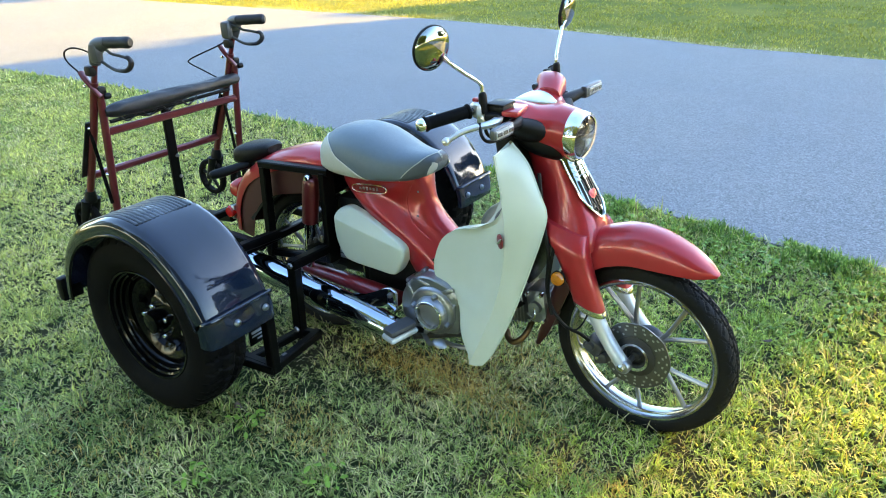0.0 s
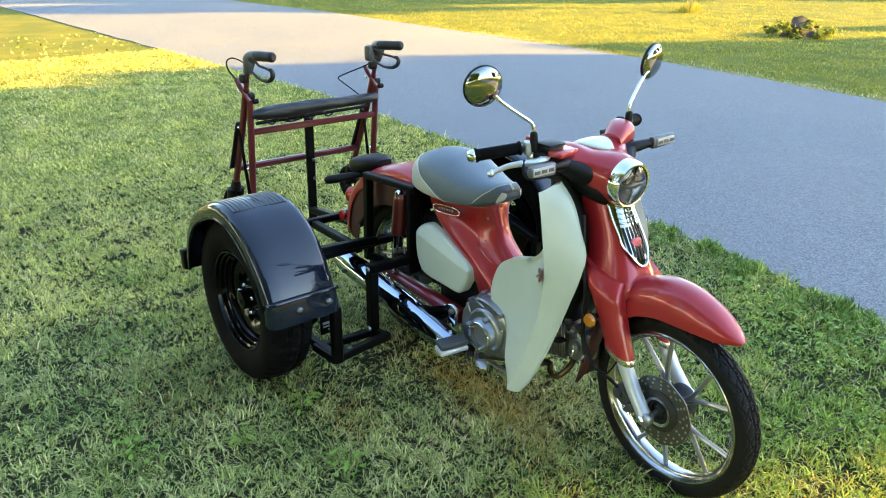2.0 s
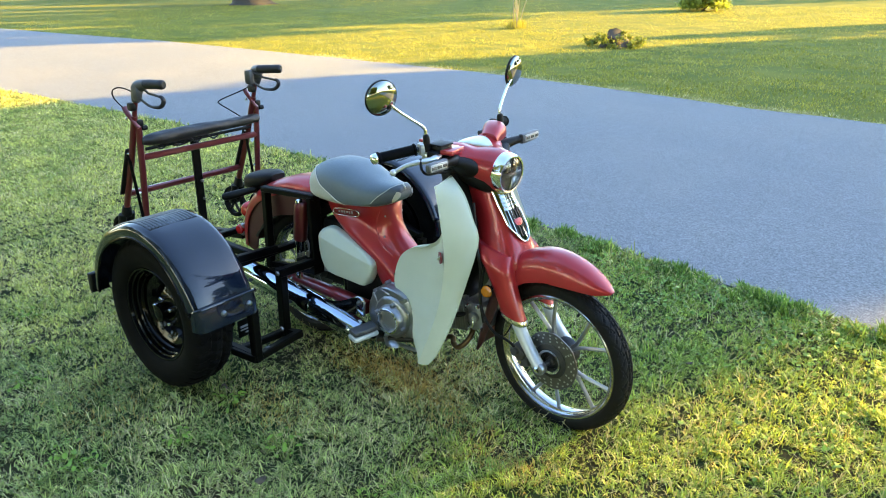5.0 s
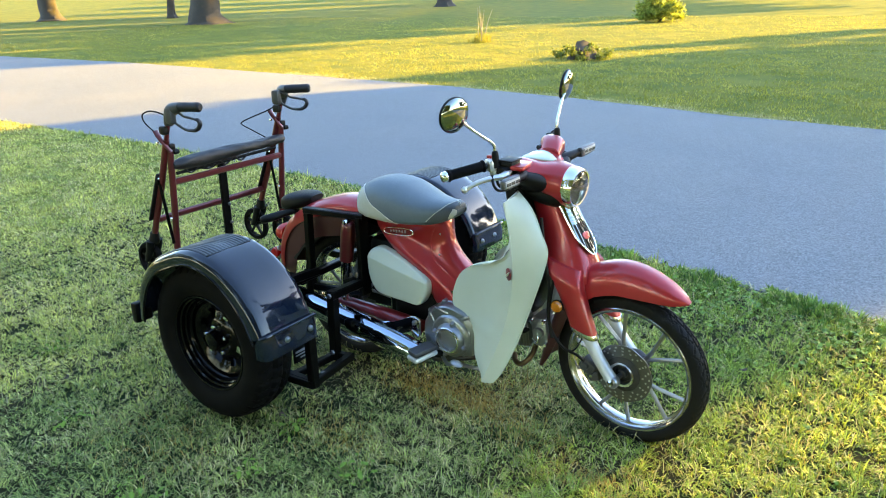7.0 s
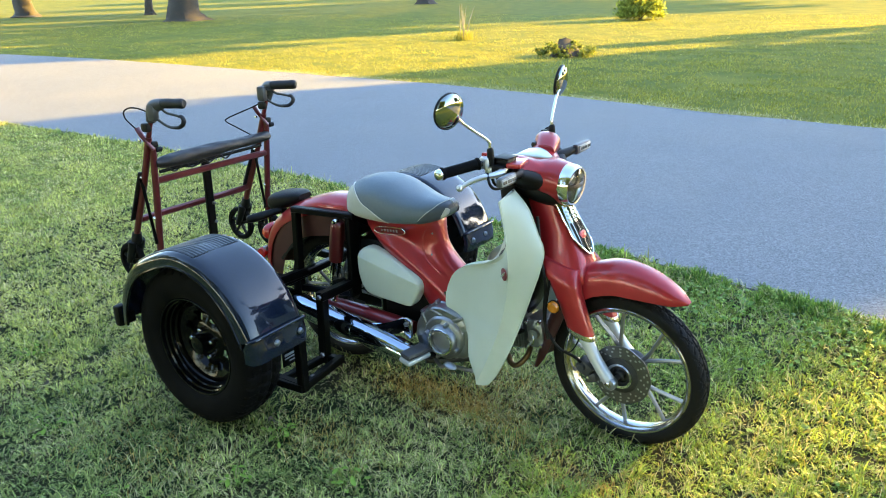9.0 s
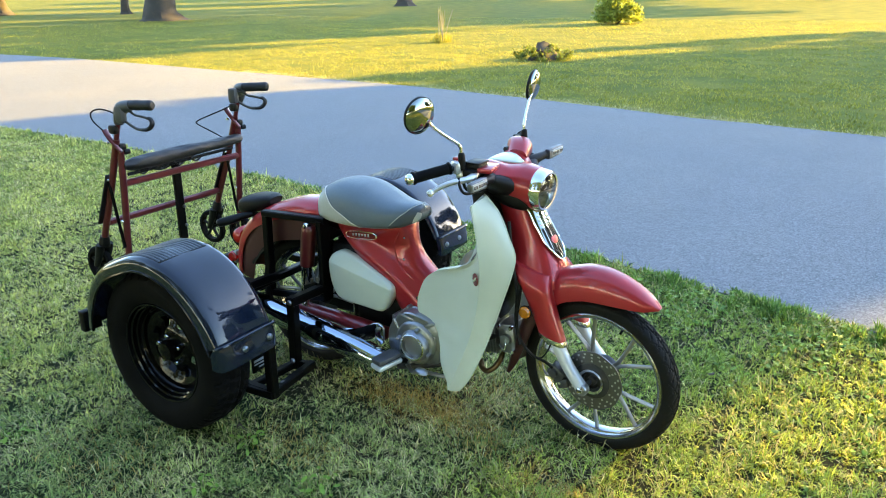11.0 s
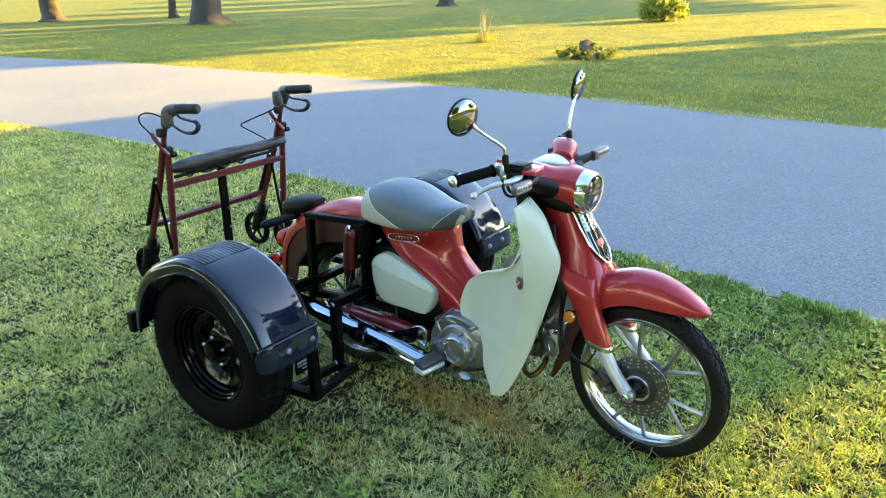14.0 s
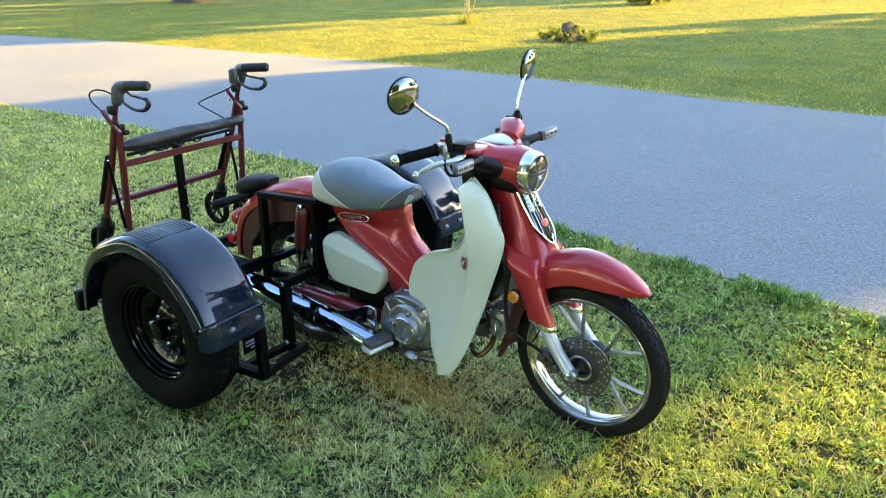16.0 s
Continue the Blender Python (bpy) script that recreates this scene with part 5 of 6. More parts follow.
# the lower flank is a darker, duller red than the guard above
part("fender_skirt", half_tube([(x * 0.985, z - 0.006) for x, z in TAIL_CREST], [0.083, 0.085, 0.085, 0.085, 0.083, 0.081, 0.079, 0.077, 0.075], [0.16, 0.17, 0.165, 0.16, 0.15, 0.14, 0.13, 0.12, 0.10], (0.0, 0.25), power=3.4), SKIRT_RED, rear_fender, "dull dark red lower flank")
part("inner_fender", half_tube([(0.09, 0.585), (-0.04, 0.605), (-0.18, 0.585), (-0.30, 0.52), (-0.385, 0.42)], [0.080] * 5, [0.04, 0.04, 0.045, 0.045, 0.04], (-0.06, 0.26)), BLACK, bike)
pad = part("rear_pad", loft([(-0.436, 0.656, 0.044, 0.022), (-0.420, 0.658, 0.070, 0.034), (-0.385, 0.664, 0.079, 0.040), (-0.335, 0.674, 0.077, 0.038), (-0.285, 0.686, 0.062, 0.028), (-0.255, 0.694, 0.038, 0.012)], lambda x, cz, hw, hz: upright(x, 0.0, cz, hw, hz, 28, 3)), BLACK, bike, "black vinyl pad on the rear rack")
for s in (-1, 1):
    part("pad_bracket", bar((-0.43, s * 0.05, 0.645), (-0.32, s * 0.05, 0.62), 0.02, 0.03), BLACK, bike)
for s in (-1, 1):
    rs = part("rear_signal", tube([(-0.345, s * 0.06, 0.632), (-0.375, s * 0.10, 0.625), (-0.40, s * 0.145, 0.616), (-0.425, s * 0.18, 0.610), (-0.432, s * 0.19, 0.608)], [0.013, 0.016, 0.019, 0.017, 0.008], 14, 4), BLACK, bike, "black rear turn signal stalk")
part("tail_light", loft([(-0.455, 0.50, 0.05, 0.035), (-0.48, 0.50, 0.055, 0.04), (-0.50, 0.497, 0.048, 0.034)], lambda x, cz, hw, hz: upright(x, 0, cz, hw, hz, 24, 2.6), 3), RED_LENS, bike, "red tail light")
refl = part("reflector_bracket", join(block((-0.465, -0.055, 0.415), (0.02, 0.05, 0.06), 0.006), bar((-0.46, -0.02, 0.43), (-0.40, -0.02, 0.47), 0.02, 0.012)), SILVER, bike, "pale metal plate bracket")
part("red_reflector", lathe([(0, -0.014), (0.02, -0.013), (0.024, -0.006), (0.024, 0.012)], (-0.478, -0.075, 0.416), seg=28), RED_LENS, refl, "round red reflector")

# rear suspension
for s in (-1, 1):
    part("swing_arm", tube([(0.39, s * 0.108, 0.252), (0.25, s * 0.108, 0.262), (0.10, s * 0.108, 0.272), (-0.09, s * 0.106, 0.280)], [0.034, 0.034, 0.030, 0.022], 16, 4, 0.85), ARM_RED, bike, "dark red swing arm")
    # sleeve in maroon, the kit's shadow put into its red
    sh = part("shock_absorber", tube([(0.037, s * 0.122, 0.655), (0.034, s * 0.122, 0.635), (0.020, s * 0.122, 0.545), (0.010, s * 0.122, 0.480)], [0.020, 0.030, 0.031, 0.030], 18, 4), WALKER_RED, bike, "red-sleeved shock absorber, darkened as in the kit's shadow")
    part("shock_body", tube([(0.011, s * 0.122, 0.485), (0.002, s * 0.122, 0.42), (-0.012, s * 0.122, 0.325), (-0.016, s * 0.122, 0.295)], [0.022, 0.022, 0.019, 0.014], 16, 3), CHROME, sh)
    part("shock_bolt", lathe([(0, s * 0.014), (0.009, s * 0.013), (0.013, s * 0.006), (0.013, -s * 0.01)], (0.037, s * 0.136, 0.657), seg=12), CHROME, sh)
    part("axle_nut", lathe([(0, s * 0.014), (0.012, s * 0.012), (0.014, 0), (0.014, -s * 0.02)], (REAR[0], s * 0.122, REAR[2]), seg=6), CHROME, bike, smooth=False)

# chain case on the far side, unseen; added to darken the gap behind the arm
case = part("chain_case", loft([(0.46, 0.255, 0.055, 0.020), (0.43, 0.258, 0.066, 0.026), (0.20, 0.268, 0.058, 0.026), (-0.05, 0.278, 0.070, 0.026), (-0.13, 0.280, 0.062, 0.024), (-0.15, 0.280, 0.045, 0.016)],
            lambda x, cz, hz, hw: upright(x, 0.072, cz, hw, hz, 28, 2.8)), BLACK, bike, "black chain case assumed to fill the dark gap")
for x in (0.36, 0.08, -0.1):
    part("case_bolt", lathe([(0, 0.006), (0.006, 0.005), (0.008, 0)], (x, 0.098, 0.30), seg=10), STEEL, case)

# engine and exhaust
engine = part("engine", join(block((0.57, 0, 0.27), (0.26, 0.22, 0.20), 0.03), block((0.70, 0, 0.30), (0.12, 0.16, 0.15), 0.025), block((0.50, 0, 0.17), (0.18, 0.16, 0.06), 0.02)), DARK_METAL, bike, "dark cast engine block")
cover_line = spline([(0.424, 0.268), (0.432, 0.309), (0.456, 0.348), (0.49, 0.380), (0.533, 0.396), (0.589, 0.389), (0.638, 0.372), (0.662, 0.345), (0.670, 0.298), (0.669, 0.235), (0.655, 0.198), (0.595, 0.190), (0.49, 0.177), (0.444, 0.198), (0.427, 0.233)], 4, True)


def stacked(outline, steps):
    """A casting: one outline shrunk towards its middle, step by step outwards (share, y)."""
    c = outline.mean(0)
    return rings([[(c[0] + (p[0] - c[0]) * k, y, c[1] + (p[1] - c[1]) * k) for p in outline] for k, y in steps])


cast_cover = part("clutch_cover", stacked(cover_line, [(1.0, -0.07), (1.0, -0.098), (1.04, -0.100), (1.04, -0.107), (1.0, -0.110), (0.985, -0.132), (0.95, -0.143), (0.90, -0.147), (0.5, -0.149)]), CAST, engine, "silver cast engine cover", angle=30)
part("cover_boss", lathe([(0.090, -0.140), (0.088, -0.152), (0.083, -0.158), (0.076, -0.161), (0.0, -0.161)], (0.563, 0, 0.272), seg=48), CAST, cast_cover, angle=30)
part("cover_ridge", join(*[block((x, -0.146, z), (l, 0.012, 0.016), 0.005, Matrix.Rotation(radians(a), 4, "Y")) for x, z, l, a in ((0.478, 0.318, 0.075, 62), (0.520, 0.368, 0.07, 12), (0.615, 0.352, 0.075, -28), (0.648, 0.285, 0.06, 90))]), CAST, cast_cover)
part("cover_ring", lathe([(0.046, -0.158), (0.046, -0.176), (0.048, -0.184), (0.055, -0.184), (0.061, -0.178), (0.066, -0.158)], (0.566, 0, 0.266), seg=48), CAST, cast_cover, "raised cup on the engine cover")
part("ring_lip", lathe([(0.0455, -0.180), (0.047, -0.1855), (0.052, -0.1862), (0.054, -0.184)], (0.566, 0, 0.266), seg=48), CHROME, cast_cover, "bright chrome lip")
part("cover_disc", lathe([(0.0, -0.170), (0.030, -0.169), (0.040, -0.167), (0.046, -0.164)], (0.566, 0, 0.266), seg=32), SILVER, cast_cover)
for a in (-20, 75, 165, 255):
    part("cover_lug", lathe([(0, -0.180), (0.006, -0.179), (0.009, -0.172), (0.011, -0.150)], (0.566 + 0.071 * math.cos(radians(a)), 0, 0.266 + 0.071 * math.sin(radians(a))), seg=12), CAST, cast_cover)
for a in (35, 155, 275):
    part("ring_bolt", lathe([(0, -0.188), (0.005, -0.187), (0.007, -0.180), (0.007, -0.165)], (0.566 + 0.049 * math.cos(radians(a)), 0, 0.266 + 0.049 * math.sin(radians(a))), seg=10), CHROME, cast_cover)
for x, z in ((0.444, 0.345), (0.512, 0.396), (0.607, 0.388), (0.672, 0.33), (0.670, 0.222), (0.60, 0.186), (0.47, 0.182)):
    part("cover_bolt", lathe([(0, -0.126), (0.0065, -0.125), (0.009, -0.118), (0.009, -0.08)], (x, 0, z), seg=12), CAST, cast_cover)
barrel = Matrix.Translation((0.745, -0.01, 0.315)) @ Matrix.Rotation(radians(-8), 4, "Y")
cylinder = part("cylinder", moved(join(block((0.06, 0, 0), (0.13, 0.088, 0.09), 0.012), block((0.165, 0, 0), (0.07, 0.115, 0.118), 0.016), block((0.21, 0.0, 0.0), (0.03, 0.085, 0.085), 0.01), lathe([(0, -0.07), (0.02, -0.07), (0.022, -0.06), (0.022, 0)], (0.165, 0, 0.0), "y", 20)), barrel), CAST, bike, "finned silver cylinder", angle=30)
for i in range(11):
    part("fin", moved(block((0.012 * i, 0, 0), (0.0045, 0.124, 0.124), 0.002, seg=1), barrel), SILVER, cylinder)
for dx, dz in ((0.14, 0.045), (0.19, 0.045), (0.14, -0.045), (0.19, -0.045)):
    part("head_bolt", moved(lathe([(0, -0.070), (0.006, -0.069), (0.0085, -0.062), (0.0085, -0.05)], (dx, 0, dz), seg=10), barrel), CHROME, cylinder)
part("inlet_pipe", tube([(0.84, -0.035, 0.385), (0.855, -0.055, 0.41), (0.848, -0.062, 0.44), (0.82, -0.05, 0.46)], [0.016, 0.017, 0.016, 0.015], 14, 5), CAST, engine)
part("sensor_lead", tube([(0.90, -0.07, 0.35), (0.915, -0.085, 0.325), (0.905, -0.08, 0.30), (0.88, -0.07, 0.31)], 0.0035, 8, 5), CHROME, engine)
part("spark_cap", tube([(0.86, -0.065, 0.34), (0.85, -0.10, 0.345), (0.82, -0.11, 0.37)], [0.009, 0.010, 0.005], 8, 4), BLACK, engine)
part("exhaust_header", tube([(0.872, -0.02, 0.262), (0.874, -0.048, 0.236), (0.858, -0.068, 0.207), (0.832, -0.074, 0.190), (0.808, -0.068, 0.199), (0.795, -0.055, 0.214), (0.74, -0.04, 0.195)], 0.0105, 12, 6), BRONZE, bike, "heat-tinted exhaust header")
part("exhaust_link", tube([(0.75, -0.045, 0.195), (0.66, -0.04, 0.165), (0.56, -0.09, 0.15), (0.49, -0.17, 0.165)], 0.014, 12, 6), DARK_METAL, bike)
muff = part("muffler", tube([(0.485, -0.185, 0.170), (0.42, -0.192, 0.188), (0.30, -0.197, 0.213), (0.16, -0.2, 0.235), (0.0, -0.2, 0.258), (-0.20, -0.2, 0.285), (-0.30, -0.2, 0.300), (-0.325, -0.2, 0.303), (-0.33, -0.2, 0.304)], [0.026, 0.040, 0.047, 0.049, 0.049, 0.048, 0.044, 0.03, 0.012], 24, 5), EXHAUST_CHROME, bike, "chrome exhaust silencer")
for i, (x0, x1) in enumerate(((0.24, 0.47), (-0.27, 0.17))):
    rows = []
    for k in np.linspace(0, 1, 12):
        x = x0 + (x1 - x0) * k
        cz = np.interp(x, [-0.3, 0, 0.16, 0.3, 0.42, 0.485], [0.3, 0.258, 0.235, 0.213, 0.188, 0.17])
        rr = np.interp(x, [-0.3, -0.2, 0.0, 0.16, 0.3, 0.42, 0.485], [0.044, 0.048, 0.049, 0.049, 0.047, 0.040, 0.026]) + 0.005
        span = 0.95 if 0 < k < 1 else 0.8
        rows.append([(x, -0.199 - rr * math.cos(a), cz + rr * math.sin(a)) for a in np.linspace(-span * 0.8, span * 1.15, 12)])
    hs = part("heat_shield", thicken(rows, 0.003), EXHAUST_CHROME, muff, "chrome heat shield")
    for x in ((0.30,) if i == 0 else (-0.2, 0.06)):
        cz = np.interp(x, [-0.3, 0, 0.16, 0.3, 0.42], [0.3, 0.258, 0.235, 0.213, 0.188])
        part("shield_bolt", lathe([(0, -0.007), (0.006, -0.007), (0.009, 0.0), (0.009, 0.01)], (x, -0.254 if i else -0.244, cz - 0.008), seg=12), DARK_METAL, muff)
guard = [(0.150, -0.192, 0.262), (0.22, -0.190, 0.266), (0.30, -0.184, 0.280), (0.345, -0.176, 0.298), (0.392, -0.168, 0.315)]
guard_rows = [[(x, y, z + 0.004), (x + 0.004, y - 0.014, z - 0.004 - 0.02 * i / 4), (x + 0.006, y - 0.020, z - 0.012 - 0.05 * i / 4)] for i, (x, y, z) in enumerate(guard)]
guard_plate = part("silencer_guard", thicken(guard_rows, 0.003), EXHAUST_CHROME, bike, "folded chrome guard over the silencer's mount")
part("exhaust_bracket", plate([(0.375, 0.318), (0.398, 0.322), (0.420, 0.312), (0.424, 0.298), (0.420, 0.242), (0.410, 0.232), (0.385, 0.258), (0.33, 0.292)], 0.010, -0.158), CHROME, guard_plate, "chrome silencer bracket")
part("bracket_bolt", lathe([(0, -0.020), (0.007, -0.019), (0.010, -0.012), (0.010, 0)], (0.398, -0.160, 0.296), seg=12), STEEL, guard_plate)
part("center_stand", tube([(0.15, -0.13, 0.17), (0.10, -0.16, 0.165), (0.06, -0.17, 0.18), (0.03, -0.16, 0.205)], 0.011, 10, 5), CHROME, bike)
for s in (-1, 1):
    peg = part("foot_peg", block((0.490, s * 0.242, 0.232), (0.062, 0.108, 0.026), 0.012, Matrix.Rotation(radians(s * 18), 4, "Z") @ Matrix.Rotation(radians(-s * 5), 4, "X")), GREY_PLASTIC, bike, "grey rubber foot peg over a bright plate")
    part("peg_plate", block((0.490, s * 0.243, 0.210), (0.066, 0.112, 0.022), 0.010, Matrix.Rotation(radians(s * 18), 4, "Z") @ Matrix.Rotation(radians(-s * 5), 4, "X")), FORK_SILVER, peg)
    part("peg_arm", tube([(0.515, s * 0.19, 0.205), (0.53, s * 0.12, 0.175), (0.54, 0, 0.165)], 0.012, 10, 4), BLACK, peg)
pedal = part("brake_pedal", join(tube([(0.52, -0.15, 0.17), (0.58, -0.2, 0.175), (0.62, -0.225, 0.200), (0.64, -0.235, 0.212)], 0.008, 10, 4), ), SILVER, bike, "bright brake pedal arm")
part("pedal_pad", moved(dome((0, 0, 0), (0, 0, 1), 0.032, 0.014, 24, 5, 0.62), Matrix.Translation((0.648, -0.24, 0.212)) @ Matrix.Rotation(radians(-20), 4, "Z")), SILVER, pedal)
part("stop_bar", tube([(0.56, -0.12, 0.14), (0.70, -0.14, 0.16), (0.76, -0.10, 0.19)], 0.008, 8, 4), SILVER, bike)
part("side_reflector", lathe([(0, -0.012), (0.017, -0.011), (0.0215, -0.005), (0.0215, 0.003)], (1.026, -0.142, 0.501), seg=28), ORANGE, bike, "round amber reflector", turn=steered)
part("reflector_stay", join(lathe([(0, 0), (0.024, 0), (0.024, 0.006), (0, 0.008)], (1.026, -0.140, 0.501), seg=20), bar((1.02, -0.136, 0.50), (1.03, -0.09, 0.51), 0.02, 0.01)), BLACK, bike, turn=steered)
part("wiring", tube([(0.93, -0.10, 0.80), (0.955, -0.118, 0.66), (0.975, -0.12, 0.56), (0.97, -0.115, 0.45), (0.99, -0.12, 0.36)], 0.006, 8, 5), BLACK, bike)

# ---- outrigger kit: frame, fenders, wheels ----
HUB = (-0.14, 0.70, 0.314)
for s in (-1, 1):
    Y = lambda g, s=s: flipped_side(g, s)
    tubes = [
        ((-0.212, -0.122, 0.672), (0.118, -0.110, 0.684), 0.034, 0.026), ((-0.200, -0.118, 0.672), (-0.215, -0.118, 0.30), 0.036, 0.030), ((0.096, -0.108, 0.680), (0.098, -0.112, 0.34), 0.062, 0.022),
        ((0.090, -0.09, 0.394), (0.094, -0.325, 0.404), 0.036, 0.036), ((0.092, -0.308, 0.420), (0.074, -0.300, 0.108), 0.038, 0.038), ((0.055, -0.297, 0.122), (0.152, -0.283, 0.122), 0.03, 0.03), ((0.137, -0.272, 0.124), (0.163, -0.535, 0.120), 0.032, 0.032), ((0.17, -0.53, 0.118), (0.03, -0.537, 0.118), 0.03, 0.03), ((0.045, -0.54, 0.118), (0.066, -0.28, 0.118), 0.03, 0.03),
        ((0.160, -0.519, 0.105), (0.160, -0.519, 0.33), 0.036, 0.036), ((-0.193, -0.10, 0.385), (-0.21, -0.56, 0.405), 0.034, 0.034),
        ((-0.21, -0.535, 0.42), (0.150, -0.525, 0.34), 0.032, 0.032), ((-0.14, -0.515, 0.335), (-0.14, -0.515, 0.12), 0.034, 0.034), ((-0.14, -0.52, 0.118), (0.150, -0.52, 0.118), 0.032, 0.032),
        ((-0.193, -0.12, 0.315), (0.085, -0.115, 0.345), 0.028, 0.028), ((-0.14, -0.50, 0.314), (-0.14, -0.66, 0.314), 0.05, 0.05),
    ]
    for a, b, w, h in tubes:
        part("kit_tube", Y(bar(a, b, w, h)), SATIN, bike, smooth=False)
    for p in ((0.094, -0.312, 0.404), (0.079, -0.306, 0.145), (0.15, -0.45, 0.128), (-0.205, -0.12, 0.372)):
        part("kit_bolt", Y(lathe([(0, -0.022), (0.009, -0.022), (0.012, -0.014), (0.012, 0.0)], p, seg=6)), STEEL, bike, smooth=False)
    part("hub_plate", Y(plate([(-0.235, 0.16), (-0.235, 0.40), (-0.18, 0.43), (0.02, 0.40), (0.10, 0.36), (0.06, 0.24), (-0.03, 0.16)], 0.010, -0.538)), SATIN, bike, "black steel plate that carries the wheel's hub", smooth=False)
    clamp = part("clamp", Y(join(block((0.052, -0.135, 0.402), (0.085, 0.045, 0.030), 0.007, Matrix.Rotation(radians(-22), 4, "Y")), block((0.045, -0.135, 0.372), (0.075, 0.04, 0.022), 0.006, Matrix.Rotation(radians(-22), 4, "Y")))), SATIN, bike, "black clamp on the swing arm")
    for dx, dz in ((-0.028, -0.010), (0.0, 0.002), (0.03, 0.014)):
        part("clamp_bolt", Y(tube([(0.052 + dx, -0.148, 0.352 + dz), (0.052 + dx, -0.148, 0.425 + dz), (0.052 + dx, -0.148, 0.434 + dz)], [0.008, 0.008, 0.005], 10, 2)), STEEL, clamp)
    # wheel; the ground falls a little towards the driveway
    Y = lambda g, s=s: flipped_side(g, s) if s < 0 else moved(mirrored(g), Matrix.Translation((0, 0.01, -0.012)))
    cx, cz = HUB[0], HUB[2]
    def tread(a, r, y):
        if r < 0.298:
            return r
        k = (a * 40 / math.pi + abs(y + 0.69) * 30) % 2
        return r - (0.010 if k < 0.34 or abs(abs(y + 0.69) - 0.03) < 0.004 else 0)
    arc = [(0.19, -0.755), (0.205, -0.768), (0.235, -0.778), (0.265, -0.778), (0.288, -0.772), (0.302, -0.762), (0.309, -0.748), (0.312, -0.735), (0.314, -0.724), (0.314, -0.716), (0.315, -0.70), (0.315, -0.69)]
    arc += [(r, -1.38 - y) for r, y in arc[::-1][1:]]
    wheel = part("outrigger_wheel", Y(join(lathe([(0.0, -0.752), (0.012, -0.752), (0.034, -0.746), (0.036, -0.738), (0.036, -0.70), (0.05, -0.695), (0.05, -0.62), (0.0, -0.62)], (cx, 0, cz), seg=32))), RIM_BLACK, bike, "black outrigger wheel")
    part("tyre", Y(lathe(arc, (cx, 0, cz), seg=240, spin=tread)), RUBBER, wheel, "wide black car tyre", angle=25)
    part("rim", Y(lathe([(0.196, -0.757), (0.192, -0.762), (0.186, -0.760), (0.183, -0.748), (0.177, -0.744), (0.175, -0.730), (0.170, -0.726), (0.168, -0.712), (0.162, -0.706), (0.160, -0.66), (0.15, -0.62), (0.15, -0.60), (0.196, -0.60), (0.19, -0.68)], (cx, 0, cz), seg=72, closed=True)), RIM_BLACK, wheel, "glossy black steel rim")
    dish, nseg = [], 80
    prof = [(0.168, -0.690), (0.158, -0.700), (0.145, -0.704), (0.122, -0.695), (0.105, -0.685), (0.085, -0.692), (0.070, -0.702), (0.036, -0.704)]
    dv, df = lathe(prof, (cx, 0, cz), seg=nseg)
    m = len(prof)
    keep = []
    for q in df:
        i, j = q[0] // m, min(x % m for x in q)
        if j in (3, 4) and (i % 10) in (3, 4, 5, 6):
            continue
        keep.append(q)
    part("wheel_disc", Y((dv, keep)), RIM_BLACK, wheel, "black pressed wheel disc with windows")
    for i in range(5):
        a = radians(72 * i + 20)
        part("lug_nut", Y(lathe([(0, -0.026), (0.006, -0.026), (0.010, -0.02), (0.0105, 0), (0.0105, 0.006)], (cx + 0.056 * math.cos(a), -0.704, cz + 0.056 * math.sin(a)), seg=12)), CHROME, wheel)
    part("valve", Y(tube([(cx - 0.05, -0.715, cz + 0.155), (cx - 0.048, -0.742, cz + 0.15)], 0.005, 8)), BLACK, wheel)
    pitch = Matrix.Translation((0.24, 0, 0.40)) @ Matrix.Rotation(radians(-0.4), 4, "Y") @ Matrix.Translation((-0.24, 0, -0.40))
    Y = lambda g, s=s, old=Y, pitch=pitch: old(g) if s < 0 else moved(old(g), pitch)
    # fender
    def fender_rows():
        rows = []
        path = [(0.232, 0.355), (0.232, 0.40), (0.230, 0.445)]
        for a in np.linspace(18, 176, 40):
            flat = 0.375 - 0.012 * math.exp(-((a - 112) / 16) ** 2)
            path.append((cx + flat * math.cos(radians(a)), cz + 0.012 + flat * math.sin(radians(a))))
        p = np.array(path)
        t = np.gradient(p, axis=0)
        t /= np.linalg.norm(t, axis=1)[:, None]
        inw = np.stack([-t[:, 1], t[:, 0]], 1)
        for i, (q, w) in enumerate(zip(p, inw)):
            step = 0.014 if i < 2 else 0.0
            row = []
            for y, d in ((-0.806, 0.052), (-0.806, 0.030), (-0.803, 0.016), (-0.793, 0.006), (-0.778, 0.001), (-0.74, 0.0), (-0.68, -0.002), (-0.62, 0.0), (-0.572, 0.0), (-0.558, 0.002), (-0.548, 0.010), (-0.546, 0.024)):
                row.append((q[0] + w[0] * d + step * 0.6, y, q[1] + w[1] * d))
            rows.append(row)
        return rows
    fr = fender_rows()
    p = np.array(fr)
    du, dw = np.gradient(p, axis=0), np.gradient(p, axis=1)
    nn = np.cross(du, dw)
    nn /= np.linalg.norm(nn, axis=2)[:, :, None] + 1e-9
    cc = np.array([cx, -0.68, cz])
    nn[((p - cc) * nn).sum(2) > 0] *= -1
    back = p + nn * 0.006
    fender = part("outrigger_fender", Y(rings([list(a) + list(b[::-1]) for a, b in zip(p, back)])), GEL, bike, "glossy black moulded fender", angle=50)
    part("fender_bead", Y(tube([r[0] for r in fr[2:]], 0.005, 8, 1)), RIM_BLACK, fender)
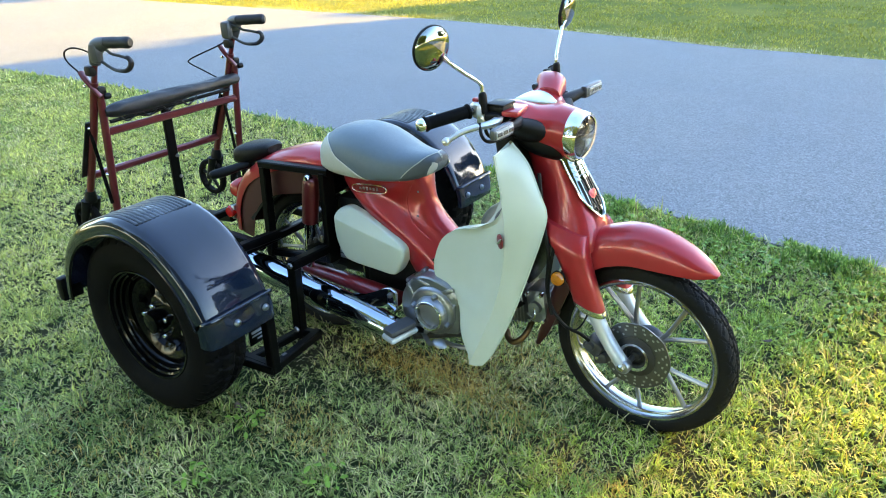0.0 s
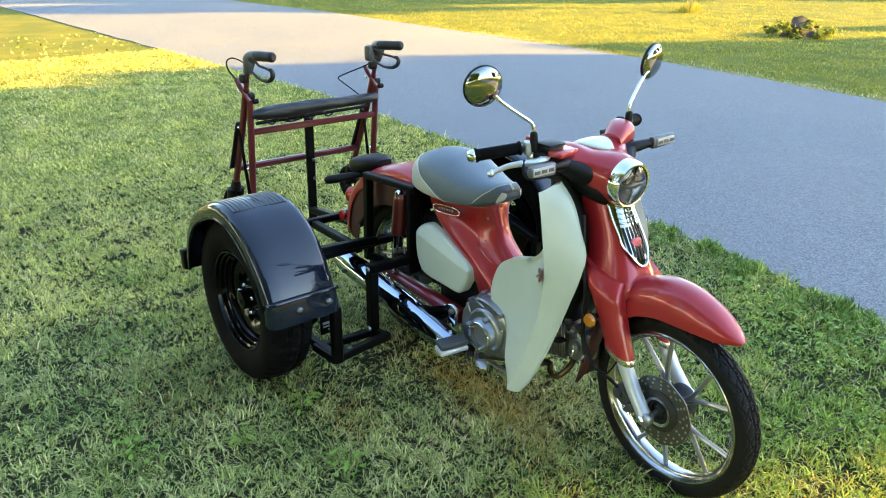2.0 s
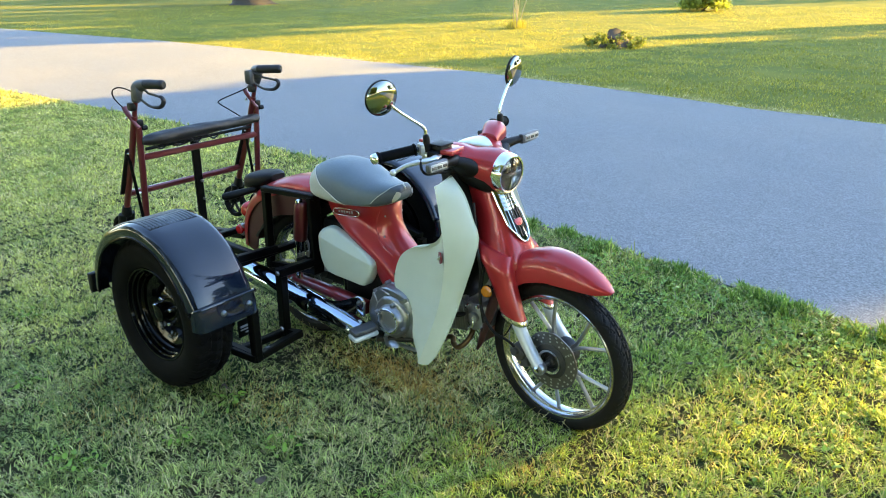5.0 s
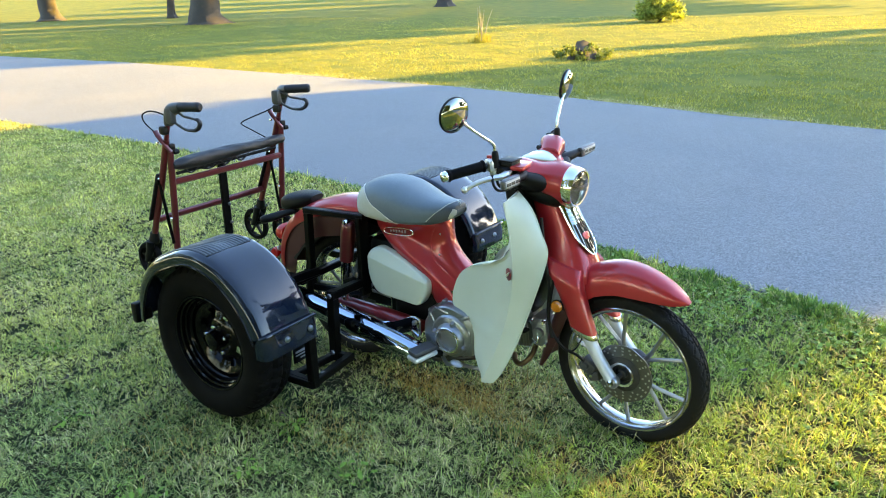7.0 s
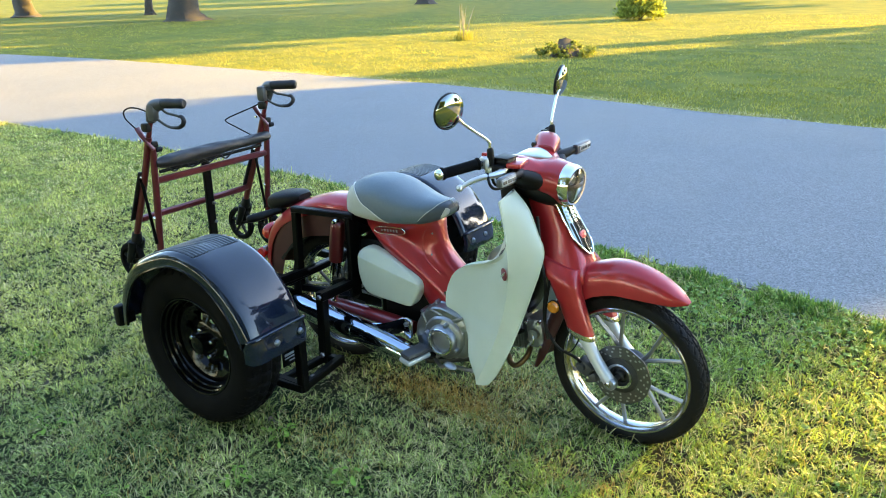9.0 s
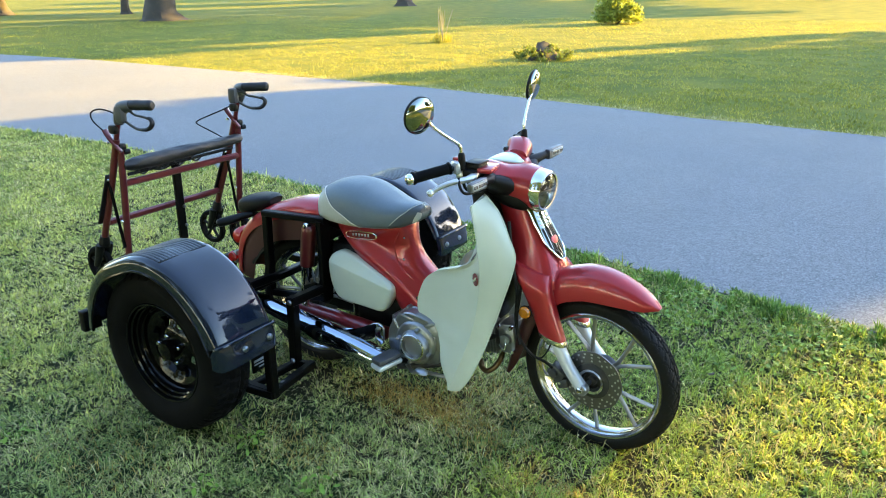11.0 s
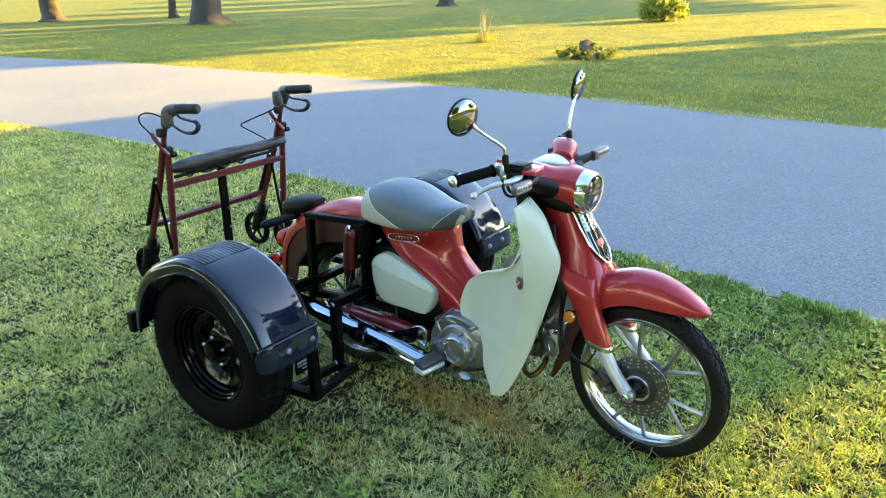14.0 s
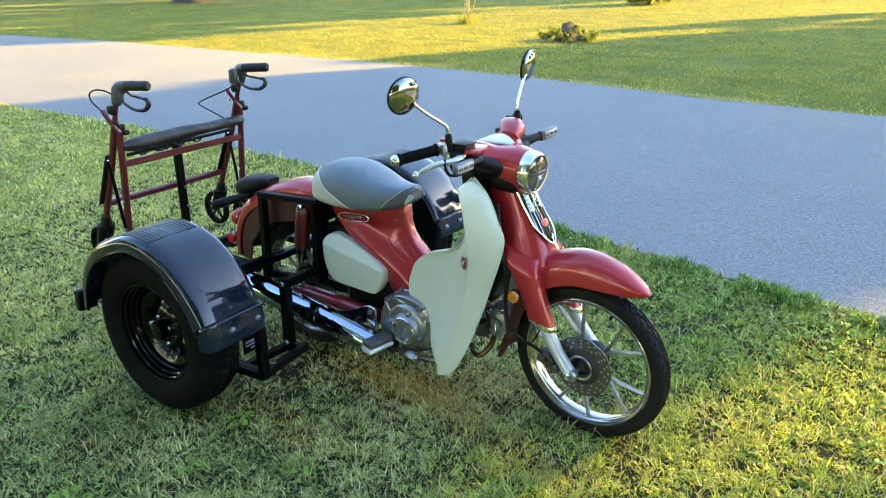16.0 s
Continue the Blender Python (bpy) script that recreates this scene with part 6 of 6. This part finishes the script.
    part("fender_lip", Y(tube([tuple(np.array(fr[2][j]) + np.array([0.008, 0, 0.002])) for j in range(1, 12)], 0.006, 8, 2)), GEL, fender)
    for y in (-0.702, -0.588):
        part("fender_bolt", Y(lathe([(0, 0.012), (0.006, 0.012), (0.0115, 0.006), (0.012, 0.0)], (0.240, y, 0.405), "x", 16)), BOLT_STEEL, fender, "zinc bolt head")
    for k in range(14):
        y = -0.772 + 0.0148 * k
        rib = []
        for a in np.linspace(76, 128, 11):
            flat = 0.375 - 0.012 * math.exp(-((a - 112) / 16) ** 2) + 0.0005
            rib.append((cx + flat * math.cos(radians(a)), y, cz + 0.012 + flat * math.sin(radians(a))))
        part("tread_rib", Y(tube(rib, 0.0062, 6, 1, 0.5)), PAD, fender)
    part("fender_bracket", Y(join(block((-0.522, -0.775, 0.372), (0.035, 0.075, 0.085), 0.008), bar((-0.50, -0.70, 0.37), (-0.50, -0.53, 0.37), 0.02, 0.03), bar((-0.50, -0.535, 0.37), (-0.21, -0.535, 0.40), 0.02, 0.03))), SATIN, fender)
for s in (-1,):
    plate_ob = part("maker_plate", block((0.085, -0.507, 0.228), (0.006, 0.07, 0.075), 0.002), SATIN, bike, "small black plate with pale printed lines")
    for k, (w, h) in enumerate(((0.052, 0.010), (0.052, 0.006), (0.03, 0.006))):
        part("lettering_bar", block((0.0885, -0.507 + (0.052 - w) / 2, 0.236 - 0.014 * k), (0.0016, w, h), 0.0006), GREY_LABEL, plate_ob)
# carrier for the walking frame
for a, b, w, h in (((-0.21, -0.50, 0.37), (-0.21, 0.50, 0.37), 0.034, 0.034), ((-0.21, -0.17, 0.355), (-0.58, -0.17, 0.365), 0.034, 0.034), ((-0.21, 0.17, 0.355), (-0.58, 0.17, 0.365), 0.034, 0.034), ((-0.59, -0.20, 0.372), (-0.59, 0.20, 0.372), 0.032, 0.032), ((-0.59, 0.02, 0.335), (-0.93, 0.02, 0.30), 0.034, 0.034)):
    part("kit_tube", bar(a, b, w, h), SATIN, bike, smooth=False)
part("carrier_post", bar((-0.938, 0.025, 0.24), (-0.925, 0.025, 0.79), 0.045, 0.018, up=(1, 0, 0)), SATIN, bike, "flat black upright carrying the walking frame", smooth=False)
for z in (0.47, 0.565):
    part("post_bolt", lathe([(0, 0.012), (0.006, 0.011), (0.008, 0)], (-0.912, 0.03, z), "x", 10), STEEL, bike)

# ---- walking frame, folded, hung behind the motorcycle ----
walker = thing("rollator", "folded maroon rollator with black grips hung behind the motorcycle", "walking frame", (0, 0, 0.025))
for s, y0 in ((-1, -0.322), (1, 0.358)):
    fr = part("front_leg", tube([(-1.052, y0, 0.475), (-1.03, y0, 0.53), (-0.935, y0, 0.735), (-0.857, y0, 0.93), (-0.845, y0, 0.96)], 0.0155, 14, 4), WALKER_RED, walker, "maroon steel leg tube")
    part("rear_leg", tube([(-0.912, y0 + 0.016, 0.40), (-0.90, y0 + 0.016, 0.50), (-0.872, y0 + 0.016, 0.72), (-0.85, y0 + 0.016, 0.925)], 0.0155, 14, 4), WALKER_RED, walker)
    part("knob", lathe([(0, -0.012), (0.010, -0.012), (0.012, -0.008), (0.012, 0.012), (0, 0.014)], (-0.838, y0 + 0.035, 0.90), seg=12), BLACK, walker)
    part("leg_cap", block((-0.848, y0 + 0.018, 0.925), (0.036, 0.034, 0.03), 0.008), BLACK, walker)
    part("brace", tube([(-0.892, y0 - 0.016, 0.998), (-0.868, y0 - 0.014, 0.965), (-0.828, y0 + 0.004, 0.905)], [0.014, 0.016, 0.013], 12, 3, 0.6), WALKER_RED, walker)
    hx, hy = (0.092, 0.024) if s < 0 else (0.088, 0.050)
    b = np.array([-0.705, y0 - 0.004 if s < 0 else y0 - 0.05, 1.115])
    post = part("handle_post", tube([(-0.85, y0, 0.945), (-0.82, y0, 1.02), (-0.798, y0, 1.062), (-0.77, y0 + 0.004, 1.095)], [0.011, 0.011, 0.013, 0.016], 12, 5), WALKER_RED, walker)
    part("handle_body", tube([(-0.812, y0, 1.03), (-0.796, y0 + 0.002, 1.075), (-0.765, y0 - 0.004 if s < 0 else y0 - 0.03, 1.10), tuple(b)], [0.02, 0.026, 0.029, 0.021], 14, 4), GREY_PLASTIC, walker, "dark grey plastic handle moulding")
    d = np.array([hx, hy, 0.002])
    part("grip", tube([b - d * 0.1, b + d * 0.25, b + d * 0.6, b + d * 1.0, b + d * 1.12], [0.018, 0.0215, 0.0205, 0.0215, 0.014], 16, 4), FOAM, walker, "black foam hand grip")
    e = np.array([hx, hy, 0]) / math.hypot(hx, hy)
    low = [b + e * k + np.array([0, 0, h]) for k, h in ((-0.058, -0.052), (-0.025, -0.078), (0.015, -0.098), (0.048, -0.100))]
    loop = part("brake_handle", tube(low, [0.006, 0.006, 0.0065, 0.008], 8, 5), GREY_PLASTIC, walker, "grey looped brake handle")
    end = [b + e * k + np.array([0, 0, h]) for k, h in ((0.042, -0.101), (0.066, -0.098), (0.086, -0.084), (0.092, -0.066), (0.082, -0.052), (0.070, -0.053))]
    part("finger_pad", tube(end, [0.008, 0.011, 0.012, 0.0115, 0.010, 0.007], 10, 5, 0.8), FOAM, loop, "black moulded end of the brake handle")
    top = [b + e * k + np.array([0, 0, h]) for k, h in ((0.074, -0.053), (0.045, -0.046), (0.012, -0.040), (-0.01, -0.026), (-0.045, -0.018))]
    part("loop_bar", tube(top, 0.0055, 8, 5), GREY_PLASTIC, loop)
    part("brake_housing", block(tuple(b + e * -0.06 + np.array([0, 0, -0.04])), (0.05, 0.034, 0.075), 0.014), GREY_PLASTIC, walker)
    part("post_clamp", block((-0.835, y0 - 0.012, 1.005), (0.045, 0.03, 0.04), 0.01), BLACK, walker)
    cable = [(-0.80, -0.008, 1.068), (-0.85, -0.02, 1.085), (-0.90, -0.03, 1.088), (-0.942, -0.035, 1.070), (-0.935, -0.035, 1.036), (-0.885, -0.02, 0.988), (-0.86, -0.018, 0.955)] if s < 0 else [(-0.82, -0.008, 1.03), (-0.885, -0.03, 0.996), (-0.97, -0.055, 0.962), (-1.035, -0.08, 0.932), (-1.035, -0.08, 0.916), (-0.97, -0.07, 0.890), (-0.885, -0.06, 0.858)]
    part("brake_cable", tube([(x, y0 + y, z) for x, y, z in cable], 0.0035, 8, 6), BLACK, walker)
    part("strap", bar((-0.915, y0 - 0.018, 0.80), (-1.03, y0 - 0.02, 0.56), 0.030, 0.006, 0.002), FOAM, walker, "black webbing strap", smooth=False)
    part("fold_link", bar((-0.925, y0 - 0.016, 0.77), (-0.90, y0 - 0.004, 0.46), 0.016, 0.006, 0.002), SATIN, walker, smooth=False)
    for p in ((-0.925, y0 - 0.018, 0.775), (-0.89, y0 - 0.004, 0.585), (-0.88, y0 - 0.02, 0.945)):
        part("rivet", lathe([(0, -0.008), (0.006, -0.007), (0.008, 0)], p, seg=10), CHROME, walker)
    # wheels: a caster under the front leg, a fixed wheel under the rear leg
    for (wx, wz, wy, kind) in ((-1.112, 0.340, y0, "caster"), (-0.90, 0.335, y0 + 0.016, "wheel")):
        w = part("wheel", lathe([(0.068, -0.014), (0.082, -0.015), (0.089, -0.010), (0.091, 0.0), (0.089, 0.010), (0.082, 0.015), (0.068, 0.014), (0.066, 0.0)], (wx, wy, wz), seg=40, closed=True), RUBBER, walker, "small grey-black rubber wheel")
        g = [lathe([(0, -0.016), (0.014, -0.016), (0.016, 0.0), (0.014, 0.016), (0, 0.016)], (wx, wy, wz), seg=16)]
        for k in range(5):
            a = radians(72 * k + 15)
            g.append(bar((wx, wy, wz), (wx + 0.07 * math.cos(a), wy, wz + 0.07 * math.sin(a)), 0.013, 0.014, 0.003))
        part("wheel_spokes", join(*g), BLACK, w, smooth=False)
        if kind == "caster":
            part("caster_fork", join(tube([(-1.05, wy, 0.49), (-1.058, wy, 0.455), (-1.062, wy, 0.44)], [0.02, 0.026, 0.024], 14, 3), *[tube([(-1.062, wy + d, 0.45), (-1.075, wy + d, 0.41), (-1.112, wy + d, 0.340)], [0.020, 0.019, 0.014], 10, 4) for d in (-0.022, 0.022)]), BLACK, walker)
        else:
            part("rear_fork", join(*[tube([(-0.912, wy + d, 0.42), (-0.908, wy + d, 0.38), (-0.90, wy + d, 0.335)], 0.010, 8, 3) for d in (-0.02, 0.02)]), BLACK, walker)
part("upper_bar", bar((-0.868, -0.31, 0.757), (-0.868, 0.374, 0.757), 0.024, 0.030, 0.007), WALKER_RED, walker, "maroon cross bar")
part("lower_bar", bar((-1.018, -0.325, 0.558), (-1.018, 0.358, 0.558), 0.024, 0.030, 0.007), WALKER_RED, walker, "maroon cross bar")
seat_roll = tube([(-0.852, -0.305, 0.836), (-0.852, -0.24, 0.838), (-0.855, -0.10, 0.838), (-0.85, 0.05, 0.842), (-0.85, 0.20, 0.842), (-0.845, 0.35, 0.848), (-0.845, 0.362, 0.848)], [0.018, 0.034, 0.038, 0.034, 0.031, 0.029, 0.02], 32, 14, 0.85)
seat_roll = ([tuple(np.array(p) + np.array([1, 0, 1]) * (0.005 * noise.noise((p[0] * 26, p[1] * 9, p[2] * 26)) + 0.003 * noise.noise((p[0] * 70, p[1] * 22, p[2] * 70)))) for p in seat_roll[0]], seat_roll[1])
part("folded_seat", seat_roll, FOAM, walker, "rolled, creased black vinyl seat")
part("seat_cord", tube([(-0.865, -0.16, 0.80), (-0.87, -0.10, 0.782), (-0.872, -0.04, 0.79), (-0.868, 0.02, 0.80), (-0.87, 0.1, 0.80)], 0.006, 8, 5), BLACK, walker)
for y in (-0.20, -0.10, 0.0, 0.10):
    part("seat_loop", tube([(-0.855, y - 0.045, 0.812), (-0.862, y - 0.018, 0.790), (-0.864, y, 0.782), (-0.862, y + 0.018, 0.790), (-0.855, y + 0.045, 0.812)], 0.007, 8, 4, 0.6), FOAM, walker)
part("seat_rod", tube([(-0.862, -0.28, 0.795), (-0.862, 0.33, 0.803)], 0.008, 8), SATIN, walker)

# ---- small things on the lawn ----
def stump(place):
    root = thing("tree_stump", "low grey-brown tree stump grown over with leafy weeds", "stump", (*place, 0))
    rng = np.random.default_rng(5)
    rows = []
    for h, r in ((-0.05, 0.38), (0.05, 0.31), (0.13, 0.23), (0.22, 0.19), (0.26, 0.17), (0.265, 0.15)):
        rows.append([(r * (1 + 0.12 * noise.noise((2 * math.cos(a), 2 * math.sin(a), h * 4)) + (0.18 - h * 0.4 if h < 0.3 else 0) * math.sin(5 * a)) * math.cos(a), r * (1 + 0.12 * noise.noise((2 * math.cos(a), 2 * math.sin(a), h * 4)) + (0.18 - h * 0.4 if h < 0.3 else 0) * math.sin(5 * a)) * math.sin(a), h + (0.10 * math.cos(a - 2.2) + 0.03 * noise.noise((3 * math.cos(a), 3 * math.sin(a), 1))) * (h > 0.2)) for a in np.arange(36) * 2 * math.pi / 36])
    part("wood", rings(rows), DEAD_WOOD, root)
    cl = []
    for i in range(30):
        a, r = i * 2.4, rng.uniform(0.16, 0.66)
        cl.append((r * math.cos(a), r * math.sin(a), rng.uniform(0.04, 0.34 - 0.34 * r), rng.uniform(0.06, 0.12)))
    v, flat, sizes = leaf_cloud(rng, cl, 60, 0.035)
    me = fast_mesh("foliage", v, flat, sizes)
    me.materials.append(STUMP_LEAF)
    ob = new("foliage", me)
    ob.parent, ob["kind"] = root, "stuff"


def sapling(place):
    root = thing("sapling", "thin leafless sapling stems with a tuft of grass at the foot", "sapling", (*place, 0))
    rng = np.random.default_rng(9)
    for i in range(7):
        a = rng.uniform(0, 6.28)
        o = np.array([0.10 * math.cos(a), 0.10 * math.sin(a), 0])
        lean = rng.normal(0, 0.07, 2)
        h = rng.uniform(0.6, 1.0)
        part("stem", tube([o, o + np.array([*lean * 0.5, h * 0.5]), o + np.array([*(lean * 1.4), h])], [0.014, 0.012, 0.006], 6, 4), PALE_STEM, root)
    n = 500
    q = rng.normal(0, 0.14, (n, 2))
    tuft = blades("tuft", np.c_[q, np.zeros(n)], rng.uniform(0.12, 0.34, n), rng.uniform(0.008, 0.016, n), FAR_BLADE, 0.3, "", rng)
    tuft.parent = root
    for key in ("category", "label"):
        if key in tuft:
            del tuft[key]


def bush(place, r, h):
    root = thing("bush", "rounded leafy green bush in the sun", "bush", (*place, 0))
    rng = np.random.default_rng(15)
    cl = []
    for i in range(64):
        a = i * 2.39996
        k = math.sqrt((i + 0.5) / 64)
        z = h * (0.10 + 0.8 * (1 - k * k) ** 0.6 * rng.uniform(0.1, 1.0))
        cl.append((r * 0.85 * k * math.cos(a), r * 0.85 * k * math.sin(a), z, r * rng.uniform(0.18, 0.3)))
    for i in range(6):
        x, y, z, _ = cl[i * 4]
        part("branch", tube([(0, 0, -0.03), (x * 0.4, y * 0.4, z * 0.5), (x, y, z)], [0.03, 0.02, 0.008], 7, 4), BARK, root)
    v, flat, sizes = leaf_cloud(rng, cl, 100, 0.06)
    v[:, 2] = np.maximum(v[:, 2], 0.01)
    me = fast_mesh("foliage", v, flat, sizes)
    me.materials.append(BUSH_LEAF)
    ob = new("foliage", me)
    ob.parent, ob["kind"] = root, "stuff"


stump((-5.15, 13.36))
sapling((-10.1, 17.0))
bush((-8.7, 27.9), 0.95, 1.5)


def weed(place, r, seed, turn):
    """A low rosette of broad leaves."""
    rng = np.random.default_rng(seed)
    root = thing("weed", "low broad-leaved weed growing in the grass", "weed", (*place, 0.005), "weeds in the grass")
    for i in range(15):
        a = turn + i * 2.39996
        out = r * math.sqrt((i + 0.6) / 15)
        l, lift = rng.uniform(0.014, 0.026), rng.uniform(0.02, 0.055)
        w, tip = l * rng.uniform(0.3, 0.42), rng.uniform(-0.5, 0.5)
        b = a + rng.normal(0, 0.8)
        d, s = np.array([math.cos(b), math.sin(b), tip]), np.array([-math.sin(b), math.cos(b), 0])
        foot = np.array([out * math.cos(a), out * math.sin(a), lift])
        verts, faces = [], []
        for t, ww in ((0.0, 0.2), (0.3, 0.85), (0.6, 1.0), (0.85, 0.6), (1.0, 0.05)):
            c = foot + d * l * t - np.array([0, 0, 0.25 * l * t * t])
            verts += [tuple(c - s * w * ww + np.array([0, 0, 0.002])), tuple(c), tuple(c + s * w * ww + np.array([0, 0, 0.002]))]
        for j in range(4):
            for e in (0, 1):
                q = j * 3 + e
                faces.append((q, q + 1, q + 4, q + 3))
        part("leaf", (verts, faces), WEED, root, fix=False)
        part("stalk", tube([tuple(foot * np.array([0.3, 0.3, 0.0])), tuple(foot * np.array([0.8, 0.8, 0.6])), tuple(foot)], 0.0009, 4, 2), WEED, root)


for i, (x, y, r) in enumerate([(0.57, -0.75, 0.07), (0.18, -0.68, 0.05), (0.12, -1.24, 0.07), (1.02, -0.78, 0.06), (0.25, -0.95, 0.05), (1.9, 0.9, 0.07), (2.1, 0.4, 0.06), (1.62, 0.75, 0.06), (-0.6, -1.1, 0.07), (0.0, -1.25, 0.06), (1.35, -0.85, 0.05), (1.7, 1.15, 0.08), (1.35, 1.3, 0.07), (0.9, 1.45, 0.07), (-1.3, -0.8, 0.07), (-1.8, 0.2, 0.08)]):
    weed((x, y), r, 100 + i, i * 1.7)


def fallen_leaf(place, a):
    out = [(0.022 * math.cos(b) * (1 if math.cos(b) > 0 else 0.8), 0.013 * math.sin(b), 0.004 * math.cos(2 * b)) for b in np.arange(12) * 2 * math.pi / 12]
    g = rings([out, [(x, y, z - 0.0012) for x, y, z in out]])
    ob = part("fallen_leaf", moved(g, Matrix.Translation((*place, 0.062)) @ Matrix.Rotation(a, 4, "Z") @ Matrix.Rotation(0.3, 4, "X")), DEAD_WOOD, None, smooth=False)
    return tagged(ob, "dry brown fallen leaf on the grass", "leaf", "fallen leaves")


for i, (x, y) in enumerate([(1.24, -0.72), (0.7, -0.95), (0.12, -0.66), (1.5, 0.62), (-0.9, -0.95)]):
    fallen_leaf((x, y), i * 1.3)
